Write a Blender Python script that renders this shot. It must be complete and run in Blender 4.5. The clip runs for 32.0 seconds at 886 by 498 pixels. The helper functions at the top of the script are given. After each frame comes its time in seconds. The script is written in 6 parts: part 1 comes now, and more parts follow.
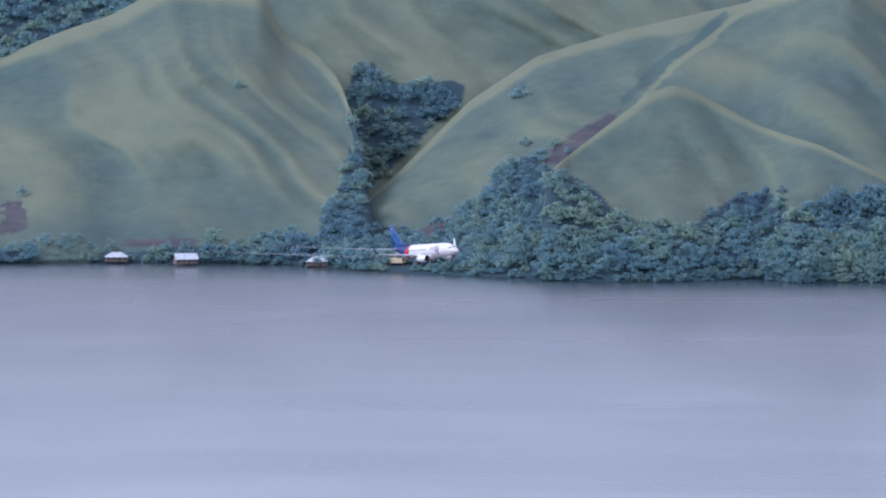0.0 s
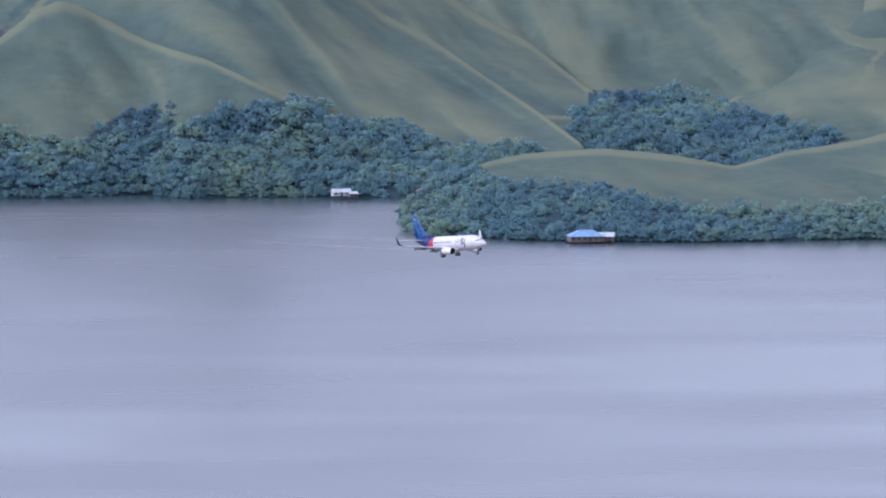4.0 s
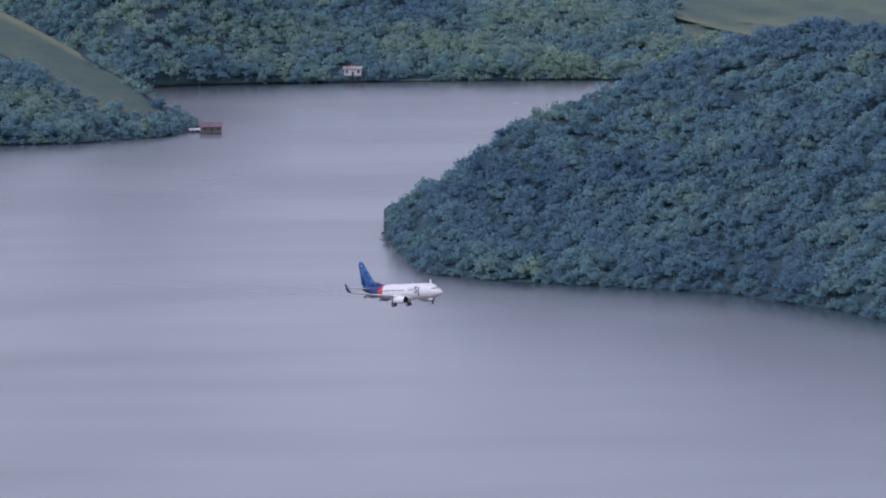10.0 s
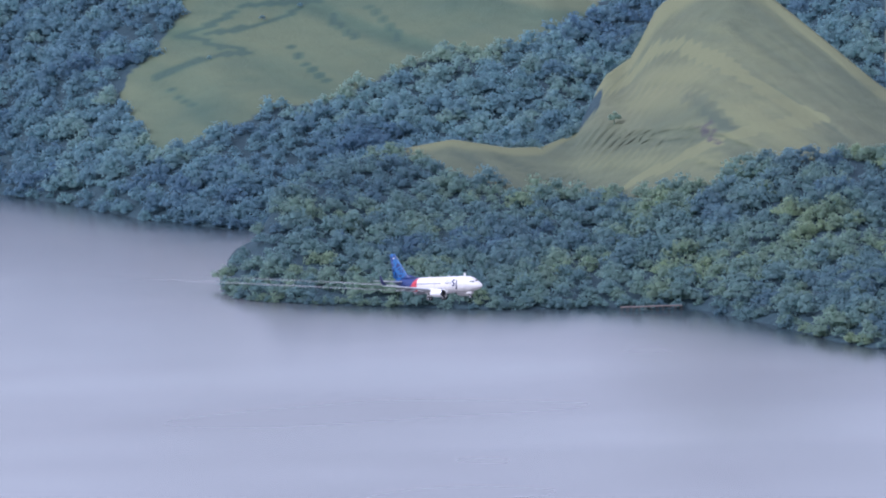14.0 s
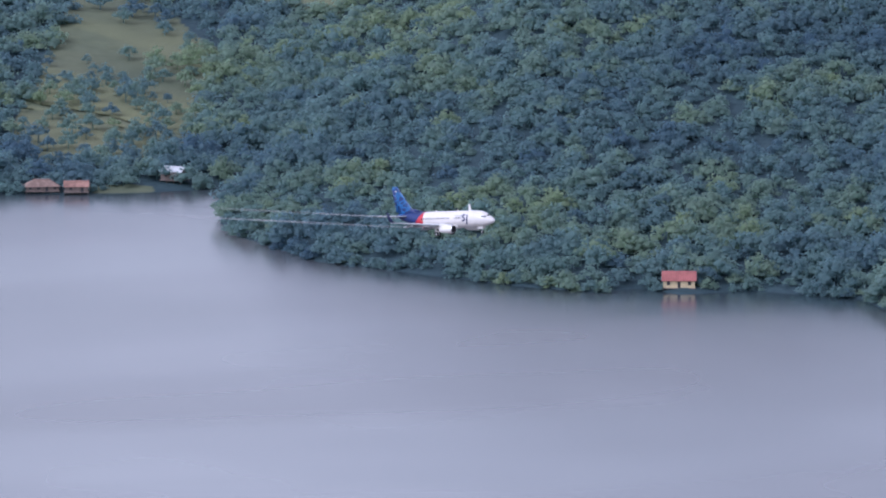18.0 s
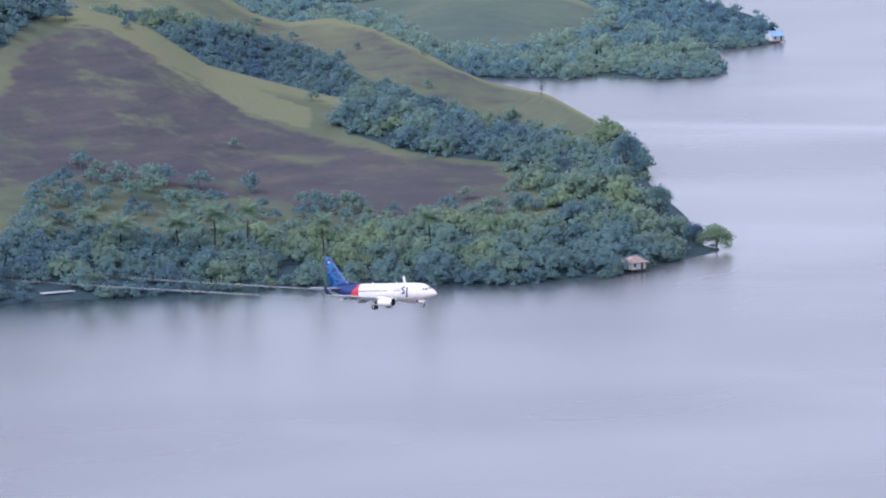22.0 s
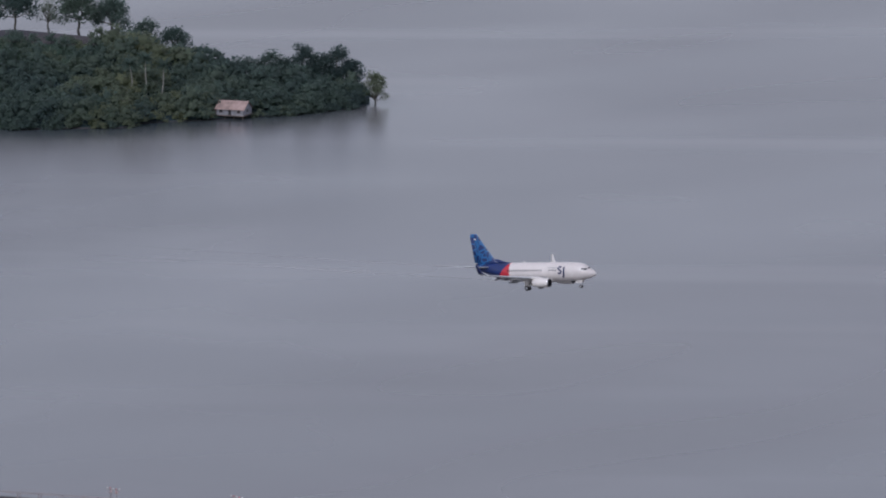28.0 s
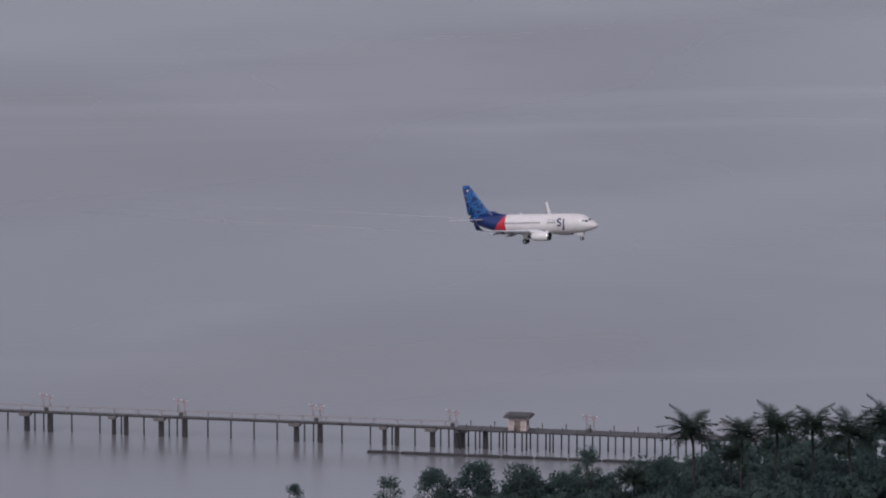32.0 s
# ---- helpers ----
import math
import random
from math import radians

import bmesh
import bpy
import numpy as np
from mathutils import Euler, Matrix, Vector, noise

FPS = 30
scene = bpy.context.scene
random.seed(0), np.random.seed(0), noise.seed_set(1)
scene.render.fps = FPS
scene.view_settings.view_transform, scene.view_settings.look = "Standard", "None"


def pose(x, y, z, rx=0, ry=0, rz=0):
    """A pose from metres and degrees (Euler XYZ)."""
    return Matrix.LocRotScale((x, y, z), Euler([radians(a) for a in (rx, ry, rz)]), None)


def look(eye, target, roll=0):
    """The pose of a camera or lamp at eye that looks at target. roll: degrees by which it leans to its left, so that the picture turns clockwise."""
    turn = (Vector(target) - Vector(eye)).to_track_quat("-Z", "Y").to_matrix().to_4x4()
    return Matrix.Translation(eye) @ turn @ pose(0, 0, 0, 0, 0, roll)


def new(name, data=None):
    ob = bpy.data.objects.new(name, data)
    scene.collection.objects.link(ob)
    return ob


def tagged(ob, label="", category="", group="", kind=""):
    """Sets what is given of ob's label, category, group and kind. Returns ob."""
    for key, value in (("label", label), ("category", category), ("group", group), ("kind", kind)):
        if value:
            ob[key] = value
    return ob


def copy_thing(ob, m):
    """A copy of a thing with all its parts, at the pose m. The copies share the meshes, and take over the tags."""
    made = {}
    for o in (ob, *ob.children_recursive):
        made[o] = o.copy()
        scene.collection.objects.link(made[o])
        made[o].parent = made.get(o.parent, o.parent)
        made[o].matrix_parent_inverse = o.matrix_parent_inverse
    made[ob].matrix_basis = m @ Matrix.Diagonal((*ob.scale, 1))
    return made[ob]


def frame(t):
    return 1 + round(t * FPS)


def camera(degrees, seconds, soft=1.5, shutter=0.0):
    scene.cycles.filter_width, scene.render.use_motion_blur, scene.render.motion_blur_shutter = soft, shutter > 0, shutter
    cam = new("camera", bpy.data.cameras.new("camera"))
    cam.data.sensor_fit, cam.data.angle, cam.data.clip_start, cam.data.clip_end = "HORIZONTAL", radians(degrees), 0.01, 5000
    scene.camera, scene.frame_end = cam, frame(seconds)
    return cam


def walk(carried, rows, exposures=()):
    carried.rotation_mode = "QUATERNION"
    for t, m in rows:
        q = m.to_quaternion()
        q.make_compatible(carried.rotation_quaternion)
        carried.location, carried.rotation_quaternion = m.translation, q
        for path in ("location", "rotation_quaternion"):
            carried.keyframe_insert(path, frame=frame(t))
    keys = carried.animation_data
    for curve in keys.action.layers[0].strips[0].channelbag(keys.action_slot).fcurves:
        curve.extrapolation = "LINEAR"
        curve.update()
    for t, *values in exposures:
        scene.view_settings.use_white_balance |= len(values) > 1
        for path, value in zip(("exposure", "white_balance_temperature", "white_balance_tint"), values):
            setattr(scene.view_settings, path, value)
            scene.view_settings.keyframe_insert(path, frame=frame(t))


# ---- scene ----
# ---- viewpoint: a hilltop over the lake; z = 0 is the water ----
EYE = 339.0          # height of the viewpoint over the lake
cam = camera(5.9839, 32.0, soft=2.0)
VIEW = [  # seconds, bearing, tilt (degrees)
    (0, 0.0000, -4.3507),
    (0.5, 0.5574, -4.4193),
    (1, 1.0615, -4.4853),
    (1.5, 1.5839, -4.5435),
    (2, 2.0149, -4.7177),
    (2.5, 2.4465, -4.7848),
    (4.5, 4.7576, -4.9610),
    (5, 5.3487, -4.9874),
    (5.5, 5.9247, -5.0122),
    (6, 6.5473, -5.0589),
    (6.5, 7.1120, -5.0879),
    (7, 7.7206, -5.3052),
    (7.5, 8.3730, -5.2900),
    (8, 9.0461, -5.3092),
    (8.5, 9.7087, -5.3428),
    (9, 10.2847, -5.4021),
    (9.5, 10.9553, -5.4620),
    (10, 11.6760, -5.5175),
    (10.5, 12.2570, -5.5823),
    (11, 12.8234, -5.6391),
    (11.5, 13.4736, -5.6922),
    (12, 14.1655, -5.8013),
    (12.5, 14.8694, -5.8433),
    (13, 15.5531, -5.8775),
    (13.5, 16.2876, -6.1486),
    (14, 16.9026, -6.2328),
    (14.5, 17.6039, -6.3370),
    (15, 18.4500, -6.5333),
    (15.5, 19.3997, -6.8729),
    (17.5, 22.3221, -7.1284),
    (18, 23.0517, -7.2787),
    (18.5, 23.8731, -7.3648),
    (19, 24.6835, -7.3902),
    (19.5, 25.5399, -7.3666),
    (20, 26.3971, -7.3604),
    (20.5, 27.3123, -7.3731),
    (21, 28.3342, -7.3527),
    (21.5, 29.3547, -7.3709),
    (22, 30.2198, -7.3776),
    (22.5, 31.0046, -7.4372),
    (23, 31.7649, -7.5011),
    (23.5, 32.5077, -7.5889),
    (24, 33.2265, -7.6933),
    (24.5, 34.0107, -7.9811),
    (25, 34.8970, -8.1742),
    (25.5, 35.7738, -8.3663),
    (27.5, 39.6134, -8.6384),
    (28, 40.6251, -8.7496),
    (28.5, 41.8362, -9.3284),
    (29, 42.7897, -9.4535),
    (29.5, 43.7548, -9.4908),
    (30, 44.9070, -9.5907),
    (30.5, 46.0709, -9.6056),
    (31, 47.0299, -9.6928),
    (31.5, 48.0479, -9.7363),
    (32, 49.0310, -9.8558),
]
walk(cam, [(t, pose(0, 0, EYE, 90 + tilt, 0, -b)) for t, b, tilt in VIEW],
     exposures=[(0, 0.12, 4890, 18), (2.5, 0.07, 4910, 18), (5, 0.0, 5000, 18.5), (7, -0.2, 5100, 19), (8, -0.15, 5100, 19), (9, -0.38, 5140, 19), (11, -0.33, 5120, 19), (12.5, 0.15, 5040, 18), (15.5, 0.28, 5060, 18), (18, 0.05, 5120, 18), (20, 0.35, 5100, 17), (21, 0.45, 5060, 17), (22, 0.28, 5190, 17), (23, 0.0, 5320, 16), (24, -0.34, 5420, 15), (25, -0.66, 5450, 14), (28, -0.72, 5520, 13.5), (30, -0.78, 5600, 14), (32, -0.77, 5700, 16)])

# ---- light: overcast sky, weak wide sun ----
SUN_AZ, SUN_EL = radians(258), radians(40)
world = bpy.data.worlds.new("world")
scene.world = world
world.use_nodes = True
wn, wl = world.node_tree.nodes, world.node_tree.links
wn.clear()
sky = wn.new("ShaderNodeTexSky")
sky.sky_type, sky.sun_disc = "NISHITA", False
sky.sun_elevation, sky.sun_rotation = SUN_EL, SUN_AZ
sky.air_density, sky.dust_density, sky.ozone_density = 1.0, 2.0, 1.5
cloud = wn.new("ShaderNodeMix")
cloud.data_type = "RGBA"
cloud.inputs["Factor"].default_value = 0.86
cloud.inputs["B"].default_value = (1.10, 0.905, 0.755, 1)
bg = wn.new("ShaderNodeBackground")
bg.inputs["Strength"].default_value = 0.77
wout = wn.new("ShaderNodeOutputWorld")
wl.new(sky.outputs["Color"], cloud.inputs["A"])
wl.new(cloud.outputs["Result"], bg.inputs["Color"])
wl.new(bg.outputs["Background"], wout.inputs["Surface"])
sun = new("sun", bpy.data.lights.new("sun", "SUN"))
sun.data.energy, sun.data.angle, sun.data.color = 1.6, radians(20), (1.0, 0.95, 0.87)
sun.matrix_basis = look((math.sin(SUN_AZ) * math.cos(SUN_EL) * 100, math.cos(SUN_AZ) * math.cos(SUN_EL) * 100, math.sin(SUN_EL) * 100), (0, 0, 0))


# ---- materials ----
class Mat:
    """A node material with a principled shader and short-hands for noise."""

    def __init__(self, name, rough=0.8, metal=0.0):
        self.mat = bpy.data.materials.new(name)
        self.mat.use_nodes = True
        self.n, self.l = self.mat.node_tree.nodes, self.mat.node_tree.links
        self.p = self.n["Principled BSDF"]
        self.p.inputs["Roughness"].default_value, self.p.inputs["Metallic"].default_value = rough, metal
        self.coord = self.n.new("ShaderNodeTexCoord")

    def noise(self, scale, detail=4.0, rough=0.6, stretch=None, space="Object", turn=0.0):
        node = self.n.new("ShaderNodeTexNoise")
        node.inputs["Scale"].default_value, node.inputs["Detail"].default_value, node.inputs["Roughness"].default_value = scale, detail, rough
        src = self.coord.outputs[space]
        if stretch:
            for key, val in (("Rotation", (0, 0, radians(turn))), ("Scale", stretch)):
                m = self.n.new("ShaderNodeMapping")
                m.inputs[key].default_value = val
                self.l.new(src, m.inputs["Vector"])
                src = m.outputs["Vector"]
        self.l.new(src, node.inputs["Vector"])
        return node.outputs["Fac"]

    def ramp(self, src, *stops):
        node = self.n.new("ShaderNodeValToRGB")
        e = node.color_ramp.elements
        node.color_ramp.interpolation = "EASE" if len(stops) == 2 else "LINEAR"
        while len(e) < len(stops):
            e.new(0.5)
        for el, (at, col) in zip(e, stops):
            el.position, el.color = at, (*col, 1)
        self.l.new(src, node.inputs["Fac"])
        return node.outputs["Color"]

    def mix(self, fac, a, b, mode="MIX"):
        node = self.n.new("ShaderNodeMix")
        node.data_type, node.blend_type = "RGBA", mode
        for key, v in (("Factor", fac), ("A", a), ("B", b)):
            if isinstance(v, (int, float)):
                node.inputs[key].default_value = v
            elif isinstance(v, tuple):
                node.inputs[key].default_value = (*v, 1)
            else:
                self.l.new(v, node.inputs[key])
        return node.outputs["Result"]

    def attr(self, name):
        node = self.n.new("ShaderNodeAttribute")
        node.attribute_name = name
        return node.outputs["Fac"]

    def island(self):
        return self.n.new("ShaderNodeNewGeometry").outputs["Random Per Island"]

    def own(self):
        return self.n.new("ShaderNodeObjectInfo").outputs["Random"]

    def math(self, op, a, b):
        node = self.n.new("ShaderNodeMath")
        node.operation = op
        for i, v in enumerate((a, b)):
            if isinstance(v, (int, float)):
                node.inputs[i].default_value = v
            else:
                self.l.new(v, node.inputs[i])
        return node.outputs[0]

    def base(self, src):
        if isinstance(src, tuple):
            self.p.inputs["Base Color"].default_value = (*src, 1)
        else:
            self.l.new(src, self.p.inputs["Base Color"])
        return self

    def bump(self, src, strength=0.3, distance=0.05):
        node = self.n.new("ShaderNodeBump")
        node.inputs["Strength"].default_value, node.inputs["Distance"].default_value = strength, distance
        self.l.new(src, node.inputs["Height"])
        self.l.new(node.outputs["Normal"], self.p.inputs["Normal"])
        return self


def painted(name, col, rough=0.45, metal=0.0, wear=0.12, scale=1.5):
    m = Mat(name, rough, metal)
    dark = tuple(c * (1 - wear) for c in col)
    m.base(m.ramp(m.noise(scale, 5), (0.3, dark), (0.7, col)))
    return m.mat


def foliage(name, dark, mid, light):
    m = Mat(name, 0.75)
    m.p.inputs["Specular IOR Level"].default_value = 0.15
    tree = m.ramp(m.attr("tint"), (0.0, dark), (0.55, mid), (1.0, light))
    leaf = m.ramp(m.island(), (0.0, (0.93, 0.93, 0.94)), (1.0, (1.06, 1.06, 1.04)))
    col = m.mix(1.0, tree, leaf, "MULTIPLY")
    m.base(m.mix(1.0, col, (0.7, 0.7, 0.7), "MULTIPLY"))
    thin = m.n.new("ShaderNodeBsdfTranslucent")     # light passes through the leaves
    m.l.new(m.mix(1.0, col, (1.48, 1.5, 1.48), "MULTIPLY"), thin.inputs["Color"])
    both = m.n.new("ShaderNodeAddShader")
    m.l.new(m.p.outputs["BSDF"], both.inputs[0])
    m.l.new(thin.outputs["BSDF"], both.inputs[1])
    m.l.new(both.outputs["Shader"], m.n["Material Output"].inputs["Surface"])
    return m.mat


def ground_cover(name, g0, g1, g2, g3, dry_lit):
    """Grass over the hills; burnt and bare patches where the attribute 'bare' says so; soil under the woods, painted
    dark for their shade.
    """
    m = Mat(name, 0.9)
    m.p.inputs["Specular IOR Level"].default_value = 0.1
    big, fine = m.noise(0.008, 6, 0.6), m.noise(0.12, 6, 0.65)
    grass = m.ramp(big, (0.3, g0), (0.5, g1), (0.72, g2))
    grass = m.mix(m.ramp(m.noise(0.03, 8, 0.7), (0.45, (0, 0, 0)), (0.75, (0.6, 0.6, 0.6))), grass, g3)
    grass = m.mix(1.0, grass, m.ramp(fine, (0.3, (0.87, 0.88, 0.88)), (0.7, (1.09, 1.08, 1.06))), "MULTIPLY")
    lit_ribs = m.math("MULTIPLY", m.attr("dry_lit"), m.math("ADD", m.noise(0.02, 5, 0.6), 0.3))     # drier grass along the ribs of the slope, with relief light painted in
    grass = m.mix(m.ramp(lit_ribs, (0.15, (0, 0, 0)), (0.7, (0.8, 0.8, 0.8))), grass, dry_lit)
    lush = m.ramp(m.math("ADD", m.attr("dry_lit"), m.math("MULTIPLY", m.noise(0.03, 4, 0.6), 0.6)), (0.05, (0.7, 0.7, 0.7)), (0.45, (0, 0, 0)))      # greener grass in the folds, darkened as their shade
    grass = m.mix(lush, grass, g3)
    trod = m.noise(0.035, 6, 0.65, (0.35, 0.35, 5))                      # cattle terraces
    grass = m.mix(m.ramp(trod, (0.55, (0, 0, 0)), (0.75, (0.25, 0.25, 0.25))), grass, g0)
    soil = m.ramp(m.noise(0.05, 6, 0.7, (0.4, 0.4, 9)), (0.35, (0.062, 0.062, 0.07)), (0.58, (0.088, 0.081, 0.084)), (0.74, (0.14, 0.112, 0.1)))
    edge = m.math("ADD", m.attr("bare"), m.math("MULTIPLY", m.math("SUBTRACT", m.noise(0.05, 7, 0.7), 0.5), 1.15))
    # dark bluish tone that paints the understory's shade onto the soil
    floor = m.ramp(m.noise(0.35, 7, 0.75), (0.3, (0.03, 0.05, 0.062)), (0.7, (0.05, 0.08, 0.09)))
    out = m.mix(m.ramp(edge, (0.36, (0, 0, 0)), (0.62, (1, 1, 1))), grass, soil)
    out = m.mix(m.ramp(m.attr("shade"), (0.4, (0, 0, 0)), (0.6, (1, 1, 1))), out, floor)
    return m.base(out).bump(m.noise(0.35, 6, 0.7), 0.6, 1.4).mat


def lake():
    m = Mat("lake_water", 0.2)
    m.p.inputs["IOR"].default_value = 1.33
    swell = m.noise(0.012, 2, 0.5, (1, 0.35, 1))
    streak = m.ramp(m.noise(0.007, 3, 0.5), (0.5, (0, 0, 0)), (0.72, (0.5, 0.5, 0.5)))
    lanes = m.ramp(m.noise(0.016, 2, 0.4, (0.1, 1, 1), turn=42), (0.52, (0, 0, 0)), (0.85, (0.5, 0.5, 0.5)))      # pale wind lanes
    tone = m.mix(streak, m.ramp(swell, (0.3, (0.124, 0.122, 0.126)), (0.7, (0.142, 0.140, 0.144))), (0.19, 0.188, 0.19))
    where = m.n.new("ShaderNodeSeparateXYZ")
    m.l.new(m.coord.outputs["Object"], where.inputs[0])
    east = m.ramp(m.math("DIVIDE", where.outputs["X"], 2000.0), (0.55, (0.06, 0.06, 0.06)), (0.75, (1, 1, 1)))     # the lanes lie on the open eastern water
    tone = m.mix(m.math("MULTIPLY", lanes, east), tone, (0.32, 0.32, 0.32))
    calm = m.ramp(m.noise(0.004, 2, 0.5, (0.6, 1.3, 1)), (0.35, (0.22,) * 3), (0.65, (0.28,) * 3))
    ruffled = m.math("ADD", m.attr("lee_reflection"), m.math("MULTIPLY", m.math("SUBTRACT", m.noise(0.012, 4, 0.6, (0.5, 1.2, 1)), 0.5), 0.45))
    still = m.ramp(ruffled, (0.1, (0, 0, 0)), (0.5, (0.25,) * 3), (0.75, (0.65,) * 3), (0.95, (1.0,) * 3))            # sheltered water under the banks, coloured dark like the hills' reflection
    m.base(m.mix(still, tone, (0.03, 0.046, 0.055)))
    m.l.new(m.mix(still, calm, (0.15, 0.15, 0.15)), m.p.inputs["Roughness"])
    return m.mat


# the extra blue in this grass stands in for haze over far hills
M_GROUND = ground_cover("hazed_hill_grass", (0.078, 0.11, 0.096), (0.102, 0.134, 0.105), (0.142, 0.163, 0.112), (0.064, 0.098, 0.09), (0.18, 0.192, 0.118))
M_GROUND_TAN = ground_cover("dry_hill_grass", (0.09, 0.11, 0.078), (0.116, 0.133, 0.087), (0.15, 0.157, 0.098), (0.074, 0.095, 0.074), (0.18, 0.188, 0.102))
M_GROUND_GREEN = ground_cover("green_hill_grass", (0.06, 0.096, 0.072), (0.08, 0.116, 0.08), (0.11, 0.135, 0.085), (0.05, 0.082, 0.068), (0.14, 0.158, 0.092))
M_LAKE = lake()
# haze painted into the leaf colour: the far woods are palest and bluest
M_LEAF_HAZED = foliage("leaves", (0.063, 0.105, 0.14), (0.1, 0.159, 0.17), (0.14, 0.187, 0.148))
# less painted haze, for woods at middle range
M_LEAF_HALF_HAZED = foliage("half_hazed_leaves", (0.055, 0.092, 0.124), (0.088, 0.136, 0.134), (0.13, 0.168, 0.106))
# near leaves, with no haze in the colour, so darker
M_LEAF_NEAR = foliage("unhazed_leaves", (0.034, 0.052, 0.05), (0.055, 0.078, 0.064), (0.1, 0.112, 0.066))
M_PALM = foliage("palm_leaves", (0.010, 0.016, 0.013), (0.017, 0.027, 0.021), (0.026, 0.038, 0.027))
M_BARK = painted("bark", (0.11, 0.1, 0.085), 0.9, 0, 0.5, 2.0)
M_STONE = painted("shore_stones", (0.2, 0.2, 0.19), 0.9, 0, 0.5, 0.5)


# ---- building blocks ----
def part(name, bm, material, parent, label=""):
    me = bpy.data.meshes.new(name)
    bm.to_mesh(me)
    bm.free()
    me.materials.append(material)
    ob = new(name, me)
    ob.parent = parent
    if label:
        tagged(ob, label)
    return ob


def mesh_of(name, verts, faces, materials, smooth=False):
    me = bpy.data.meshes.new(name)
    me.from_pydata(verts, [], faces)
    for m in materials:
        me.materials.append(m)
    if smooth:
        me.shade_smooth()
    return me


def box(bm, x0, y0, z0, x1, y1, z1):
    vs = [bm.verts.new((x, y, z)) for z in (z0, z1) for y in (y0, y1) for x in (x0, x1)]
    for f in ((0, 2, 3, 1), (4, 5, 7, 6), (0, 1, 5, 4), (2, 6, 7, 3), (0, 4, 6, 2), (1, 3, 7, 5)):
        bm.faces.new([vs[i] for i in f])
    return bm


def block(x0, y0, z0, x1, y1, z1):
    return box(bmesh.new(), x0, y0, z0, x1, y1, z1)


def tube(bm, path, radii, n=8):
    """A closed tube along points, with a radius at each."""
    rings = []
    for i, (p, r) in enumerate(zip(path, radii)):
        a, b = Vector(path[max(i - 1, 0)]), Vector(path[min(i + 1, len(path) - 1)])
        z = (b - a).normalized()
        x = z.orthogonal().normalized()
        y = z.cross(x)
        rings.append([bm.verts.new(Vector(p) + (x * math.cos(k * math.tau / n) + y * math.sin(k * math.tau / n)) * r) for k in range(n)])
    for a, b in zip(rings, rings[1:]):
        for k in range(n):
            bm.faces.new((a[k], a[(k + 1) % n], b[(k + 1) % n], b[k]))
    bm.faces.new(rings[0][::-1])
    bm.faces.new(rings[-1])
    return bm


def place(bearing, distance, z=0.0):
    a = radians(bearing)
    return Vector((distance * math.sin(a), distance * math.cos(a), z))


# ---- the lake ----
bed = new("ground", mesh_of("ground", [(-9000, -3000, -6), (9000, -3000, -6), (9000, 9000, -6), (-9000, 9000, -6)], [(0, 1, 2, 3)], [M_STONE]))
tagged(bed, "dark stony lake bed under the water", "ground", kind="structure")

# ---- landforms: shoreline (bearing, range), crest (bearing, range, height), patches (bearing, share of the slope) ----
FAR_RANGE_SHORE = [
    (-3.568, 4644), (-0.626, 4644), (0, 4644), (4.699, 4642), (7.29, 4478), (7.372, 4642), (8.436, 4551), (9.582, 4385), (10.269, 4405),
    (11.11, 4422), (12.256, 4434), (12.943, 4436), (14.85, 4403), (15.996, 4201), (18.097, 4066), (19.079, 3600), (20.225, 3575), (22.394, 3525),
    (24.326, 3452),
]
FAR_RANGE_CREST = [
    (-3.568, 4944, 138.5), (-0.703, 4944, 138.5), (2.995, 4943, 138.5), (7.372, 4942, 80.7), (8.436, 4891, 76.8), (9.542, 4615, 103.9),
    (10.728, 4751, 49.4), (13.279, 4855, 43.1), (15.996, 4661, 59.7), (18.097, 4466, 53.5), (19.079, 3930, 32.3), (20.225, 3905, 34.2),
    (22.394, 3855, 30.4), (24.326, 3782, 23.5),
]
FAR_RANGE_PATCHES = []
FAR_RANGE_PATCHES.append(("wood", [
    (-0.95, -0.06), (-0.95, 0.3), (-0.64, 0.47), (-0.58, 0.59), (-0.47, 0.6), (-0.41, 0.54), (-0.2, 0.5), (-0.02, 0.55), (0.18, 0.52), (0.1, 0.45),
    (-0.09, 0.36), (-0.3, 0.24), (-0.7, 0.05),
]))
FAR_RANGE_PATCHES.append(("wood", [
    (-3.57, 0.55), (-2.99, 0.58), (-2.57, 0.69), (-1.98, 0.8), (-2.23, 0.86), (-3.57, 0.86),
]))
FAR_RANGE_PATCHES.append(("wood", [
    (4.97, 0.16), (5.06, -0.02), (5.54, -0.1), (6.15, -0.08), (6.61, 0.04), (7.1, 0.12), (6.88, 0.16), (6.19, 0.18), (5.69, 0.25), (5.08, 0.19),
]))
FAR_RANGE_PATCHES.append(("wood", [
    (8.05, 0.08), (8.28, 0.51), (8.82, 0.47), (9.39, 0.42), (10.73, 0.54), (11.37, 0.52), (11.37, -0), (9.77, 0.02),
]))
FAR_RANGE_PATCHES.append(("wood", [
    (9.73, 0.05), (9.73, 0.42), (10.27, 0.56), (11.11, 0.6), (12.22, 0.48), (12.37, 0.64), (13.28, 0.46), (13.28, -0.08), (10.73, 0.07),
]))
FAR_RANGE_PATCHES.append(("wood", [
    (8.3, 0.4), (8.42, 0.72), (9.0, 0.9), (9.7, 1.1), (13.1, 1.1), (13.3, 0.4), (11.0, 0.3), (9.0, 0.3),
]))
FAR_RANGE_PATCHES.append(("clearing", [
    (8.45, 0.45), (8.75, 0.62), (9.3, 0.66), (9.2, 0.52), (8.7, 0.44),
]))
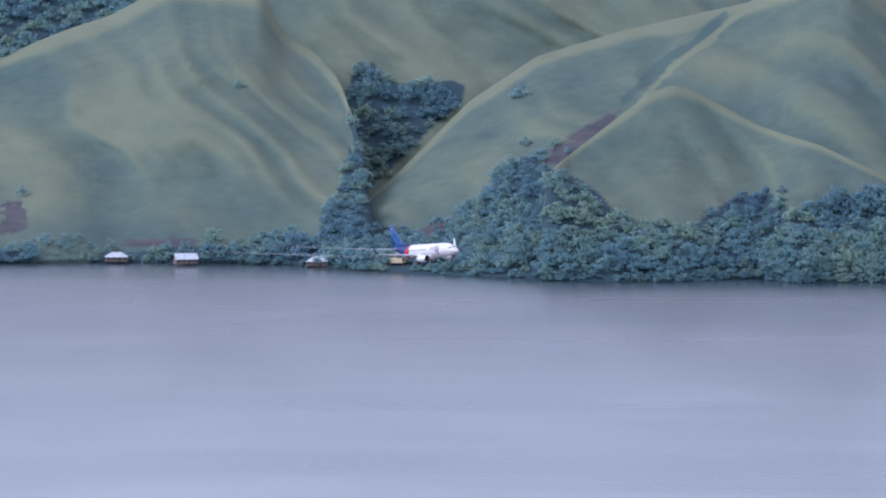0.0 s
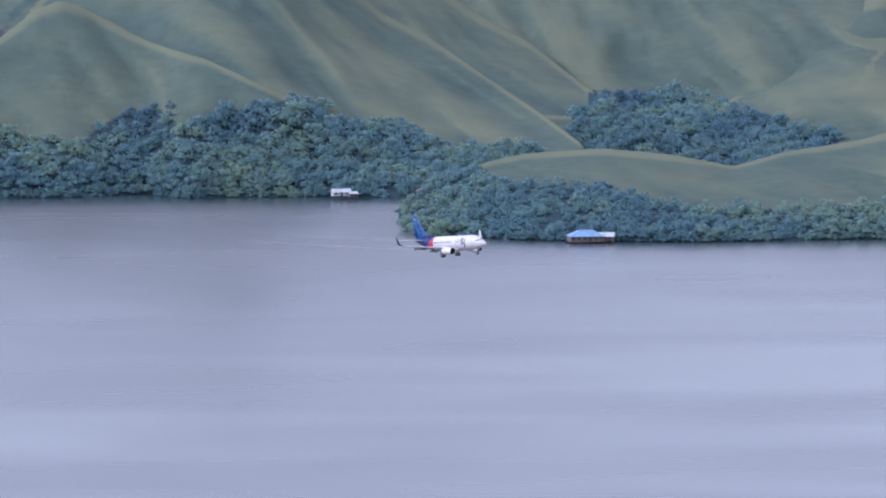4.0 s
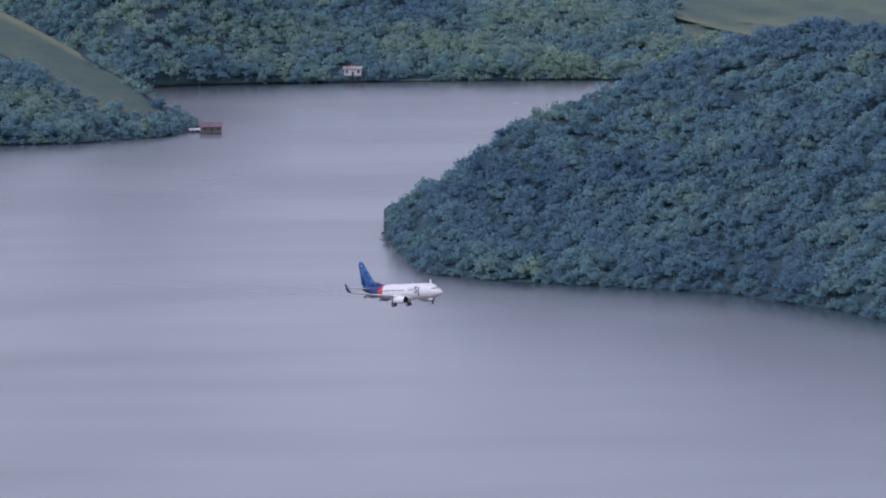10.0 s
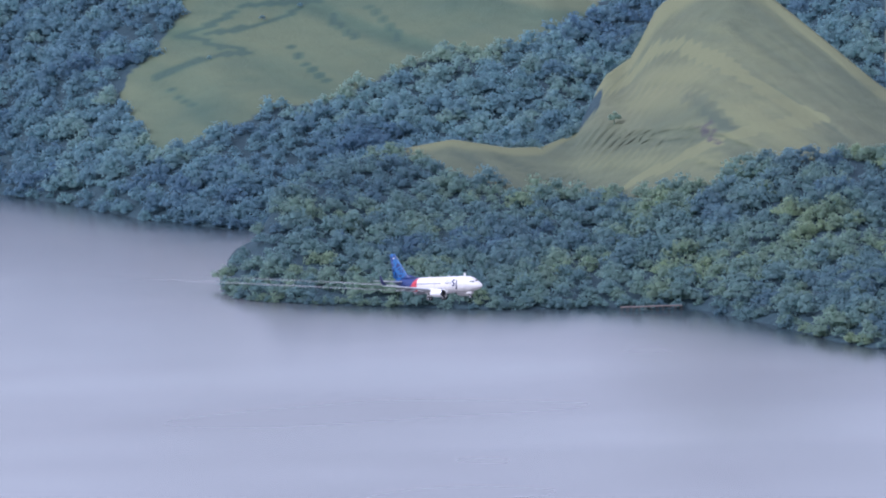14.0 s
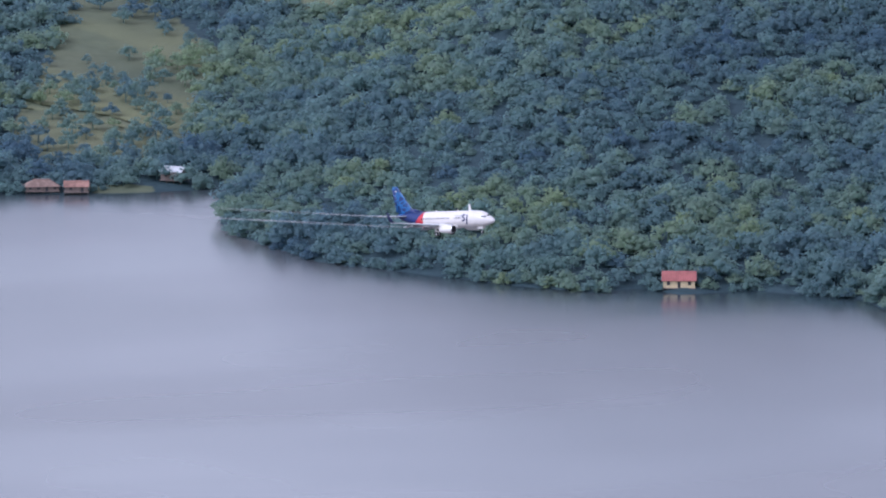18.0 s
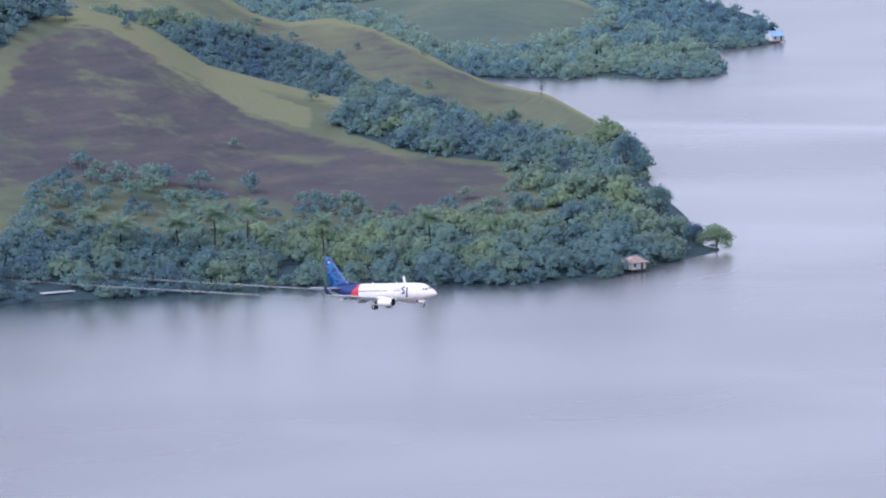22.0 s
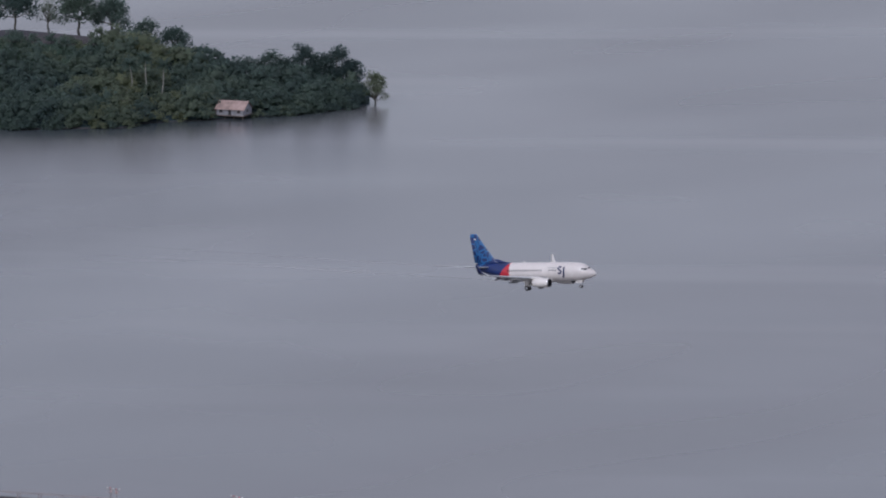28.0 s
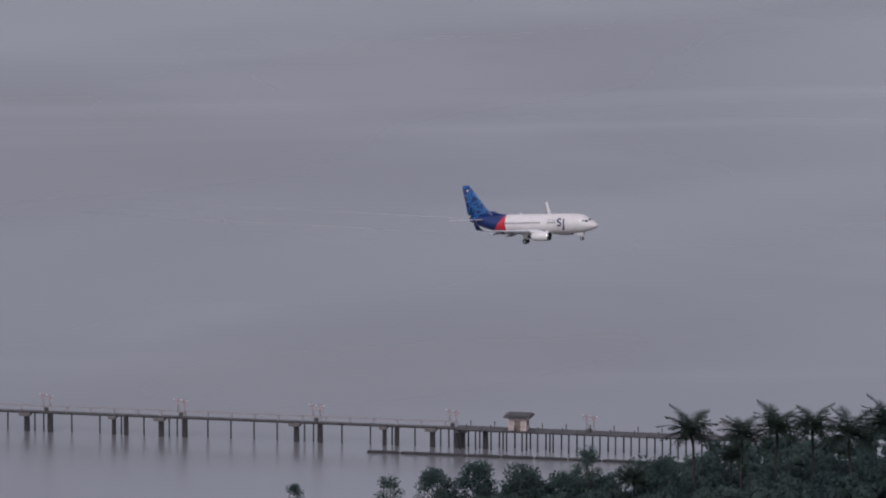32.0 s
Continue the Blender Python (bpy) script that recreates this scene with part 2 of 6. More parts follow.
FAR_RANGE_PATCHES.append(("clearing", [
    (10.0, 0.62), (10.3, 0.58), (10.62, 0.64), (10.7, 0.78), (10.2, 0.8),
]))
FAR_RANGE_PATCHES.append(("clearing", [
    (11.4, 0.7), (12.1, 0.62), (12.6, 0.72), (12.4, 0.95), (11.6, 0.92),
]))
FAR_RANGE_PATCHES.append(("wood", [
    (11.79, -0.11), (11.79, 0.4), (12.94, 0.32), (13.7, 0.31), (13.7, -0.14),
]))
FAR_RANGE_PATCHES.append(("wood", [
    (17.35, 0.56), (18.1, 0.62), (18.25, 0.29), (17.64, 0.16), (17.49, 0.33),
]))
FAR_RANGE_PATCHES.append(("wood", [
    (17.55, -0.82), (17.55, -0.21), (19.84, 0.47), (20.91, 0.43), (21.37, 0.37), (21.18, -0.17), (19.84, -0.26),
]))
FAR_RANGE_PATCHES.append(("wood", [
    (21.24, -0.56), (21.24, -0.11), (21.77, -0.14), (22.23, -0.45), (22.38, -0.61),
]))
FAR_RANGE_PATCHES.append(("wood", [
    (8.19, 0.49), (8.52, 0.46), (8.98, 0.45), (9.54, 0.39), (9.54, -0.02), (8.52, 0.3),
]))
WEST_HILL_SHORE = [
    (-3.568, 4360), (-2.995, 4364), (-2.231, 4371), (-1.467, 4360), (-0.856, 4345), (-0.626, 4330), (-0.4, 4320),
]
WEST_HILL_CREST = [
    (-3.568, 4780, 97.2), (-2.995, 4764, 83.7), (-2.765, 4766, 93.2), (-2.574, 4768, 99.5), (-2.231, 4791, 107.9), (-1.849, 4786, 125.7),
    (-1.238, 4774, 123.1), (-1.085, 4751, 100.3), (-0.856, 4725, 89), (-0.703, 4675, 77.6), (-0.634, 4620, 66), (-0.56, 4570, 48),
    (-0.48, 4460, 20), (-0.4, 4340, 0.8),
]
WEST_HILL_PATCHES = []
WEST_HILL_PATCHES.append(("scrub", [
    (-2.99, 0.04), (-2.61, 0.12), (-2.23, 0.05), (-1.73, 0.08), (-1.16, 0.13), (-0.86, 0.13), (-0.78, 0), (-2.99, -0),
]))
WEST_HILL_PATCHES.append(("wood", [
    (-3.07, 0.07), (-2.77, 0.09), (-2.77, -0.01), (-3.07, -0.01),
]))
WEST_HILL_PATCHES.append(("wood", [
    (-0.97, -0.02), (-0.86, 0.12), (-0.74, 0.36), (-0.68, 0.52), (-0.62, 0.8), (-0.62, 1.2), (-0.38, 1.2), (-0.38, -0.1),
]))
WEST_HILL_PATCHES.append(("wood", [
    (-2.42, -0.02), (-2.36, 0.03), (-2, 0.05), (-1.73, 0.08), (-1.39, 0.07), (-1.2, 0.12), (-0.86, 0.15), (-0.86, -0),
]))
WEST_HILL_PATCHES.append(("scorch", [
    (-2.99, 0.29), (-2.86, 0.32), (-2.82, 0.19), (-2.99, 0.12),
]))
WEST_HILL_PATCHES.append(("scorch", [
    (-2.23, 0.06), (-2.12, 0.1), (-1.73, 0.1), (-1.62, 0.05), (-1.93, 0.07),
]))
STEEP_HILL_SHORE = [
    (-0.932, 4337), (-0.321, 4300), (0.061, 4282), (0.825, 4253), (1.589, 4239), (2.126, 4265), (2.353, 4236), (3.272, 4244), (3.902, 4236),
    (3.997, 4251), (5.201, 4236),
]
STEEP_HILL_CREST = [
    (-0.932, 4357, 0.2), (-0.837, 4451, 11.1), (-0.55, 4514, 20.1), (-0.321, 4560, 32.1), (0.176, 4638, 67.2), (0.634, 4660, 90.8),
    (1.207, 4666, 104.6), (2.047, 4691, 119), (2.735, 4669, 140.3), (3.424, 4662, 88), (3.73, 4638, 69.2), (4.036, 4631, 57.2), (4.418, 4566, 39.8),
    (4.799, 4471, 26.5), (5.105, 4357, 17), (5.143, 4267, 9),
]
STEEP_HILL_PATCHES = []
STEEP_HILL_PATCHES.append(("wood", [
    (-0.55, -0.08), (-0.24, 0.27), (0.06, 0.35), (0.33, 0.48), (0.37, 0.58), (0.63, 0.56), (0.73, 0.47), (0.94, 0.39), (1.13, 0.3), (1.32, 0.24),
    (1.7, 0.22), (1.97, 0.3), (2.3, 0.31), (2.35, 0.23), (2.47, 0.25), (2.66, 0.21), (2.99, 0.31), (2.99, -0.01), (0.44, -0.02),
]))
STEEP_HILL_PATCHES.append(("wood", [
    (1.74, 0.18), (2.24, 0.31), (2.35, 0.22), (2.51, 0.26), (2.89, 0.29), (3.23, 0.4), (3.5, 0.33), (3.84, 0.42), (4.26, 0.34), (4.76, 0.61),
    (4.76, -0.03), (1.74, -0.02),
]))
STEEP_HILL_PATCHES.append(("scorch", [
    (0.67, 0.49), (0.73, 0.58), (0.98, 0.66), (1.32, 0.71), (1.25, 0.67), (1.05, 0.61), (0.83, 0.51),
]))
STEEP_HILL_PATCHES.append(("scorch", [
    (-0.32, 0.24), (-0.09, 0.36), (0.18, 0.37), (0.06, 0.31), (-0.17, 0.18),
]))
STEEP_HILL_PATCHES.append(("scorch", [
    (1.61, 0.75), (1.68, 0.77), (1.74, 0.72),
]))
STEEP_HILL_PATCHES.append(("wood", [
    (-0.86, -0.03), (-0.7, 0.39), (-0.4, 0.34), (-0.09, 0.19), (0.06, -0.01), (-0.86, -0.29),
]))
SPUR_SHORE = [
    (0.672, 4246), (1.589, 4239), (2.126, 4265), (2.353, 4236), (3.272, 4244), (3.654, 4247),
]
SPUR_CREST = [
    (0.653, 4296, 18.2), (0.71, 4361, 46.7), (0.901, 4389, 56.8), (1.15, 4422, 69.5), (1.398, 4445, 83), (1.551, 4449, 87.2), (1.704, 4450, 84.2),
    (1.933, 4441, 75.2), (2.124, 4430, 67.6), (2.277, 4401, 65.2), (2.544, 4378, 60.5), (2.995, 4347, 46.5), (3.214, 4349, 38), (3.577, 4306, 19.3),
    (3.654, 4262, 2.6),
]
SPUR_PATCHES = []
SPUR_PATCHES.append(("wood", [
    (0.44, -0.04), (0.69, 1.08), (0.94, 0.7), (1.13, 0.48), (1.32, 0.34), (1.7, 0.3), (1.97, 0.49), (2.3, 0.6), (2.35, 0.46), (2.47, 0.54),
    (2.66, 0.5), (2.99, 0.81), (3.08, -0.04),
]))
SPUR_PATCHES.append(("wood", [
    (1.74, 0.25), (2.24, 0.59), (2.35, 0.45), (2.51, 0.57), (2.89, 0.74), (3.23, 1.12), (3.5, 1.24), (3.69, 6.26), (3.69, -0.52), (1.74, -0.04),
]))
EAST_RIDGE_SHORE = [
    (3.424, 4380), (4.418, 4380), (4.437, 4379), (5.621, 4379),
]
EAST_RIDGE_CREST = [
    (3.501, 4780, 99.3), (4.036, 4780, 80.1), (4.341, 4760, 63.7), (4.723, 4719, 48.7), (4.99, 4659, 35.2), (5.258, 4579, 24.2), (5.277, 4469, 31.7),
    (5.544, 4419, 18), (5.621, 4389, 2.5),
]
EAST_RIDGE_PATCHES = []
EAST_RIDGE_PATCHES.append(("wood", [
    (4.82, -0.04), (5.01, 0.34), (5.12, 0.81), (5.66, 9.99), (5.66, -0.8),
]))
GULLY_HILL_SHORE = [
    (4.055, 4418), (5.201, 4418), (7.492, 4418), (9.198, 4417), (9.542, 4415),
]
GULLY_HILL_CREST = [
    (4.055, 4478, 28.7), (5.201, 4518, 19.9), (5.965, 4568, 20.9), (6.27, 4718, 24.7), (6.48, 4778, 43.1), (6.69, 4818, 57.4), (7.111, 4838, 68.5),
    (7.525, 4838, 55.4), (7.716, 4818, 43.6), (7.945, 4798, 35.2), (8.136, 4778, 34.3), (8.404, 4717, 23.6), (8.633, 4617, 20.4), (9.198, 4457, 1.4),
    (9.282, 4517, 6.2),
]
GULLY_HILL_PATCHES = []
GULLY_HILL_PATCHES.append(("wood", [
    (5.01, 0.01), (5.01, 1.33), (5.58, 1.33), (5.96, 0.95), (6.54, 0.34), (6.84, 0.21), (6.73, 0),
]))
PENINSULA_SHORE = [
    (3.843, 4113), (3.877, 4054), (3.973, 4009), (4.699, 3984), (5.844, 3977), (6.99, 3996), (8.052, 4004), (8.518, 4028), (9.198, 4039),
    (9.771, 4072), (9.981, 4102), (10.012, 4132),
]
PENINSULA_CREST = [
    (3.835, 4119, 1.2), (3.935, 4067, 11.5), (4.164, 4112, 21.6), (4.469, 4152, 24.7), (4.699, 4159, 28), (5.233, 4161, 30.4), (5.692, 4158, 27.6),
    (6.112, 4151, 22.5), (6.456, 4167, 28.3), (6.99, 4196, 32.6), (7.563, 4230, 42.8), (8.052, 4264, 50.3), (8.434, 4284, 51.9), (8.587, 4279, 50.5),
    (8.816, 4263, 43.3), (9.198, 4219, 30.8), (9.58, 4181, 17.3), (9.809, 4137, 6.8), (9.962, 4124, 3.1), (10.023, 4137, -0.1),
]
PENINSULA_PATCHES = []
PENINSULA_PATCHES.append(("wood", [
    (3.78, -7.32), (3.84, 2.86), (4.01, 0.94), (4.16, 1.04), (4.39, 0.98), (4.47, 0.74), (4.81, 0.64), (5.23, 0.62), (5.54, 0.52), (5.84, 0.46),
    (6.23, 0.39), (6.53, 0.4), (6.84, 0.36), (7.14, 0.3), (7.37, 0.46), (7.64, 0.64), (7.87, 0.74), (8.33, 0.82), (8.52, 0.74), (8.9, 0.65),
    (9.21, 0.54), (9.54, 0.45), (9.54, -0.27),
]))
PENINSULA_PATCHES.append(("wood", [
    (7.52, -0.03), (7.63, 0.69), (8.13, 0.81), (8.4, 0.79), (8.59, 0.66), (8.82, 0.61), (9.2, 0.6), (9.43, 0.43), (9.66, 0.49), (9.81, 0.6),
    (10.06, 30.39), (10.08, -14.36),
]))
PENINSULA_PATCHES.append(("wood", [
    (9.25, 0.98), (9.5, 0.95), (9.75, 0.85), (10.05, 0.5), (10.05, 1.3), (9.25, 1.3),
]))
PENINSULA_PATCHES.append(("wood", [
    (9.77, 0.76), (9.73, 1.43), (9.96, 3.7), (10.04, -0.93),
]))
HEADLAND_SHORE = [
    (11.275, 3590), (11.313, 3537), (11.390, 3479), (11.486, 3434), (11.6, 3402), (12.121, 3376), (12.885, 3353), (13.648, 3329), (14.086, 3287), (14.412, 3264), (14.85, 3209),
    (15.176, 3194), (15.385, 3175), (15.996, 3171), (16.76, 3171), (17.728, 3145), (19.897, 3106),
]
HEADLAND_CREST = [
    (11.27, 3596, 1.0), (11.357, 3545, 12), (11.548, 3530, 22.9), (11.815, 3547, 31), (12.197, 3599, 43.9), (12.579, 3620, 51.8),
    (12.885, 3633, 56.9), (13.266, 3651, 65.8), (13.648, 3659, 75.8), (14.086, 3667, 82.4), (15.232, 3569, 88.1), (15.614, 3544, 82.8),
    (16.073, 3531, 78.7), (16.569, 3521, 78.7), (16.913, 3497, 75.4), (17.333, 3456, 69.2), (17.925, 3431, 65.8), (17.957, 3471, 61.7),
    (18.492, 3461, 70.6), (19.897, 3436, 79.5),
]
HEADLAND_PATCHES = []
HEADLAND_PATCHES.append(("grass", [
    (15.16, 0.82), (15.25, 0.84), (15.61, 1.03), (16.07, 1.03), (16.91, 1.02), (17.93, 1.02), (17.93, 0.96), (17.64, 0.83), (17.37, 0.76),
    (17.01, 0.69), (16.61, 0.59), (16.38, 0.53), (16.07, 0.45), (15.73, 0.42), (15.23, 0.28), (14.98, 0.21), (14.81, 0.28), (14.71, 0.41),
    (14.74, 0.47), (15, 0.61), (15.16, 0.73),
]))
TAN_HILL_SHORE = [
    (15.393, 2977), (15.461, 2951), (15.627, 2937), (16.2, 2925), (17.231, 2911), (18.033, 2916), (18.606, 2915), (19.256, 2858), (19.561, 2823),
    (19.843, 2803), (20.378, 2802), (20.989, 2803), (21.524, 2814), (21.829, 2820), (23.147, 2819), (24.675, 2884), (25.317, 2884),
]
TAN_HILL_CREST = [
    (15.39, 2981, -1.3), (15.474, 2990, 6.6), (15.627, 3007, 14.9), (15.818, 3043, 26.4), (16.047, 3078, 30.4), (16.353, 3113, 32.8),
    (16.658, 3139, 34.1), (16.964, 3145, 36.7), (17.346, 3142, 33.8), (17.575, 3153, 33.1), (17.804, 3185, 35.4), (17.995, 3246, 51.4),
    (18.186, 3266, 57.3), (18.358, 3295, 74.6), (18.835, 3295, 92.4), (19.179, 3255, 79), (19.446, 3216, 70.2), (19.844, 3173, 55.7),
    (20.129, 3162, 46.5), (20.53, 3142, 43.5), (20.645, 3132, 41.5), (20.989, 3133, 38.9), (21.256, 3148, 38.3), (21.753, 3178, 45.7),
    (22.383, 3180, 48.8), (22.394, 3180, 52.4), (23.529, 3195, 60.3), (25.317, 3244, 56),
]
TAN_HILL_PATCHES = []
TAN_HILL_PATCHES.append(("grass", [
    (16.64, 0.98), (16.81, 1.05), (17, 1.03), (17.27, 1.01), (17.57, 1.02), (17.8, 0.98), (17.94, 0.88), (17.98, 0.91), (17.94, 1.09), (18.11, 1.02),
    (18.26, 0.98), (18.3, 1.18), (19.9, 1.44), (19.9, 0.8), (19.56, 0.67), (19.26, 0.6), (18.99, 0.5), (18.68, 0.45), (18.15, 0.51), (17.92, 0.63),
    (17.57, 0.83), (17.35, 0.73), (17.27, 0.86), (17.12, 0.84), (16.89, 0.87),
]))
TAN_HILL_PATCHES.append(("grass", [
    (16.63, 1), (16.79, 1.04), (17.36, 1.01), (17.74, 0.95), (17.93, 0.84), (18.05, 0.95), (19.84, 1.14), (20.07, 1.01), (20.53, 0.96), (20.22, 0.85),
    (19.84, 0.72), (19.38, 0.58), (19.08, 0.48), (18.7, 0.39), (18.31, 0.4), (17.93, 0.55), (17.55, 0.71), (17.32, 0.65), (17.25, 0.76),
    (16.94, 0.83),
]))
TAN_HILL_PATCHES.append(("thin", [
    (20.07, 0.23), (20.3, 0.48), (20.45, 0.74), (20.61, 0.97), (20.99, 0.98), (21.22, 0.84), (21.52, 0.63), (21.37, 0.19), (20.8, 0.16),
    (20.38, 0.13),
]))
TAN_HILL_PATCHES.append(("grass", [
    (21.22, 0.99), (21.71, 1.01), (22.39, 0.98), (22.39, 0.69), (21.75, 0.81),
]))
TAN_HILL_PATCHES.append(("scorch", [
    (18.55, 0.68), (18.72, 0.58), (18.87, 0.51), (18.76, 0.51), (18.61, 0.61),
]))
WOODED_HILL_SHORE = [
    (21.535, 2724), (21.619, 2690), (21.81, 2669), (22.192, 2623), (22.765, 2599), (23.529, 2566), (24.102, 2549), (24.363, 2561), (24.675, 2546),
    (25.127, 2556), (25.929, 2537), (26.043, 2514), (26.425, 2497), (27.036, 2492), (27.44, 2498), (28.395, 2515), (29.159, 2529), (30.305, 2538),
    (30.68, 2534), (31.215, 2556), (31.329, 2548), (31.444, 2565), (31.75, 2587), (31.979, 2603), (32.101, 2614),
]
WOODED_HILL_CREST = [
    (21.524, 2730, 1.5), (21.562, 2743, 4.5), (21.696, 2742, 11.2), (21.925, 2765, 17.7), (22.192, 2783, 26.9), (22.498, 2820, 36),
    (22.765, 2849, 45.4), (23.147, 2862, 55.6), (23.529, 2866, 65.9), (24.293, 2888, 75.4), (25.317, 2891, 77), (25.891, 2878, 65),
    (27.036, 2832, 65.6), (27.326, 2836, 61.3), (27.593, 2831, 54.2), (27.784, 2829, 54.4), (28.013, 2828, 51.6), (28.243, 2827, 47.3),
    (28.625, 2819, 36), (29.159, 2819, 29.2), (29.503, 2812, 25.8), (29.84, 2794, 28), (30.031, 2786, 24.2), (30.375, 2767, 21.6),
    (30.68, 2744, 21.5), (30.909, 2723, 22.1), (31.215, 2696, 20.7), (31.444, 2675, 16.9), (31.597, 2656, 12.8), (31.711, 2639, 5.6),
    (31.902, 2633, 1.1), (32.055, 2622, -0.5), (32.116, 2617, -0.3),
]
WOODED_HILL_PATCHES = []
WOODED_HILL_PATCHES.append(("clearing", [
    (27.59, 0.99), (27.82, 1.04), (28.24, 1.05), (28.78, 1.07), (29.35, 1.1), (29.89, 1.05), (29.54, 0.95), (29.54, 0.82), (29.92, 0.77),
    (30.27, 0.78), (30.65, 0.82), (30.76, 0.45), (30.31, 0.4), (29.73, 0.34), (29.16, 0.36), (28.78, 0.39), (28.24, 0.37), (27.78, 0.36),
    (27.48, 0.31), (27.25, 0.2), (27.02, 0.18), (26.64, 0.19), (26.56, 0.29), (26.68, 0.34), (26.6, 0.43), (26.55, 0.58), (26.87, 0.67),
    (27.17, 0.77), (27.36, 0.88),
]))
WOODED_HILL_PATCHES.append(("burnt", [
    (27.63, 0.95), (27.82, 0.95), (28.24, 0.91), (28.59, 0.93), (28.97, 0.83), (29.5, 0.78), (29.92, 0.74), (30.27, 0.76), (30.65, 0.8),
    (30.74, 0.47), (29.73, 0.34), (28.78, 0.43), (28.01, 0.41), (27.48, 0.38), (26.87, 0.36), (26.98, 0.5), (27.1, 0.59), (27.21, 0.69),
    (27.33, 0.82),
]))
WOODED_HILL_PATCHES.append(("grass", [
    (30.66, 0.78), (30.83, 0.65), (31.06, 0.47), (30.95, 0.4), (30.76, 0.48),
]))
REAR_RIDGE_SHORE = [
    (27.173, 3007), (29.159, 2954), (30.298, 2880), (30.687, 2945), (31.062, 2842), (31.444, 2815), (31.597, 2795), (31.62, 2791),
]
REAR_RIDGE_CREST = [
    (27.173, 3207, 40.1), (28.013, 3185, 37.9), (28.586, 3159, 30.7), (28.93, 3145, 20.5), (29.159, 3144, 17), (29.465, 3134, 19.9),
    (29.77, 3104, 18.3), (30.038, 3067, 15.6), (30.305, 3031, 12), (30.611, 3062, 2), (30.909, 2979, 9), (30.993, 2971, 7.7), (31.253, 2888, 9.7),
    (31.482, 2845, 7.3), (31.589, 2811, 4.8), (31.627, 2794, 0.1),
]
REAR_RIDGE_PATCHES = []
REAR_RIDGE_PATCHES.append(("wood", [
    (27.17, 0), (27.82, 0.67), (28.32, 0.71), (28.78, 0.75), (29.01, 0.82), (29.35, 0.73), (29.73, 0.52), (30.23, 0.53), (30.65, 0.31), (30.88, 0.27),
    (31.33, 0.44), (31.33, 0.11),
]))
REAR_RIDGE_PATCHES.append(("wood", [
    (30.6, -0.66), (30.76, 0.09), (31.21, 0.55), (31.41, 1.3), (31.62, 4.42), (31.62, -0.17),
]))
FAR_CAPE_SHORE = [
    (28.625, 3188), (29.923, 3158), (30.031, 3131), (30.489, 3112), (31.062, 3106), (31.329, 3129), (31.673, 3106), (32.055, 3115), (32.147, 3133),
]
FAR_CAPE_CREST = [
    (28.625, 3448, 10.7), (29.541, 3427, 8.1), (30.305, 3380, 14.9), (30.375, 3337, 12.6), (31.062, 3306, 11.1), (31.444, 3271, 5.8),
    (31.788, 3209, 5.6), (32.055, 3155, 4.4), (32.155, 3136, 0.1),
]
FAR_CAPE_PATCHES = []
FAR_CAPE_PATCHES.append(("grass", [
    (29.11, 0.64), (29.73, 0.68), (31.44, 1.3), (31.21, 0.65), (30.68, 0.29), (30.22, 0.26), (29.69, 0.49),
]))
LAST_CAPE_SHORE = [
    (31.045, 3247), (31.673, 3201), (32.132, 3211), (32.361, 3225), (32.506, 3246),
]
LAST_CAPE_CREST = [
    (31.045, 3397, 14.1), (31.673, 3341, 9.9), (32.017, 3318, 7.7), (32.323, 3283, 5.7), (32.475, 3257, 4), (32.521, 3249, 0.1),
]
LAST_CAPE_PATCHES = []
ISLAND_SHORE = [
    (36.553, 2492), (36.584, 2477), (36.675, 2462), (36.981, 2450), (37.745, 2432), (37.879, 2433), (38.509, 2435), (38.529, 2443), (39.063, 2452),
    (39.675, 2463), (39.98, 2474), (40.125, 2485),
]
ISLAND_CREST = [
    (36.545, 2495, 0.2), (36.637, 2480, 6.1), (36.79, 2488, 11.9), (36.981, 2495, 14.6), (37.363, 2506, 19.1), (37.707, 2508, 19.7),
    (38.241, 2509, 17.2), (38.452, 2510, 15.9), (38.758, 2512, 13.1), (39.102, 2503, 8.7), (39.293, 2498, 6.4), (39.675, 2498, 6.4),
    (39.98, 2494, 4.4), (40.133, 2488, 0.5),
]
ISLAND_PATCHES = []
ISLAND_PATCHES.append(("thin", [
    (37.48, 0.96), (37.71, 1.03), (38.24, 1.03), (38.43, 0.97), (38.13, 0.67), (37.74, 0.67), (37.48, 0.76),
]))
ISLAND_PATCHES.append(("scorch", [
    (37.48, 0.98), (37.71, 1.05), (38.24, 1.05), (38.43, 0.98), (38.13, 0.88), (37.74, 0.87), (37.48, 0.9),
]))


def strip(pts, half):
    """A narrow band along points (bearing, share of the slope)."""
    return [(b, q + half) for b, q in pts] + [(b, q - half) for b, q in pts[::-1]]


for line in ([(15.1, 0.63), (15.33, 0.684), (15.56, 0.768), (15.79, 0.805), (16.1, 0.834)], [(15.14, 0.632), (15.37, 0.617), (15.6, 0.632)],
             [(14.94, 0.481), (15.18, 0.536), (15.41, 0.592), (15.64, 0.625)], [(15.02, 0.47), (15.22, 0.385)],
             [(15.29, 0.651), (15.6, 0.702), (15.87, 0.772), (16.0, 0.82)], [(15.89, 0.66), (16.15, 0.53)]):
    HEADLAND_PATCHES.append(("track", strip(line, 0.008)))
for line in ([(16.15, 0.775), (16.29, 0.68)], [(16.42, 0.815), (16.61, 0.71)]):
    HEADLAND_PATCHES.append(("lush", strip(line, 0.018)))
# a light ridge line, then the shade on its left painted as darker grass
STEEP_HILL_PATCHES.append(("pale", strip([(2.09, 0.99), (1.82, 0.904), (1.55, 0.82), (1.34, 0.713)], 0.014)))
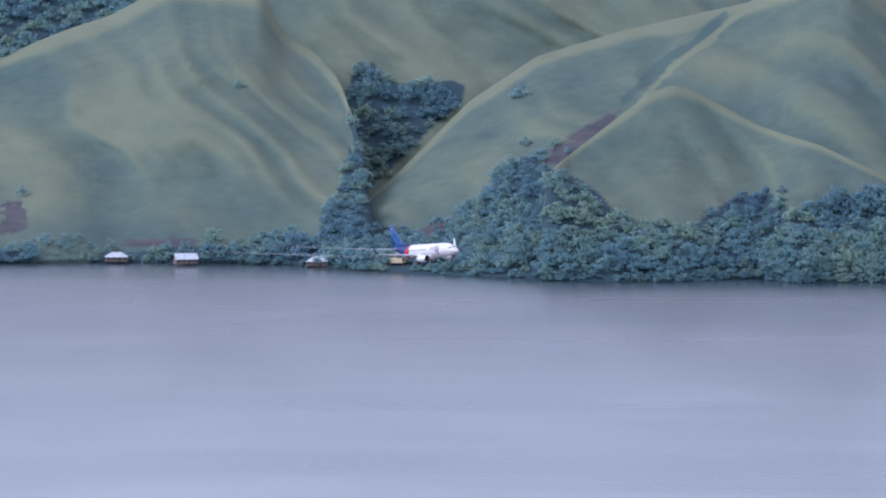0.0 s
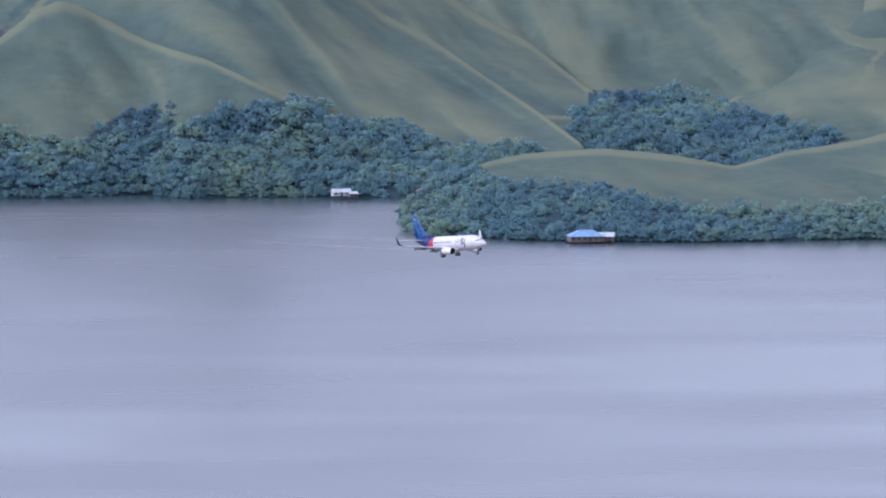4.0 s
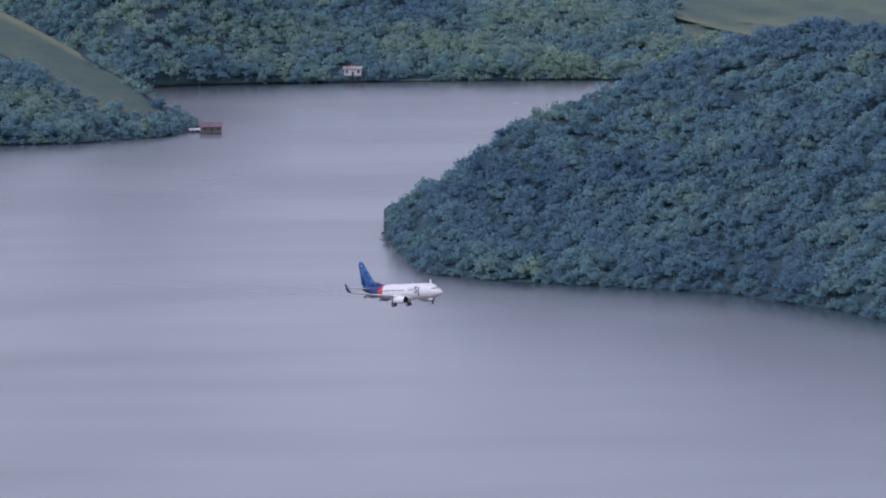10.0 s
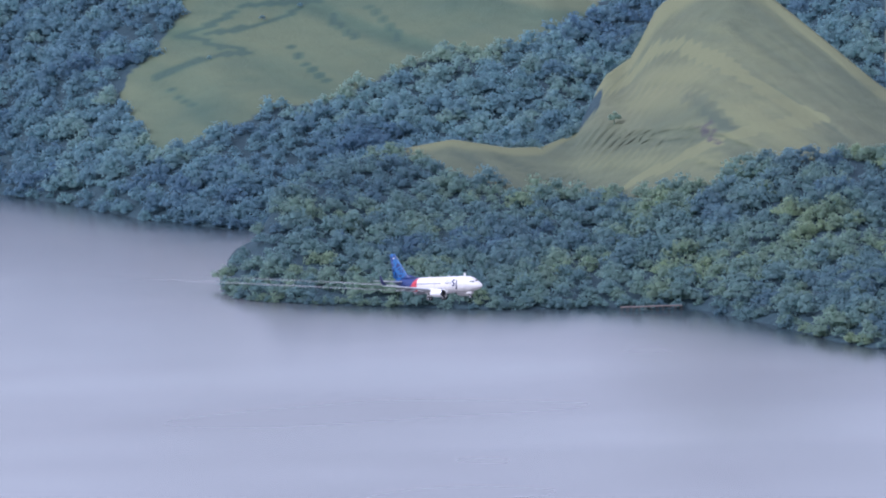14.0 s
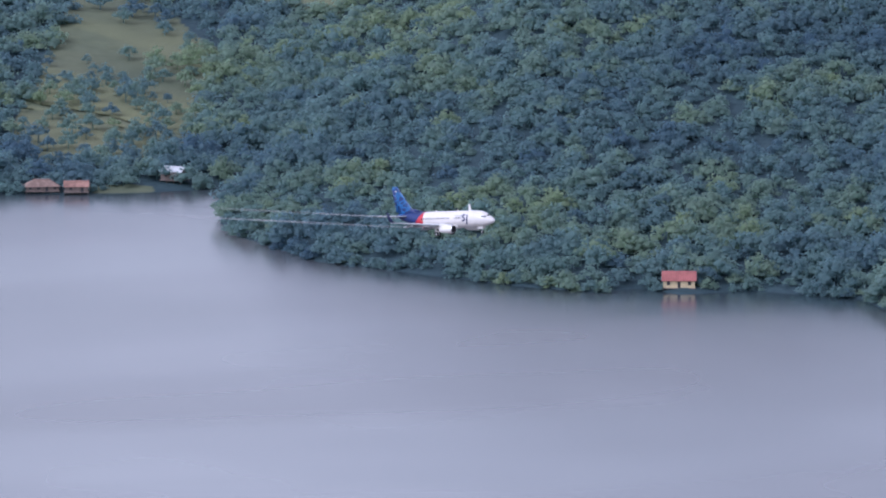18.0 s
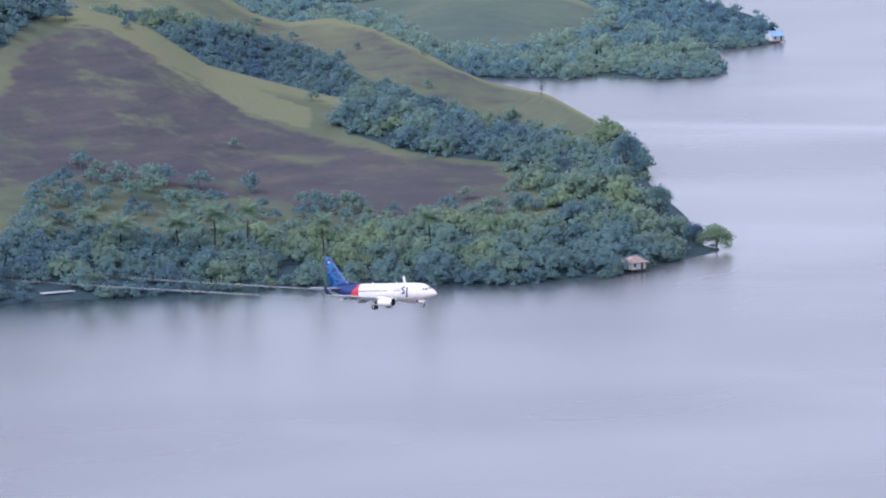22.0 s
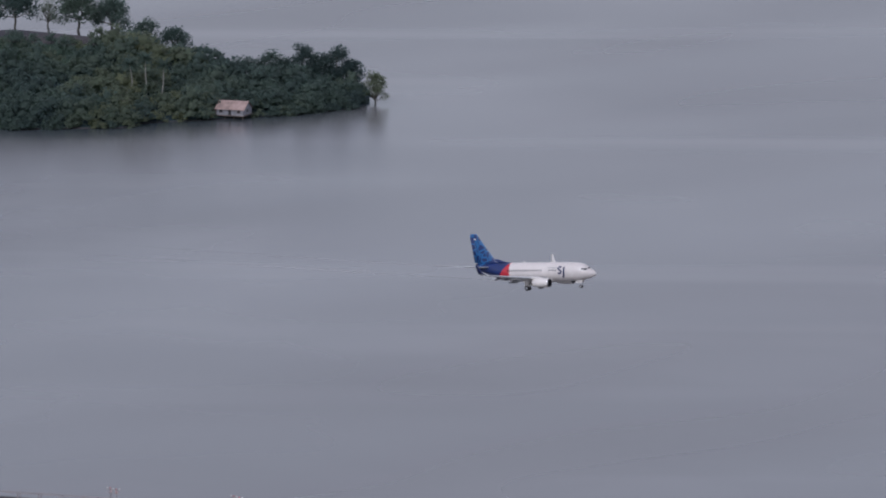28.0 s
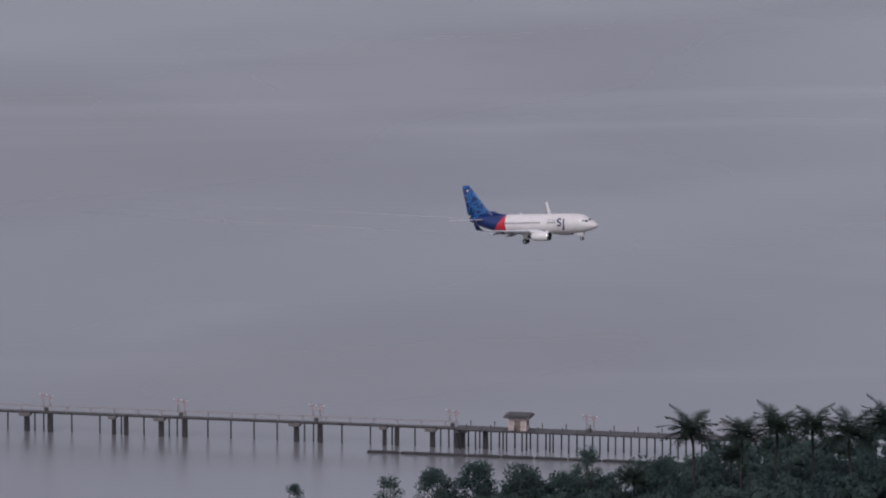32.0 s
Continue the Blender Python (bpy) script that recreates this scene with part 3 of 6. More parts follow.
STEEP_HILL_PATCHES.append(("lush", strip([(1.95, 0.985), (1.7, 0.9), (1.43, 0.815), (1.2, 0.72)], 0.02)))
GULLY_HILL_PATCHES.append(("pale", strip([(7.13, 0.74), (7.02, 0.61), (6.92, 0.51)], 0.02)))
GULLY_HILL_PATCHES.append(("pale", strip([(6.69, 0.99), (6.48, 0.96), (6.29, 0.9)], 0.03)))
TAN_HILL_PATCHES.append(("pale", strip([(18.15, 0.507), (18.47, 0.481), (18.78, 0.522), (19.16, 0.614), (19.51, 0.742)], 0.012)))
TAN_HILL_PATCHES.append(("pale", strip([(17.97, 0.96), (18.28, 0.897), (18.66, 0.765), (19.01, 0.706), (19.28, 0.691), (19.51, 0.735)], 0.014)))
TAN_HILL_PATCHES.append(("lush", [(18.52, 0.7), (18.7, 0.6), (18.84, 0.533), (18.95, 0.56), (18.74, 0.65)]))
TAN_HILL_PATCHES.append(("grass", [(20.66, -0.02), (20.64, 0.03), (20.85, 0.045), (21.1, 0.04), (21.1, -0.02)]))
TAN_HILL_PATCHES.append(("grassy", [(20.5, 0.97), (20.75, 0.99), (20.95, 0.82), (21.3, 0.7), (21.2, 0.62), (20.8, 0.58), (20.45, 0.62), (20.45, 0.75)]))
WOODED_HILL_PATCHES.append(("scrub", [(27.3, 0.3), (27.6, 0.42), (28.0, 0.47), (28.8, 0.47), (29.7, 0.41), (30.6, 0.46), (30.7, 0.4), (29.7, 0.3), (27.5, 0.22)]))
WOODED_HILL_PATCHES.append(("pale", strip([(27.5, 0.98), (27.9, 0.97), (28.35, 0.94), (28.85, 0.9), (29.3, 0.86)], 0.045)))
REAR_RIDGE_PATCHES.append(("rough", [(28.4, 0.98), (29.0, 0.99), (30.0, 1.0), (30.6, 0.99), (31.0, 0.9), (30.6, 0.5), (29.6, 0.62), (29.0, 0.82)]))


def inside(poly, x, y):
    """Which of the points (x, y) lie in a polygon."""
    hit = np.zeros(x.shape, bool)
    for (xa, ya), (xb, yb) in zip(poly, poly[1:] + poly[:1]):
        if ya != yb:
            hit ^= ((ya > y) != (yb > y)) & (x < (xb - xa) * (y - ya) / (yb - ya) + xa)
    return hit


def fbm(x, y, scale, seed, octaves=4):
    """Smooth value noise, -1 to 1."""
    out, amp, total = np.zeros(x.shape), 1.0, 0.0
    for o in range(octaves):
        table = np.random.RandomState(seed + o).uniform(-1, 1, (256, 256))
        u, v = x / scale * 2 ** o + 1000, y / scale * 2 ** o + 1000
        i, j = np.floor(u).astype(int), np.floor(v).astype(int)
        fu, fv = u - i, v - j
        fu, fv = fu * fu * (3 - 2 * fu), fv * fv * (3 - 2 * fv)
        t = lambda a, b: table[a % 256, b % 256]
        out += amp * ((t(i, j) * (1 - fu) + t(i + 1, j) * fu) * (1 - fv) + (t(i, j + 1) * (1 - fu) + t(i + 1, j + 1) * fu) * fv)
        total += amp
        amp *= 0.5
    return out / total


def eased(x, pts, col, width):
    """Values of a column of control points along the bearings, with the corners rounded."""
    xs, ys = [p[0] for p in pts], [p[col] for p in pts]
    k = np.linspace(-1, 1, 9)
    return sum(np.interp(x + d * width, xs, ys) for d in k) / 9


class Land:
    """A hill from its shoreline up to its crest and down behind."""

    def __init__(self, shore, crest, back, gully, seed, skew, comb=0.35, pitch=26.0):
        self.comb, self.pitch = comb, pitch
        self.shore, self.crest, self.back, self.gully, self.seed, self.skew = shore, crest, back, gully, seed, skew
        self.slope = [(c[0], (c[2] - EYE) / c[1]) for c in crest]
        self.blend = min(0.3, 0.06 * (crest[-1][0] - crest[0][0]))
        self.b0, self.b1 = max(shore[0][0], crest[0][0]), min(shore[-1][0], crest[-1][0])

    def at(self, b, q):
        """Ground at bearings b and shares q of the slope (0 at the water, 1 on the crest, past 1 behind it)."""
        rs, rc, hc = eased(b, self.shore, 1, 0.03), eased(b, self.crest, 1, self.blend), eased(b, self.crest, 2, 0.02)
        f = np.clip(q, 0, 1)
        r = rs + (rc - rs) * f
        low, high = -EYE / rs, eased(b, self.slope, 1, 0.02)
        wide = eased(b, self.slope, 1, self.blend)          # the crest's kinks fade out down the slope
        high = wide + (high - wide) * f ** 5
        hc = np.maximum(EYE + rc * high, 0.2)
        z = EYE + r * (low + (high - low) * f)
        a = np.radians(b)
        x, y = r * np.sin(a), r * np.cos(a)
        swell = np.clip(np.sin(np.pi * f), 0, 1) ** 0.5 * np.clip(hc / 40, 0, 1)
        along = a * r + fbm(x, y, 260, self.seed + 40, 3) * 60 + (r - rs) * self.skew
        ribs = 1 - 2 * np.sqrt(fbm(along, r * 0.35, 75, self.seed, 4) ** 2 + 0.012)
        fine = 1 - 2 * np.sqrt(fbm(along * 1.1 + 77, r * 0.06, self.pitch, self.seed + 21, 3) ** 2 + 0.012)
        self.dry_lit = np.clip(0.5 * ribs + 0.5 * fine, -1, 1) * swell + 1.1 * np.clip((q - 0.93) / 0.06, 0, 1)     # thin dry grass on ribs and crests, doubling as a painted ridge highlight
        r2 = r - (ribs * 1.0 + fine * self.comb - fbm(x, y, 190, self.seed + 9, 5) * 1.7) * self.gully * swell
        z = z + fbm(x, y, 60, self.seed + 5, 5) * self.gully * 0.13 * swell
        over = np.clip(q - 1, 0, None)
        r2 = r2 + over * self.back
        z = np.where(q > 1, z * (1 - over) ** 1.0 - 2.5 * over - 0.5 * over * hc * (1 - over), z)
        under = np.clip(-q, 0, None)
        r2, z = r2 - under * 100, z - under * 20
        return np.stack([r2 * np.sin(a), r2 * np.cos(a), z], -1)


LANDS = {}
BARE = {"scorch": 1.1, "burnt": 0.6, "rough": 0.42}      # how bare the soil lies


def raise_land(name, label, shore, crest, patches, back, gully, seed, wooded, skew=0.3, rim=0.0, cover=M_GROUND, step=2.8):
    land = Land(shore, crest, back, gully, seed, skew, *((0.9, 11.0) if cover is M_GROUND_TAN else (0.6, 34.0)))
    mid = 0.5 * (shore[0][1] + shore[-1][1])
    n = int(radians(land.b1 - land.b0) * mid / step) + 2
    rows = np.concatenate([[-0.12], np.linspace(0, 1, 90), 1 + np.linspace(0.04, 1.02, 16)])
    b, q = np.meshgrid(np.linspace(land.b0, land.b1, n), rows, indexing="ij")
    v = land.at(b, q).reshape(-1, 3)
    dry_lit = land.dry_lit
    m = len(rows)
    idx = np.arange(n * m).reshape(n, m)
    faces = np.stack([idx[:-1, :-1], idx[1:, :-1], idx[1:, 1:], idx[:-1, 1:]], -1).reshape(-1, 4)
    ob = new(name, mesh_of(name, v.tolist(), faces.tolist(), [cover], True))
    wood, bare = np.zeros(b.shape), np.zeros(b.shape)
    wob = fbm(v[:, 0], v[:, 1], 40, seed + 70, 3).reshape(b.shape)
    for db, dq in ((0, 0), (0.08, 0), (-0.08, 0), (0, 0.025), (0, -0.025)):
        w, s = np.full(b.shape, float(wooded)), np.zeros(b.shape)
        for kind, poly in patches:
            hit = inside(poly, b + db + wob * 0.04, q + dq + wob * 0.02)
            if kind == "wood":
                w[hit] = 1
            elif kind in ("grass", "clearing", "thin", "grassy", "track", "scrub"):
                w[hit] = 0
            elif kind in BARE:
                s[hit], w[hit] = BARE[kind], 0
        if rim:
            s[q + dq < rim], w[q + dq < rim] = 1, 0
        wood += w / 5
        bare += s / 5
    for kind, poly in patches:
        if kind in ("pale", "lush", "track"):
            dry_lit[inside(poly, b + wob * 0.05, q + wob * 0.025)] += {"pale": 1.0, "lush": -0.7, "track": -0.9}[kind]
    for key, val in (("shade", wood), ("bare", bare), ("dry_lit", dry_lit)):
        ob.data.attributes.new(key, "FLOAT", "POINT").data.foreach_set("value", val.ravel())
    tagged(ob, label, "hill", kind="structure")
    LANDS[name] = (land, patches, wooded)
    return ob


raise_land("far_range", "high grassy hills behind the lake shore", FAR_RANGE_SHORE, FAR_RANGE_CREST, FAR_RANGE_PATCHES, 120, 24, 3, False, 0.35, 0.0)
raise_land("west_hill", "rounded hill covered in short yellow-green grass", WEST_HILL_SHORE, WEST_HILL_CREST, WEST_HILL_PATCHES, 200, 23, 16, False, 0.35, 0.0)
raise_land("steep_hill", "steep grassy hill above the lake", STEEP_HILL_SHORE, STEEP_HILL_CREST, STEEP_HILL_PATCHES, 160, 25, 29, False, 0.35, 0.0)
raise_land("spur", "grassy spur with a sharp crest", SPUR_SHORE, SPUR_CREST, SPUR_PATCHES, 120, 18, 42, False, 0.3, 0.0)
raise_land("east_ridge", "rounded hill covered in short yellow-green grass", EAST_RIDGE_SHORE, EAST_RIDGE_CREST, EAST_RIDGE_PATCHES, 120, 20, 55, False, 0.3, 0.0)
raise_land("gully_hill", "grassy hill with shallow gullies", GULLY_HILL_SHORE, GULLY_HILL_CREST, GULLY_HILL_PATCHES, 150, 27, 68, False, 0.35, 0.0)
raise_land("peninsula", "low grassy peninsula reaching into the lake", PENINSULA_SHORE, PENINSULA_CREST, PENINSULA_PATCHES, 170, 16, 81, False, 0.3, 0.0)
raise_land("headland", "wooded headland with a grassy clearing", HEADLAND_SHORE, HEADLAND_CREST, HEADLAND_PATCHES, 220, 12, 94, True, 0.25, 0.0, M_GROUND_GREEN)
raise_land("tan_hill", "grassy hill with ribbed yellow-green slopes", TAN_HILL_SHORE, TAN_HILL_CREST, TAN_HILL_PATCHES, 160, 7, 107, True, 0.45, 0.0, M_GROUND_TAN)
raise_land("wooded_hill", "steep wooded hill with a burnt clearing", WOODED_HILL_SHORE, WOODED_HILL_CREST, WOODED_HILL_PATCHES, 180, 3, 120, True, 0.3, 0.0, M_GROUND_TAN)
raise_land("rear_ridge", "low grassy ridge behind the cape", REAR_RIDGE_SHORE, REAR_RIDGE_CREST, REAR_RIDGE_PATCHES, 90, 4, 133, False, 0.3, 0.0, M_GROUND_TAN)
raise_land("far_cape", "low wooded cape with grass on top", FAR_CAPE_SHORE, FAR_CAPE_CREST, FAR_CAPE_PATCHES, 100, 4, 146, True, 0.3, 0.0)
raise_land("last_cape", "small wooded cape far across the water", LAST_CAPE_SHORE, LAST_CAPE_CREST, LAST_CAPE_PATCHES, 60, 3, 159, True, 0.3, 0.0)
raise_land("island", "small wooded island", ISLAND_SHORE, ISLAND_CREST, ISLAND_PATCHES, 70, 2, 172, True, 0.3, 0.02, M_GROUND_GREEN)


def lake_sheet():
    """The lake as one sheet round the hill; a mask tells the calm water close before the shores, where the reflection
    is painted.
    """
    bear = np.concatenate([np.linspace(-180, -5, 20)[:-1], np.arange(-5, 56, 0.12), np.linspace(56, 180, 16)])
    dist = np.concatenate([[0.2, 400, 900, 1300], np.arange(1500, 5000, 20), [5400, 6200, 7600]])
    b, r = np.meshgrid(bear, dist, indexing="ij")
    lee_reflection = np.zeros(b.shape)
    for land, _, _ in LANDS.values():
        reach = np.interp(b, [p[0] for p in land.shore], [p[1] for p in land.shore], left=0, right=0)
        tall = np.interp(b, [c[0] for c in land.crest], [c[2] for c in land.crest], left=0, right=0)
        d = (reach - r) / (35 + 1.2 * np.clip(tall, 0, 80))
        lee_reflection = np.maximum(lee_reflection, np.where((d > -0.6) & (reach > 0), np.clip(1 - d, 0, 1), 0))
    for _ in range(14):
        lee_reflection[1:-1] = (lee_reflection[:-2] + 2 * lee_reflection[1:-1] + lee_reflection[2:]) / 4
    a = np.radians(b)
    v = np.stack([r * np.sin(a), r * np.cos(a), np.zeros(b.shape)], -1).reshape(-1, 3)
    n, m = b.shape
    idx = np.arange(n * m).reshape(n, m)
    faces = np.stack([idx[:-1, :-1], idx[1:, :-1], idx[1:, 1:], idx[:-1, 1:]], -1)[:, :, ::-1].reshape(-1, 4)
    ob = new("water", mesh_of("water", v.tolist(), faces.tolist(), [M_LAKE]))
    ob.data.attributes.new("lee_reflection", "FLOAT", "POINT").data.foreach_set("value", lee_reflection.ravel())
    return tagged(ob, "calm grey-blue lake water with faint wind streaks", "lake", kind="structure")


lake_sheet()
# ---- woods ----
OCTA_V = np.array([(1, 0, 0), (-1, 0, 0), (0, 1, 0), (0, -1, 0), (0, 0, 1), (0, 0, -1)], float)
OCTA_F = np.array([(0, 2, 4), (2, 1, 4), (1, 3, 4), (3, 0, 4), (2, 0, 5), (1, 2, 5), (3, 1, 5), (0, 3, 5)])


def turned(rs, n):
    """n random rotations."""
    q = rs.normal(size=(n, 4))
    w, x, y, z = (q / np.linalg.norm(q, axis=1, keepdims=True)).T
    return np.stack([1 - 2 * (y * y + z * z), 2 * (x * y - z * w), 2 * (x * z + y * w), 2 * (x * y + z * w), 1 - 2 * (x * x + z * z), 2 * (y * z - x * w),
                     2 * (x * z - y * w), 2 * (y * z + x * w), 1 - 2 * (x * x + y * y)], -1).reshape(n, 3, 3)


def dome_kit():
    """A rounded leaf mass without its underside: a pole and two staggered rings."""
    v, t = [(0, 0, 1)], []
    for r, lat in enumerate((38, -18)):
        for k in range(5):
            a = (k + 0.5 * r) * math.tau / 5
            v.append((math.cos(radians(lat)) * math.cos(a), math.cos(radians(lat)) * math.sin(a), math.sin(radians(lat))))
    for k in range(5):
        n = (k + 1) % 5
        t += [(0, 1 + k, 1 + n), (1 + k, 6 + k, 1 + n), (1 + n, 6 + k, 6 + n)]
    return np.array(v, float), np.array(t)


DOME_V, DOME_T = dome_kit()


def tree_shape(seed, leaves=110, lobes=8, core=0.54, flat=0.85):
    """A broad-leaved tree of height 1: a trunk, rounded boughs of foliage, and leaf sprays lying over them. Vertices and triangles."""
    rs = np.random.RandomState(seed)
    ang = np.arange(lobes) * 2.4 + rs.uniform(-0.5, 0.5, lobes)
    reach = 0.34 * np.sqrt((np.arange(lobes) + 0.3) / lobes)
    centres = np.stack([np.cos(ang) * reach, np.sin(ang) * reach, 0.76 - 1.25 * reach + rs.uniform(-0.08, 0.08, lobes)], -1)
    size = rs.uniform(0.17, 0.27, lobes)
    V, T, base = [], [], 0
    for c, r in zip(centres, size):                       # boughs
        v = core * DOME_V * rs.uniform(0.8, 1.15, (len(DOME_V), 1)) * (r * rs.uniform(0.9, 1.2), r * rs.uniform(0.9, 1.2), r * flat)
        turn = rs.uniform(0, math.tau)
        v = np.stack([v[:, 0] * math.cos(turn) - v[:, 1] * math.sin(turn), v[:, 0] * math.sin(turn) + v[:, 1] * math.cos(turn), v[:, 2]], -1)
        V.append(v + c)
        T.append(DOME_T + base)
        base += len(v)
    who = rs.randint(0, lobes, leaves)                    # sprays of leaves over the boughs
    d = rs.normal(size=(leaves, 3))
    d[:, 2] = np.where(d[:, 2] < -0.3, -d[:, 2], d[:, 2])
    d /= np.linalg.norm(d, axis=1, keepdims=True)
    p = centres[who] + d * (size[who] * rs.uniform(0.62, 1.16, leaves))[:, None] * (1, 1, flat)
    n = d + rs.normal(size=(leaves, 3)) * np.where(rs.uniform(0, 1, (leaves, 1)) < 0.12, 1.0, 0.3)
    n /= np.linalg.norm(n, axis=1, keepdims=True)
    u = np.cross(n, rs.normal(size=(leaves, 3)))
    u /= np.linalg.norm(u, axis=1, keepdims=True)
    w = np.cross(n, u)
    rad = rs.uniform(0.036, 0.074, (leaves, 1))
    V.append(np.stack([p - u * rad, p + u * rad * 0.6 - w * rad * rs.uniform(0.6, 1, (leaves, 1)), p + u * rad * 0.5 + w * rad * rs.uniform(0.6, 1, (leaves, 1))], 1).reshape(-1, 3))
    T.append(np.arange(leaves * 3).reshape(-1, 3) + base)
    base += leaves * 3
    ang = np.arange(5) * math.tau / 5
    ring = lambda r, z: np.stack([np.cos(ang) * r, np.sin(ang) * r, np.full(5, z)], -1)
    V.append(np.concatenate([ring(0.028, -0.08), ring(0.014, 0.6)]))
    T.append(np.array([t for k in range(5) for t in ((k, (k + 1) % 5, 5 + (k + 1) % 5), (k, 5 + (k + 1) % 5, 5 + k))]) + base)
    return np.concatenate(V), np.concatenate(T)


KINDS = [tree_shape(10 + i, 155, 7) for i in range(8)]
KINDS_FAR = [tree_shape(30 + i, 105, 5) for i in range(6)]


def joined(name, shapes, spots, material, seed):
    """Many plants in one mesh. spots: x, y, z, height, width, tint."""
    rs = np.random.RandomState(seed)
    pick = rs.randint(0, len(shapes), len(spots))
    turn = rs.uniform(0, math.tau, len(spots))
    V, T, tint, base = [], [], [], 0
    for k, (v, t) in enumerate(shapes):
        who = spots[pick == k]
        if not len(who):
            continue
        c, s = np.cos(turn[pick == k])[:, None], np.sin(turn[pick == k])[:, None]
        x, y, z = v[:, 0] * who[:, 4:5], v[:, 1] * who[:, 4:5], v[:, 2] * who[:, 3:4]
        V.append(np.stack([x * c - y * s + who[:, 0:1], x * s + y * c + who[:, 1:2], z + who[:, 2:3]], -1).reshape(-1, 3))
        T.append((t[None] + (base + np.arange(len(who)) * len(v))[:, None, None]).reshape(-1, 3))
        tint.append(np.repeat(who[:, 5], len(v)))
        base += len(who) * len(v)
    V, T = np.concatenate(V), np.concatenate(T).astype(np.int32)
    me = bpy.data.meshes.new(name)
    me.vertices.add(len(V))
    me.vertices.foreach_set("co", V.ravel())
    me.loops.add(T.size)
    me.loops.foreach_set("vertex_index", T.ravel())
    me.polygons.add(len(T))
    me.polygons.foreach_set("loop_start", np.arange(0, T.size, 3, dtype=np.int32))
    me.polygons.foreach_set("use_smooth", np.ones(len(T), bool))
    me.attributes.new("tint", "FLOAT", "POINT").data.foreach_set("value", np.concatenate(tint))
    me.materials.append(material)
    me.update(calc_edges=True)
    return new(name, me)


# open yards before the houses: bearing, range, half width, depth in front
YARDS = [(32.086, 2617, 6, 60), (31.933, 2622, 5, 40), (-0.288, 4318, 6, 45), (3.45, 4225, 7, 45), (20.32, 2806, 7, 45), (20.557, 2802, 5, 45), (21.226, 2822, 5, 45), (24.661, 2556, 6, 45), (26.479, 2505, 6, 45), (31.52, 2566, 5, 45), (39.2, 2456, 6, 45), (27.593, 2508, 7, 45), (18.32, 2908, 12, 45), (11.064, 4412, 6, 60)]
DENSE = {"wood": 1.0, "grass": 0.0005, "clearing": 0.05, "thin": 0.75, "grassy": 0.1, "scrub": 0.8, "scorch": 0.05, "burnt": 0.01, "track": 0.4, "rough": 0.07}


def grow(name, label, land_name, spacing, height, seed, shade=0.62, leaf=M_LEAF_HAZED, kinds=KINDS, pack=1.2):
    """Woods over a landform, as its patches say."""
    land, patches, wooded = LANDS[land_name]
    rs = np.random.RandomState(seed)
    mean_r = np.mean([p[1] for p in land.shore])
    across, deep = radians(land.b1 - land.b0) * mean_r, max(c[1] for c in land.crest) - min(c[1] for c in land.crest) + 60 + 0.8 * max(c[2] for c in land.crest)
    nb, nq = int(across / (spacing * 0.76)), int(deep / (spacing * pack))
    i, j = np.meshgrid(np.arange(nb), np.arange(nq), indexing="ij")
    column = land.b0 + (land.b1 - land.b0) * (np.arange(nb) + 0.5) / nb
    depth = np.interp(column, [c[0] for c in land.crest], [c[1] + 0.8 * c[2] for c in land.crest]) - np.interp(column, [c[0] for c in land.shore], [c[1] for c in land.shore])
    count = (nq * np.clip(depth / deep, 0.14, 1))[:, None]          # even spacing up the slope, however deep it is
    i, j = i + rs.uniform(0.1, 0.9, i.shape), j + 0.5 * (i % 2) + rs.uniform(-0.35, 0.35, i.shape)
    keep = (j < count) & (j > 0)
    b, q = (land.b0 + (land.b1 - land.b0) * i / nb)[keep], (1.05 * j / count)[keep]
    edge = int(across / (spacing * 0.34))             # low growth hanging over the waterline
    b, q = np.append(b, rs.uniform(land.b0, land.b1, edge)), np.append(q, rs.uniform(-0.006, 0.025, edge))
    p = land.at(b, q)
    wob = fbm(p[:, 0], p[:, 1], 30, seed, 3)
    chance = np.full(b.shape, 1.0 if wooded else 0.0004)
    small, low = np.zeros(b.shape, bool), np.zeros(b.shape, bool)
    for kind, poly in patches:
        if kind not in DENSE:
            continue
        hit = inside(poly, b + wob * 0.05, q + wob * 0.04)
        chance[hit] = DENSE[kind]
        low[hit] = kind == "track"
        small[hit] = kind in ("clearing", "scrub", "grassy", "grass", "thin", "scorch", "burnt", "track", "rough")
    keep = (rs.uniform(0, 1, b.size) < chance) & (p[:, 2] > -1.2)
    far = np.hypot(p[:, 0], p[:, 1])
    for yb, yr, half, front in YARDS:
        keep &= ~((np.abs(b - yb) * far < half * 57.3) & (far > yr - front) & (far < yr + 5))
    b, q, p, small, low = b[keep], q[keep], p[keep], small[keep], low[keep]
    h = height * rs.uniform(0.62, 1.3, len(b)) * np.where(low, 0.25, np.where(small, 0.62, 1.0)) * np.where(q < 0.026, 0.55, 1.0) * (1 + 0.25 * fbm(p[:, 0], p[:, 1], 45, seed + 3, 2))
    h *= np.interp(np.interp(b, [c[0] for c in land.crest], [c[2] for c in land.crest]), [0, 7], [0.6, 1])       # lower growth on the points
    w = h * rs.uniform(0.95, 1.3, len(b))
    # tint patches imitate lit canopy by greener tones, shaded canopy by bluer ones
    tint = np.clip(shade + 0.5 * fbm(p[:, 0], p[:, 1], 70, seed + 7, 3) + 0.34 * fbm(p[:, 0], p[:, 1], 26, seed + 11, 2) + rs.normal(0, 0.14, len(b)), 0, 1)
    sunk = np.where(small, 0.1, np.interp(q, [0.0, 0.026, 0.05, 0.2, 0.9, 1.0], [0.3, 0.3, 0.25, 0.32, 0.34, 0.46]))
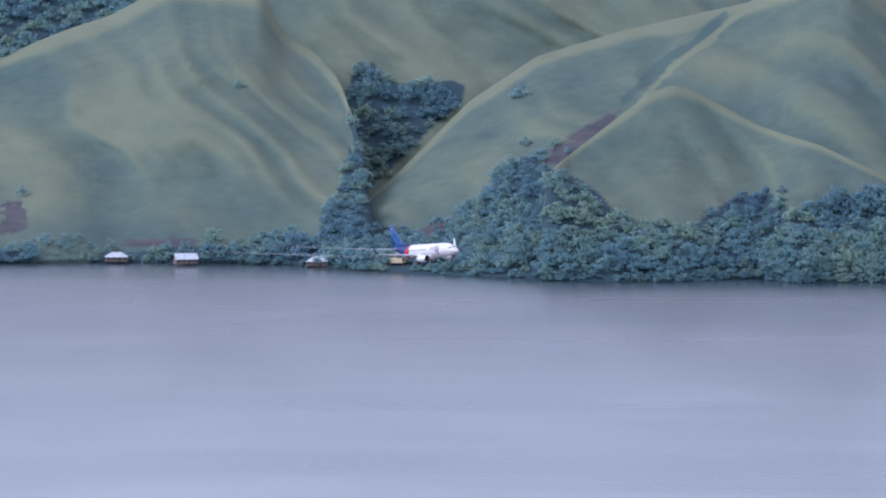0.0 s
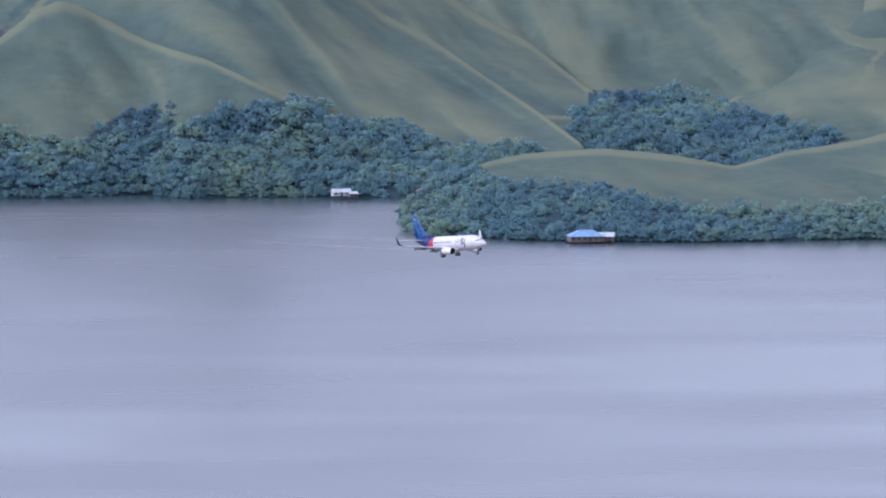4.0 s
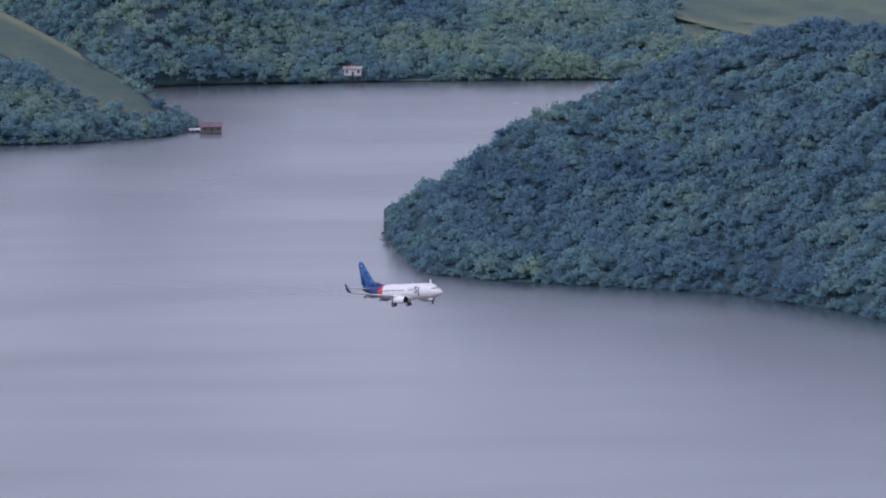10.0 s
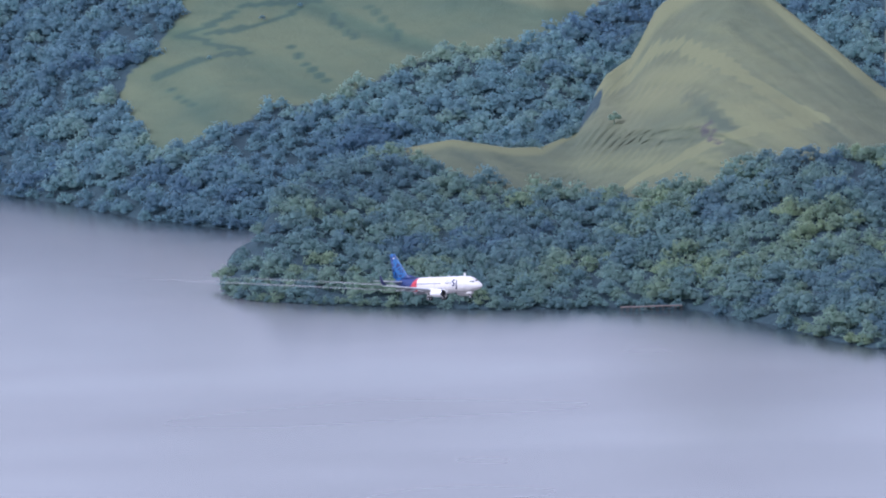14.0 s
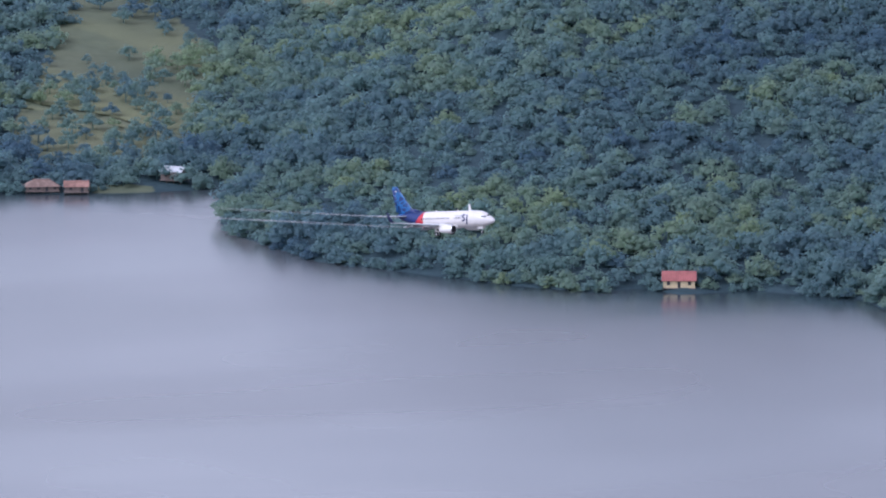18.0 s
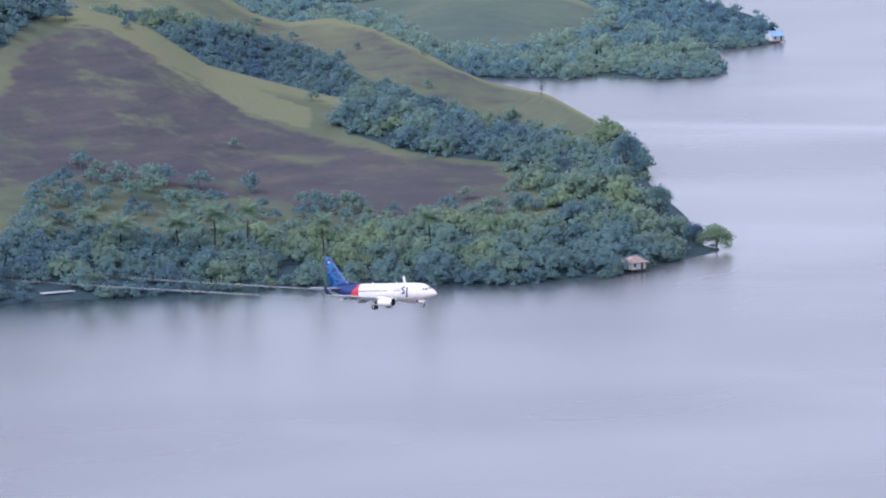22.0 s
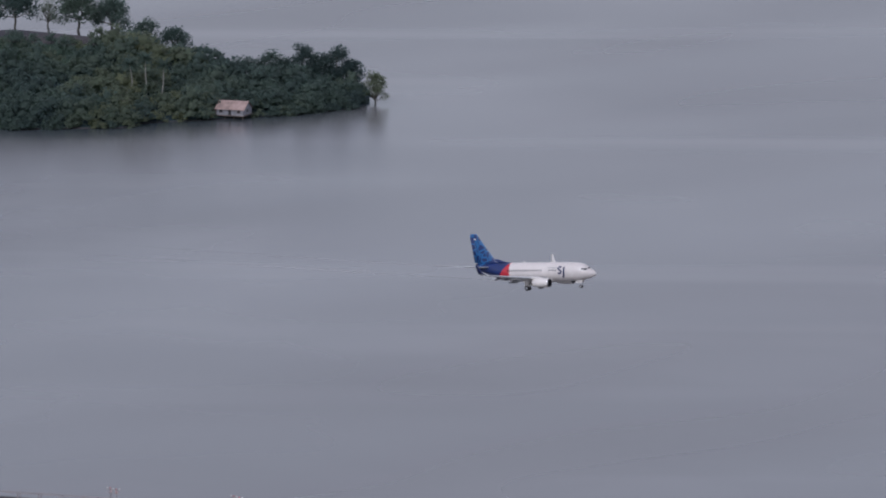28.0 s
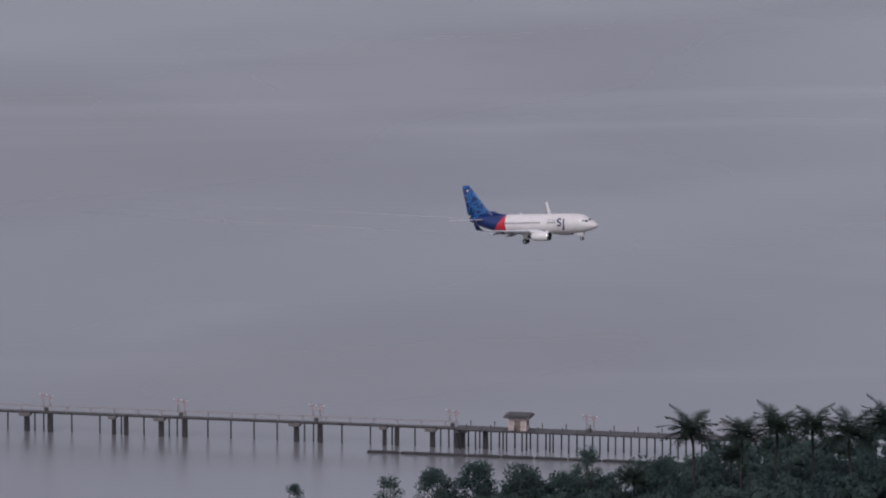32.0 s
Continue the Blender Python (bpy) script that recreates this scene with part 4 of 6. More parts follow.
    spots = np.column_stack([p[:, 0], p[:, 1], p[:, 2] - sunk * h, h, w, tint])
    ob = joined(name, kinds, spots, leaf, seed)
    return tagged(ob, label, "woods", kind="stuff")


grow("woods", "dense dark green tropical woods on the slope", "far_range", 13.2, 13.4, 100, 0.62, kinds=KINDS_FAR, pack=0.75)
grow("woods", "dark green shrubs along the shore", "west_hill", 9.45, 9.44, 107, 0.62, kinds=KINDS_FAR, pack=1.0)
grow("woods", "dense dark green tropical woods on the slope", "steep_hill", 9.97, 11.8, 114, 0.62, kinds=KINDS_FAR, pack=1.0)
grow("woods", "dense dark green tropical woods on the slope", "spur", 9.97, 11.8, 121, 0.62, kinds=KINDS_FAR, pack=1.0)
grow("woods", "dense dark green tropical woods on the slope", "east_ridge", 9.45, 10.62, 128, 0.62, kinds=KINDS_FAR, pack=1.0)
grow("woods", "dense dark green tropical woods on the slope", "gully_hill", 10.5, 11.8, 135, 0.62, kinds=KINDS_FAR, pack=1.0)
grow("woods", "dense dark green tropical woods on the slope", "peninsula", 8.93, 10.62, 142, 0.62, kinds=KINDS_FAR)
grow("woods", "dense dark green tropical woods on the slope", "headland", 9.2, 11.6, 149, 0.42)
grow("woods", "dense dark green tropical woods on the slope", "tan_hill", 9.1, 11.4, 156, 0.55, M_LEAF_HALF_HAZED)
grow("woods", "dense dark green tropical woods on the slope", "wooded_hill", 8.6, 11.0, 163, 0.5, M_LEAF_HALF_HAZED)
grow("woods", "dense dark green tropical woods on the slope", "rear_ridge", 7.35, 8.26, 170, 0.62, M_LEAF_HALF_HAZED)
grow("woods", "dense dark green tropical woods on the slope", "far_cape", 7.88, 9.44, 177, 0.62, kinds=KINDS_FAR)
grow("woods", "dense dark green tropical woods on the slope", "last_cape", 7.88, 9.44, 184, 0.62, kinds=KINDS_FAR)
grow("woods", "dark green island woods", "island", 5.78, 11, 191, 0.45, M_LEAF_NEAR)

# ---- the airliner: nose along +x, port side +y; the origin lies on the axis, 14 m behind the nose ----
def livery():
    m = Mat("airliner_paint", 0.32)
    sep = m.n.new("ShaderNodeSeparateXYZ")
    m.l.new(m.coord.outputs["Object"], sep.inputs[0])
    x, z = sep.outputs["X"], sep.outputs["Z"]
    # the coloured tail begins on a slanted, slightly curved edge
    edge = m.math("ADD", x, m.math("MULTIPLY", m.math("MULTIPLY", z, z), 0.05))
    slant = m.math("SUBTRACT", x, m.math("MULTIPLY", z, 0.85))
    white = m.ramp(m.noise(0.6, 6, 0.6), (0.3, (0.63, 0.59, 0.57)), (0.7, (0.7, 0.66, 0.64)))
    red = m.ramp(m.noise(0.8, 4), (0.3, (0.44, 0.022, 0.04)), (0.7, (0.54, 0.035, 0.05)))
    blue = m.ramp(m.noise(0.5, 4), (0.3, (0.008, 0.022, 0.10)), (0.7, (0.012, 0.03, 0.135)))
    vor = m.n.new("ShaderNodeTexVoronoi")
    vor.feature = "DISTANCE_TO_EDGE"
    vor.inputs["Scale"].default_value = 1.0
    mp = m.n.new("ShaderNodeMapping")
    mp.inputs["Rotation"].default_value = (0, radians(35), 0)
    mp.inputs["Scale"].default_value = (1, 0.02, 0.75)
    m.l.new(m.coord.outputs["Object"], mp.inputs["Vector"])
    m.l.new(mp.outputs["Vector"], vor.inputs["Vector"])
    lines = m.ramp(vor.outputs["Distance"], (0.05, (1, 1, 1)), (0.12, (0, 0, 0)))
    up = m.math("GREATER_THAN", m.math("SUBTRACT", z, m.math("MULTIPLY", x, 0.45)), 7.6)
    net = m.mix(m.math("MULTIPLY", lines, up), blue, (0.022, 0.12, 0.31))
    col = m.mix(m.math("LESS_THAN", edge, -6.3), white, red)
    col = m.mix(m.math("LESS_THAN", slant, -8.4), col, net)
    return m.base(col).mat


M_SKIN = livery()
M_WHITE = painted("white_paint", (0.74, 0.71, 0.68), 0.35)
M_WING = painted("wing_grey", (0.62, 0.63, 0.65), 0.4, 0.0, 0.15, 0.8)
M_FLAP = painted("flap_grey", (0.34, 0.35, 0.37), 0.5, 0.0, 0.2, 0.8)
M_DARK = painted("dark_metal", (0.025, 0.025, 0.028), 0.6, 0.0)
M_LIP = painted("polished_lip", (0.6, 0.6, 0.62), 0.2, 1.0)
M_GLASS = painted("cockpit_glass", (0.03, 0.035, 0.045), 0.1)
M_WINDOW = painted("cabin_window", (0.03, 0.033, 0.042), 0.25)
M_NAVY = painted("navy_paint", (0.012, 0.02, 0.09), 0.35)
M_TYRE = painted("tyre_rubber", (0.025, 0.025, 0.027), 0.85)
M_RED = painted("red_paint", (0.6, 0.04, 0.04), 0.4)


def glow(name, col, strength):
    m = Mat(name)
    m.base(col)
    m.p.inputs["Emission Color"].default_value, m.p.inputs["Emission Strength"].default_value = (*col, 1), strength
    return m.mat


M_BEACON = glow("beacon_red", (1.0, 0.05, 0.02), 1.0)
M_LAMP = glow("landing_lamp", (1.0, 0.93, 0.8), 0.8)


def vapour():
    m = Mat("vapour", 1.0)
    m.base((0.44, 0.44, 0.46))
    sep = m.n.new("ShaderNodeSeparateXYZ")
    m.l.new(m.coord.outputs["Generated"], sep.inputs[0])
    fade = m.ramp(sep.outputs["X"], (0.0, (0, 0, 0)), (0.35, (0.12, 0.12, 0.12)), (0.97, (0.48, 0.48, 0.48)), (1.0, (0.2, 0.2, 0.2)))
    m.l.new(m.math("MULTIPLY", fade, m.ramp(m.noise(0.05, 3), (0.35, (0.5, 0.5, 0.5)), (0.65, (1, 1, 1)))), m.p.inputs["Alpha"])
    return m.mat


M_VAPOUR = vapour()


def loft(rings, close=True):
    bm = bmesh.new()
    vs = [[bm.verts.new(p) for p in ring] for ring in rings]
    n = len(vs[0])
    for a, b in zip(vs, vs[1:]):
        for k in range(n):
            bm.faces.new((a[k], a[(k + 1) % n], b[(k + 1) % n], b[k]))
    if close:
        bm.faces.new(vs[0][::-1])
        bm.faces.new(vs[-1])
    bmesh.ops.recalc_face_normals(bm, faces=bm.faces[:])
    for f in bm.faces:
        f.smooth = len(f.verts) == 4
    return bm


def oval(x, zc, half_w, half_h, n=28):
    return [(x, half_w * math.cos(k * math.tau / n), zc + half_h * math.sin(k * math.tau / n)) for k in range(n)]


def foil(lead, chord, thick, axis="y"):
    """An aerofoil section of 12 points from its leading edge aft; lead is its place."""
    pts = ((0, 0), (0.03, 0.32), (0.12, 0.48), (0.35, 0.5), (0.65, 0.3), (1, 0.03), (1, -0.03), (0.65, -0.2), (0.35, -0.42), (0.12, -0.4), (0.03, -0.28), (0.005, -0.1))
    x, y, z = lead
    return [(x - u * chord, y, z + w * thick) if axis == "y" else (x - u * chord, y + w * thick, z) for u, w in pts]


def wheel(thing, name, x, y, z, r, w):
    bm = tube(bmesh.new(), [(x, y - w / 2, z), (x, y - w * 0.38, z), (x, y + w * 0.38, z), (x, y + w / 2, z)], [r * 0.82, r, r, r * 0.82], 20)
    ob = part(name, bm, M_TYRE, thing)
    part("rim", tube(bmesh.new(), [(x, y - w / 2 - 0.015, z), (x, y + w / 2 + 0.015, z)], [r * 0.5, r * 0.5], 14), M_WING, ob, "grey wheel rim")
    return ob


def airliner():
    jet = new("airliner")
    # fuselage: distance from the nose, centre height, half width, half height
    body = ((0.0, -0.55, 0.03, 0.03), (0.12, -0.54, 0.28, 0.26), (0.4, -0.5, 0.55, 0.5), (0.9, -0.44, 0.86, 0.8), (1.6, -0.32, 1.16, 1.12), (2.3, -0.2, 1.38, 1.4), (3.0, -0.08, 1.55, 1.68),
            (4.0, -0.0, 1.72, 1.86), (5.2, 0.0, 1.84, 1.95), (6.6, 0, 1.88, 2.0), (10, 0, 1.88, 2.0), (14, 0, 1.88, 2.0), (18, 0, 1.88, 2.0), (20, 0.02, 1.86, 1.98), (21.6, 0.1, 1.8, 1.88),
            (23.2, 0.27, 1.62, 1.7), (24.8, 0.47, 1.36, 1.45), (26.4, 0.7, 1.02, 1.15), (27.8, 0.92, 0.68, 0.85), (28.8, 1.08, 0.42, 0.58), (29.5, 1.2, 0.22, 0.3))
    part("fuselage", loft([oval(14 - d, z, w, h) for d, z, w, h in body]), M_SKIN, jet, "white fuselage with a red band and dark blue tail")
    part("belly_fairing", loft([oval(14 - d, z, w, h, 20) for d, z, w, h in ((9.6, -1.7, 0.4, 0.2), (10.6, -1.55, 1.5, 0.62), (13, -1.5, 1.95, 0.78), (16, -1.5, 1.9, 0.78), (17.6, -1.5, 1.3, 0.6), (18.8, -1.6, 0.4, 0.25))]), M_WHITE, jet)
    # fin with its long dorsal fillet, and rudder
    fin = loft([foil((14 - d, 0, z), c, t, "z") for d, z, c, t in ((23.2, 1.45, 6.0, 0.5), (24.1, 2.2, 5.0, 0.46), (25.0, 3.0, 4.4, 0.42), (26.8, 5.2, 3.2, 0.34), (28.7, 7.75, 1.75, 0.24), (29.0, 8.1, 1.5, 0.12))])
    part("fin", fin, M_SKIN, jet, "dark blue fin with a light blue net pattern")
    part("dorsal_fillet", loft([foil((14 - d, 0, z), c, t, "z") for d, z, c, t in ((19.6, 1.82, 6.5, 0.2), (22.4, 2.25, 3.6, 0.2), (23.9, 2.75, 2.1, 0.16))]), M_SKIN, jet)
    part("rudder", loft([foil((14 - d, 0, z), c, t, "z") for d, z, c, t in ((28.25, 2.0, 1.5, 0.2), (29.0, 4.6, 1.15, 0.16), (30.0, 7.7, 0.7, 0.1))]), M_SKIN, jet)
    for i in range(2):
        part("fin_mark", block(14 - 29.6, (0.13, -0.16)[i], 6.85, 14 - 29.15, (0.16, -0.13)[i], 7.15), M_WHITE, jet)
    for side in (1, -1):
        # wing with its winglet
        wing = loft([foil((14 - d, side * y, z), c, t) for d, y, z, c, t in ((10.6, 1.3, -1.35, 7.2, 0.95), (12.6, 4.6, -0.95, 4.9, 0.6), (15.3, 9.5, -0.33, 3.2, 0.36), (18.0, 14.1, 0.32, 1.65, 0.2), (18.3, 14.45, 0.4, 1.5, 0.14))])
        wob = part("wing", wing, M_WING, jet, "light grey swept wing")
        tip = loft([[(14 - d - u * c, side * (y + w * 0.1), z) for u, w in ((0, 0), (0.3, 0.5), (1, 0), (0.3, -0.5))] for d, y, z, c in ((18.2, 14.4, 0.4, 1.5), (18.7, 14.7, 0.85, 1.25), (19.1, 14.92, 1.55, 0.95), (19.6, 15.15, 2.75, 0.5))])
        part("winglet", tip, M_NAVY if side < 0 else M_WHITE, wob, "upswept winglet")
        for d, y0, y1, z, c, drop in ((17.0, 1.9, 4.7, -1.5, 1.7, 0.75), (17.1, 5.7, 10.2, -0.78, 1.25, 0.55)):
            flap = loft([[(14 - d - (y - y0) * 0.12, side * y, z + (y - y0) * 0.085), (14 - d - c * 0.5 - (y - y0) * 0.12, side * y, z - drop * 0.3 + (y - y0) * 0.085), (14 - d - c - (y - y0) * 0.12, side * y, z - drop + (y - y0) * 0.085),
                          (14 - d - c * 0.45 - (y - y0) * 0.12, side * y, z - drop * 0.55 + (y - y0) * 0.085)] for y in (y0, y1)])
            part("flap", flap, M_FLAP, wob, "lowered grey flap")
        for y in (3.6, 6.6, 9.2):
            d = 14.6 + (y - 3.6) * 0.42
            part("flap_fairing", loft([oval(14 - d - u, -1.5 + y * 0.085 - u * 0.08, w, h, 10) for u, w, h in ((0, 0.04, 0.05), (0.7, 0.17, 0.24), (2.0, 0.17, 0.26), (3.4, 0.03, 0.05))], True), M_WING, wob)
            bpy.data.objects[scene.collection.objects[-1].name].location.y = side * y
        # engine
        nac = new("engine")
        nac.parent = jet
        ey, ez = side * 4.83, -2.05
        shell = loft([[(14 - d, ey + r * 1.04 * math.cos(a), ez + r * (0.86 if math.sin(a) < 0 else 1.0) * math.sin(a)) for a in (k * math.tau / 24 for k in range(24))]
                      for d, r in ((8.62, 0.9), (9.2, 1.02), (10.2, 1.05), (11.3, 0.98), (12.4, 0.78), (12.5, 0.7))], False)
        duct = loft([[(14 - d, ey + r * 1.04 * math.cos(a), ez + r * (0.86 if math.sin(a) < 0 else 1.0) * math.sin(a)) for a in (k * math.tau / 24 for k in range(24))] for d, r in ((8.58, 0.84), (8.8, 0.8), (9.4, 0.72))], False)
        part("intake_duct", duct, M_DARK, nac, "dark engine intake")
        part("cowling", shell, M_WHITE, nac, "white engine cowling")
        lip = loft([[(14 - d, ey + r * 1.04 * math.cos(a), ez + r * (0.86 if math.sin(a) < 0 else 1.0) * math.sin(a)) for a in (k * math.tau / 24 for k in range(24))] for d, r in ((8.6, 0.845), (8.53, 0.86), (8.52, 0.885), (8.56, 0.92), (8.7, 0.95))], False)
        part("intake_lip", lip, M_LIP, nac, "polished metal intake lip")
        part("fan", tube(bmesh.new(), [(14 - 8.7, ey, ez), (14 - 9.0, ey, ez), (14 - 9.3, ey, ez)], [0.06, 0.25, 0.8], 18), M_DARK, nac)
        part("exhaust", tube(bmesh.new(), [(14 - 11.8, ey, ez), (14 - 12.6, ey, ez), (14 - 13.5, ey, ez)], [0.7, 0.5, 0.3], 16), M_DARK, nac)
        part("pylon", loft([[(14 - d, ey - 0.14, z0), (14 - d, ey + 0.14, z0), (14 - d, ey + 0.14, z1), (14 - d, ey - 0.14, z1)] for d, z0, z1 in ((9.8, -1.2, -1.0), (11.2, -1.2, -0.75), (13.2, -1.35, -0.75), (14.4, -1.1, -0.85))]), M_WHITE, nac)
        # tailplane
        part("tailplane", loft([foil((14 - d, side * y, z), c, t) for d, y, z, c, t in ((25.2, 0.5, 1.05, 3.7, 0.34), (27.6, 3.6, 1.38, 2.3, 0.22), (29.7, 6.3, 1.68, 1.2, 0.12))]), M_WING, jet, "light grey tailplane")
        # main gear
        leg = part("main_gear_leg", tube(bmesh.new(), [(14 - 15.2, side * 2.6, -1.5), (14 - 15.3, side * 2.62, -3.2)], [0.14, 0.1], 10), M_WING, jet)
        part("gear_door", block(14 - 15.9, side * 2.85 - 0.03, -2.9, 14 - 14.7, side * 2.85 + 0.03, -1.7), M_WHITE, leg)
        for off in (-0.42, 0.42):
            wheel(jet, "main_wheel", 14 - 15.3, side * 2.62 + off, -3.2, 0.52, 0.36)
        part("landing_light", tube(bmesh.new(), [(14 - 10.7, side * 2.1, -1.28), (14 - 10.6, side * 2.1, -1.28)], [0.16, 0.14], 12), M_LAMP, jet, "lit landing light")
        # windows and doors along the cabin
        for k in range(24):
            if k in (17, 18, 23):
                continue
            d = 20.6 - k * 0.51 - (0.5 if k > 18 else 0)
            w = part("cabin_window", bmesh_plate(14 - d, side, 0.42, 0.125, 0.18), M_WINDOW, jet)
        part("cabin_door", bmesh_plate(14 - 5.2, side, 0.0, 0.4, 0.85, -0.03, 0.08), M_WHITE, jet)
        # cockpit windows
        for spec in ((1.38, 1.8, 0.04, 0.55, True), (1.75, 2.35, 0.36, 0.72, False), (2.42, 2.95, 0.42, 0.76, False)):
            part("cockpit_window", cockpit_pane(side, *spec), M_GLASS, jet, "dark cockpit window")
        trail = bmesh.new()
        tube(trail, [(14 - 19.0, side * 10.4, -0.9), (14 - 45, side * 10.6, 0.7), (14 - 85, side * 11, 3.2), (14 - 128, side * 11, 6.2)], [0.05, 0.14, 0.2, 0.16], 8)
        part("vapour_trail", trail, M_VAPOUR, jet, "thin white vapour trail behind the flap")
        for d0, d1, z in ((8.0, 10.9, 0.98), (8.3, 10.2, 0.84)):
            part("titling_bar", hull_stroke([(14 - d1, z), (14 - (d0 + d1) / 2, z), (14 - d0, z)], side, 0.035), M_FLAP, jet, "small grey line of lettering")
    # nose gear
    part("nose_gear_leg", tube(bmesh.new(), [(14 - 4.0, 0, -1.7), (14 - 3.85, 0, -3.1)], [0.09, 0.07], 10), M_WING, jet)
    for off in (-0.2, 0.2):
        wheel(jet, "nose_wheel", 14 - 3.85, off, -3.12, 0.34, 0.2)
        part("nose_gear_door", block(14 - 4.9, off * 1.9 - 0.02, -2.35, 14 - 3.3, off * 1.9 + 0.02, -1.75), M_WHITE, jet)
    part("beacon", tube(bmesh.new(), [(14 - 12.6, 0, -2.25), (14 - 12.6, 0, -2.45)], [0.14, 0.08], 10), M_BEACON, jet, "red anti-collision light")
    part("antenna", loft([foil((14 - 10.6, 0, 1.98), 0.5, 0.06, "z"), foil((14 - 10.8, 0, 2.28), 0.25, 0.03, "z")]), M_WHITE, jet)
    part("antenna", loft([foil((14 - 17.2, 0, 1.98), 0.5, 0.06, "z"), foil((14 - 17.4, 0, 2.26), 0.25, 0.03, "z")]), M_WHITE, jet)
    # two stylised strokes on each side of the nose section
    for side in (1, -1):
        mark = [(-0.55, 0.85), (-0.75, 0.95), (-1.05, 0.95), (-1.22, 0.75), (-1.15, 0.5), (-0.7, 0.25), (-0.55, 0.0), (-0.68, -0.28), (-1.0, -0.36), (-1.25, -0.22)]
        hook = [(0.0, 0.95), (0.0, 0.3), (-0.02, -0.6), (-0.12, -0.95), (-0.4, -1.12)]
        for name, pts, wid in (("logo_stroke", mark, 0.17), ("logo_stroke", hook, 0.19)):
            part(name, hull_stroke([(14 - 6.85 + x * 1.15, z * 1.04 + 0.12) for x, z in pts], side, wid), M_NAVY, jet, "navy blue letter-like logo stroke")
    return tagged(jet, "white twin-engine airliner with dark blue tail and red band, gear down", "airplane")


def hull(x, z):
    """The half width of the cabin wall at height z."""
    return 1.88 * math.sqrt(max(0.02, 1 - (z / 2.0) ** 2))


def bmesh_plate(x, side, z, hw, hh, proud=0.02, thick=0.02):
    """A small rounded plate lying on the cabin wall."""
    bm = bmesh.new()
    outline = [(x + hw * c, z + hh * s) for c, s in ((-1, -0.6), (-0.6, -1), (0.6, -1), (1, -0.6), (1, 0.6), (0.6, 1), (-0.6, 1), (-1, 0.6))]
    taper = 0.10 if x < -7 else 0.0
    a = [bm.verts.new((u, side * (hull(u, w) + proud - taper), w)) for u, w in outline]
    b = [bm.verts.new((u, side * (hull(u, w) - thick - taper), w)) for u, w in outline]
    bm.faces.new(a)
    for k in range(8):
        bm.faces.new((a[k], b[k], b[(k + 1) % 8], a[(k + 1) % 8]))
    bmesh.ops.recalc_face_normals(bm, faces=bm.faces[:])
    return bm


def hull_stroke(path, side, wid):
    """A stroke of even width, lying on the cabin wall."""
    path = [(a[0] + (b[0] - a[0]) * k / 4, a[1] + (b[1] - a[1]) * k / 4) for a, b in zip(path, path[1:]) for k in range(4)] + [path[-1]]
    bm, left, right = bmesh.new(), [], []
    for i, p in enumerate(path):
        a, b = path[max(i - 1, 0)], path[min(i + 1, len(path) - 1)]
        t = Vector((b[0] - a[0], b[1] - a[1])).normalized()
        for row, s in ((left, 1), (right, -1)):
            u, w = p[0] - t.y * wid * s, p[1] + t.x * wid * s
            row.append(bm.verts.new((u, side * (hull(u, w) + 0.035), w)))
    for k in range(len(path) - 1):
        bm.faces.new((left[k], left[k + 1], right[k + 1], right[k]))
    return bm


NOSE = ((0.9, -0.44, 0.86, 0.8), (1.6, -0.32, 1.16, 1.12), (2.3, -0.2, 1.38, 1.4), (3.0, -0.08, 1.55, 1.68), (4.0, 0.0, 1.72, 1.86))


def cockpit_pane(side, d0, d1, low, high, front):
    """A pane that follows the nose's curve: a windscreen half between two widths, or a side pane between two heights."""
    bm, rows = bmesh.new(), []
    for d in np.linspace(d0, d1, 5):
        zc, w, h = (np.interp(d, [n[0] for n in NOSE], [n[c] for n in NOSE]) + (0.0 if c == 1 else 0.03) for c in (1, 2, 3))
        row = []
        for v in np.linspace(low, high, 4):
            y, z = (v, zc + h * math.sqrt(max(0.0, 1 - (v / w) ** 2))) if front else (w * math.sqrt(max(0.02, 1 - ((v - zc) / h) ** 2)), v)
            row.append(bm.verts.new((14 - d, side * y, z)))
        rows.append(row)
    for a, b in zip(rows, rows[1:]):
        for k in range(3):
            bm.faces.new((a[k], a[k + 1], b[k + 1], b[k]))
    return bm


JET = airliner()


# ---- single trees ----
def limb_path(rs, a, b, n=4, bend=0.06):
    a, b = Vector(a), Vector(b)
    length = (b - a).length
    return [a.lerp(b, k / (n - 1)) + Vector(rs.normal(0, bend, 3)) * length * (0 < k < n - 1) for k in range(n)]


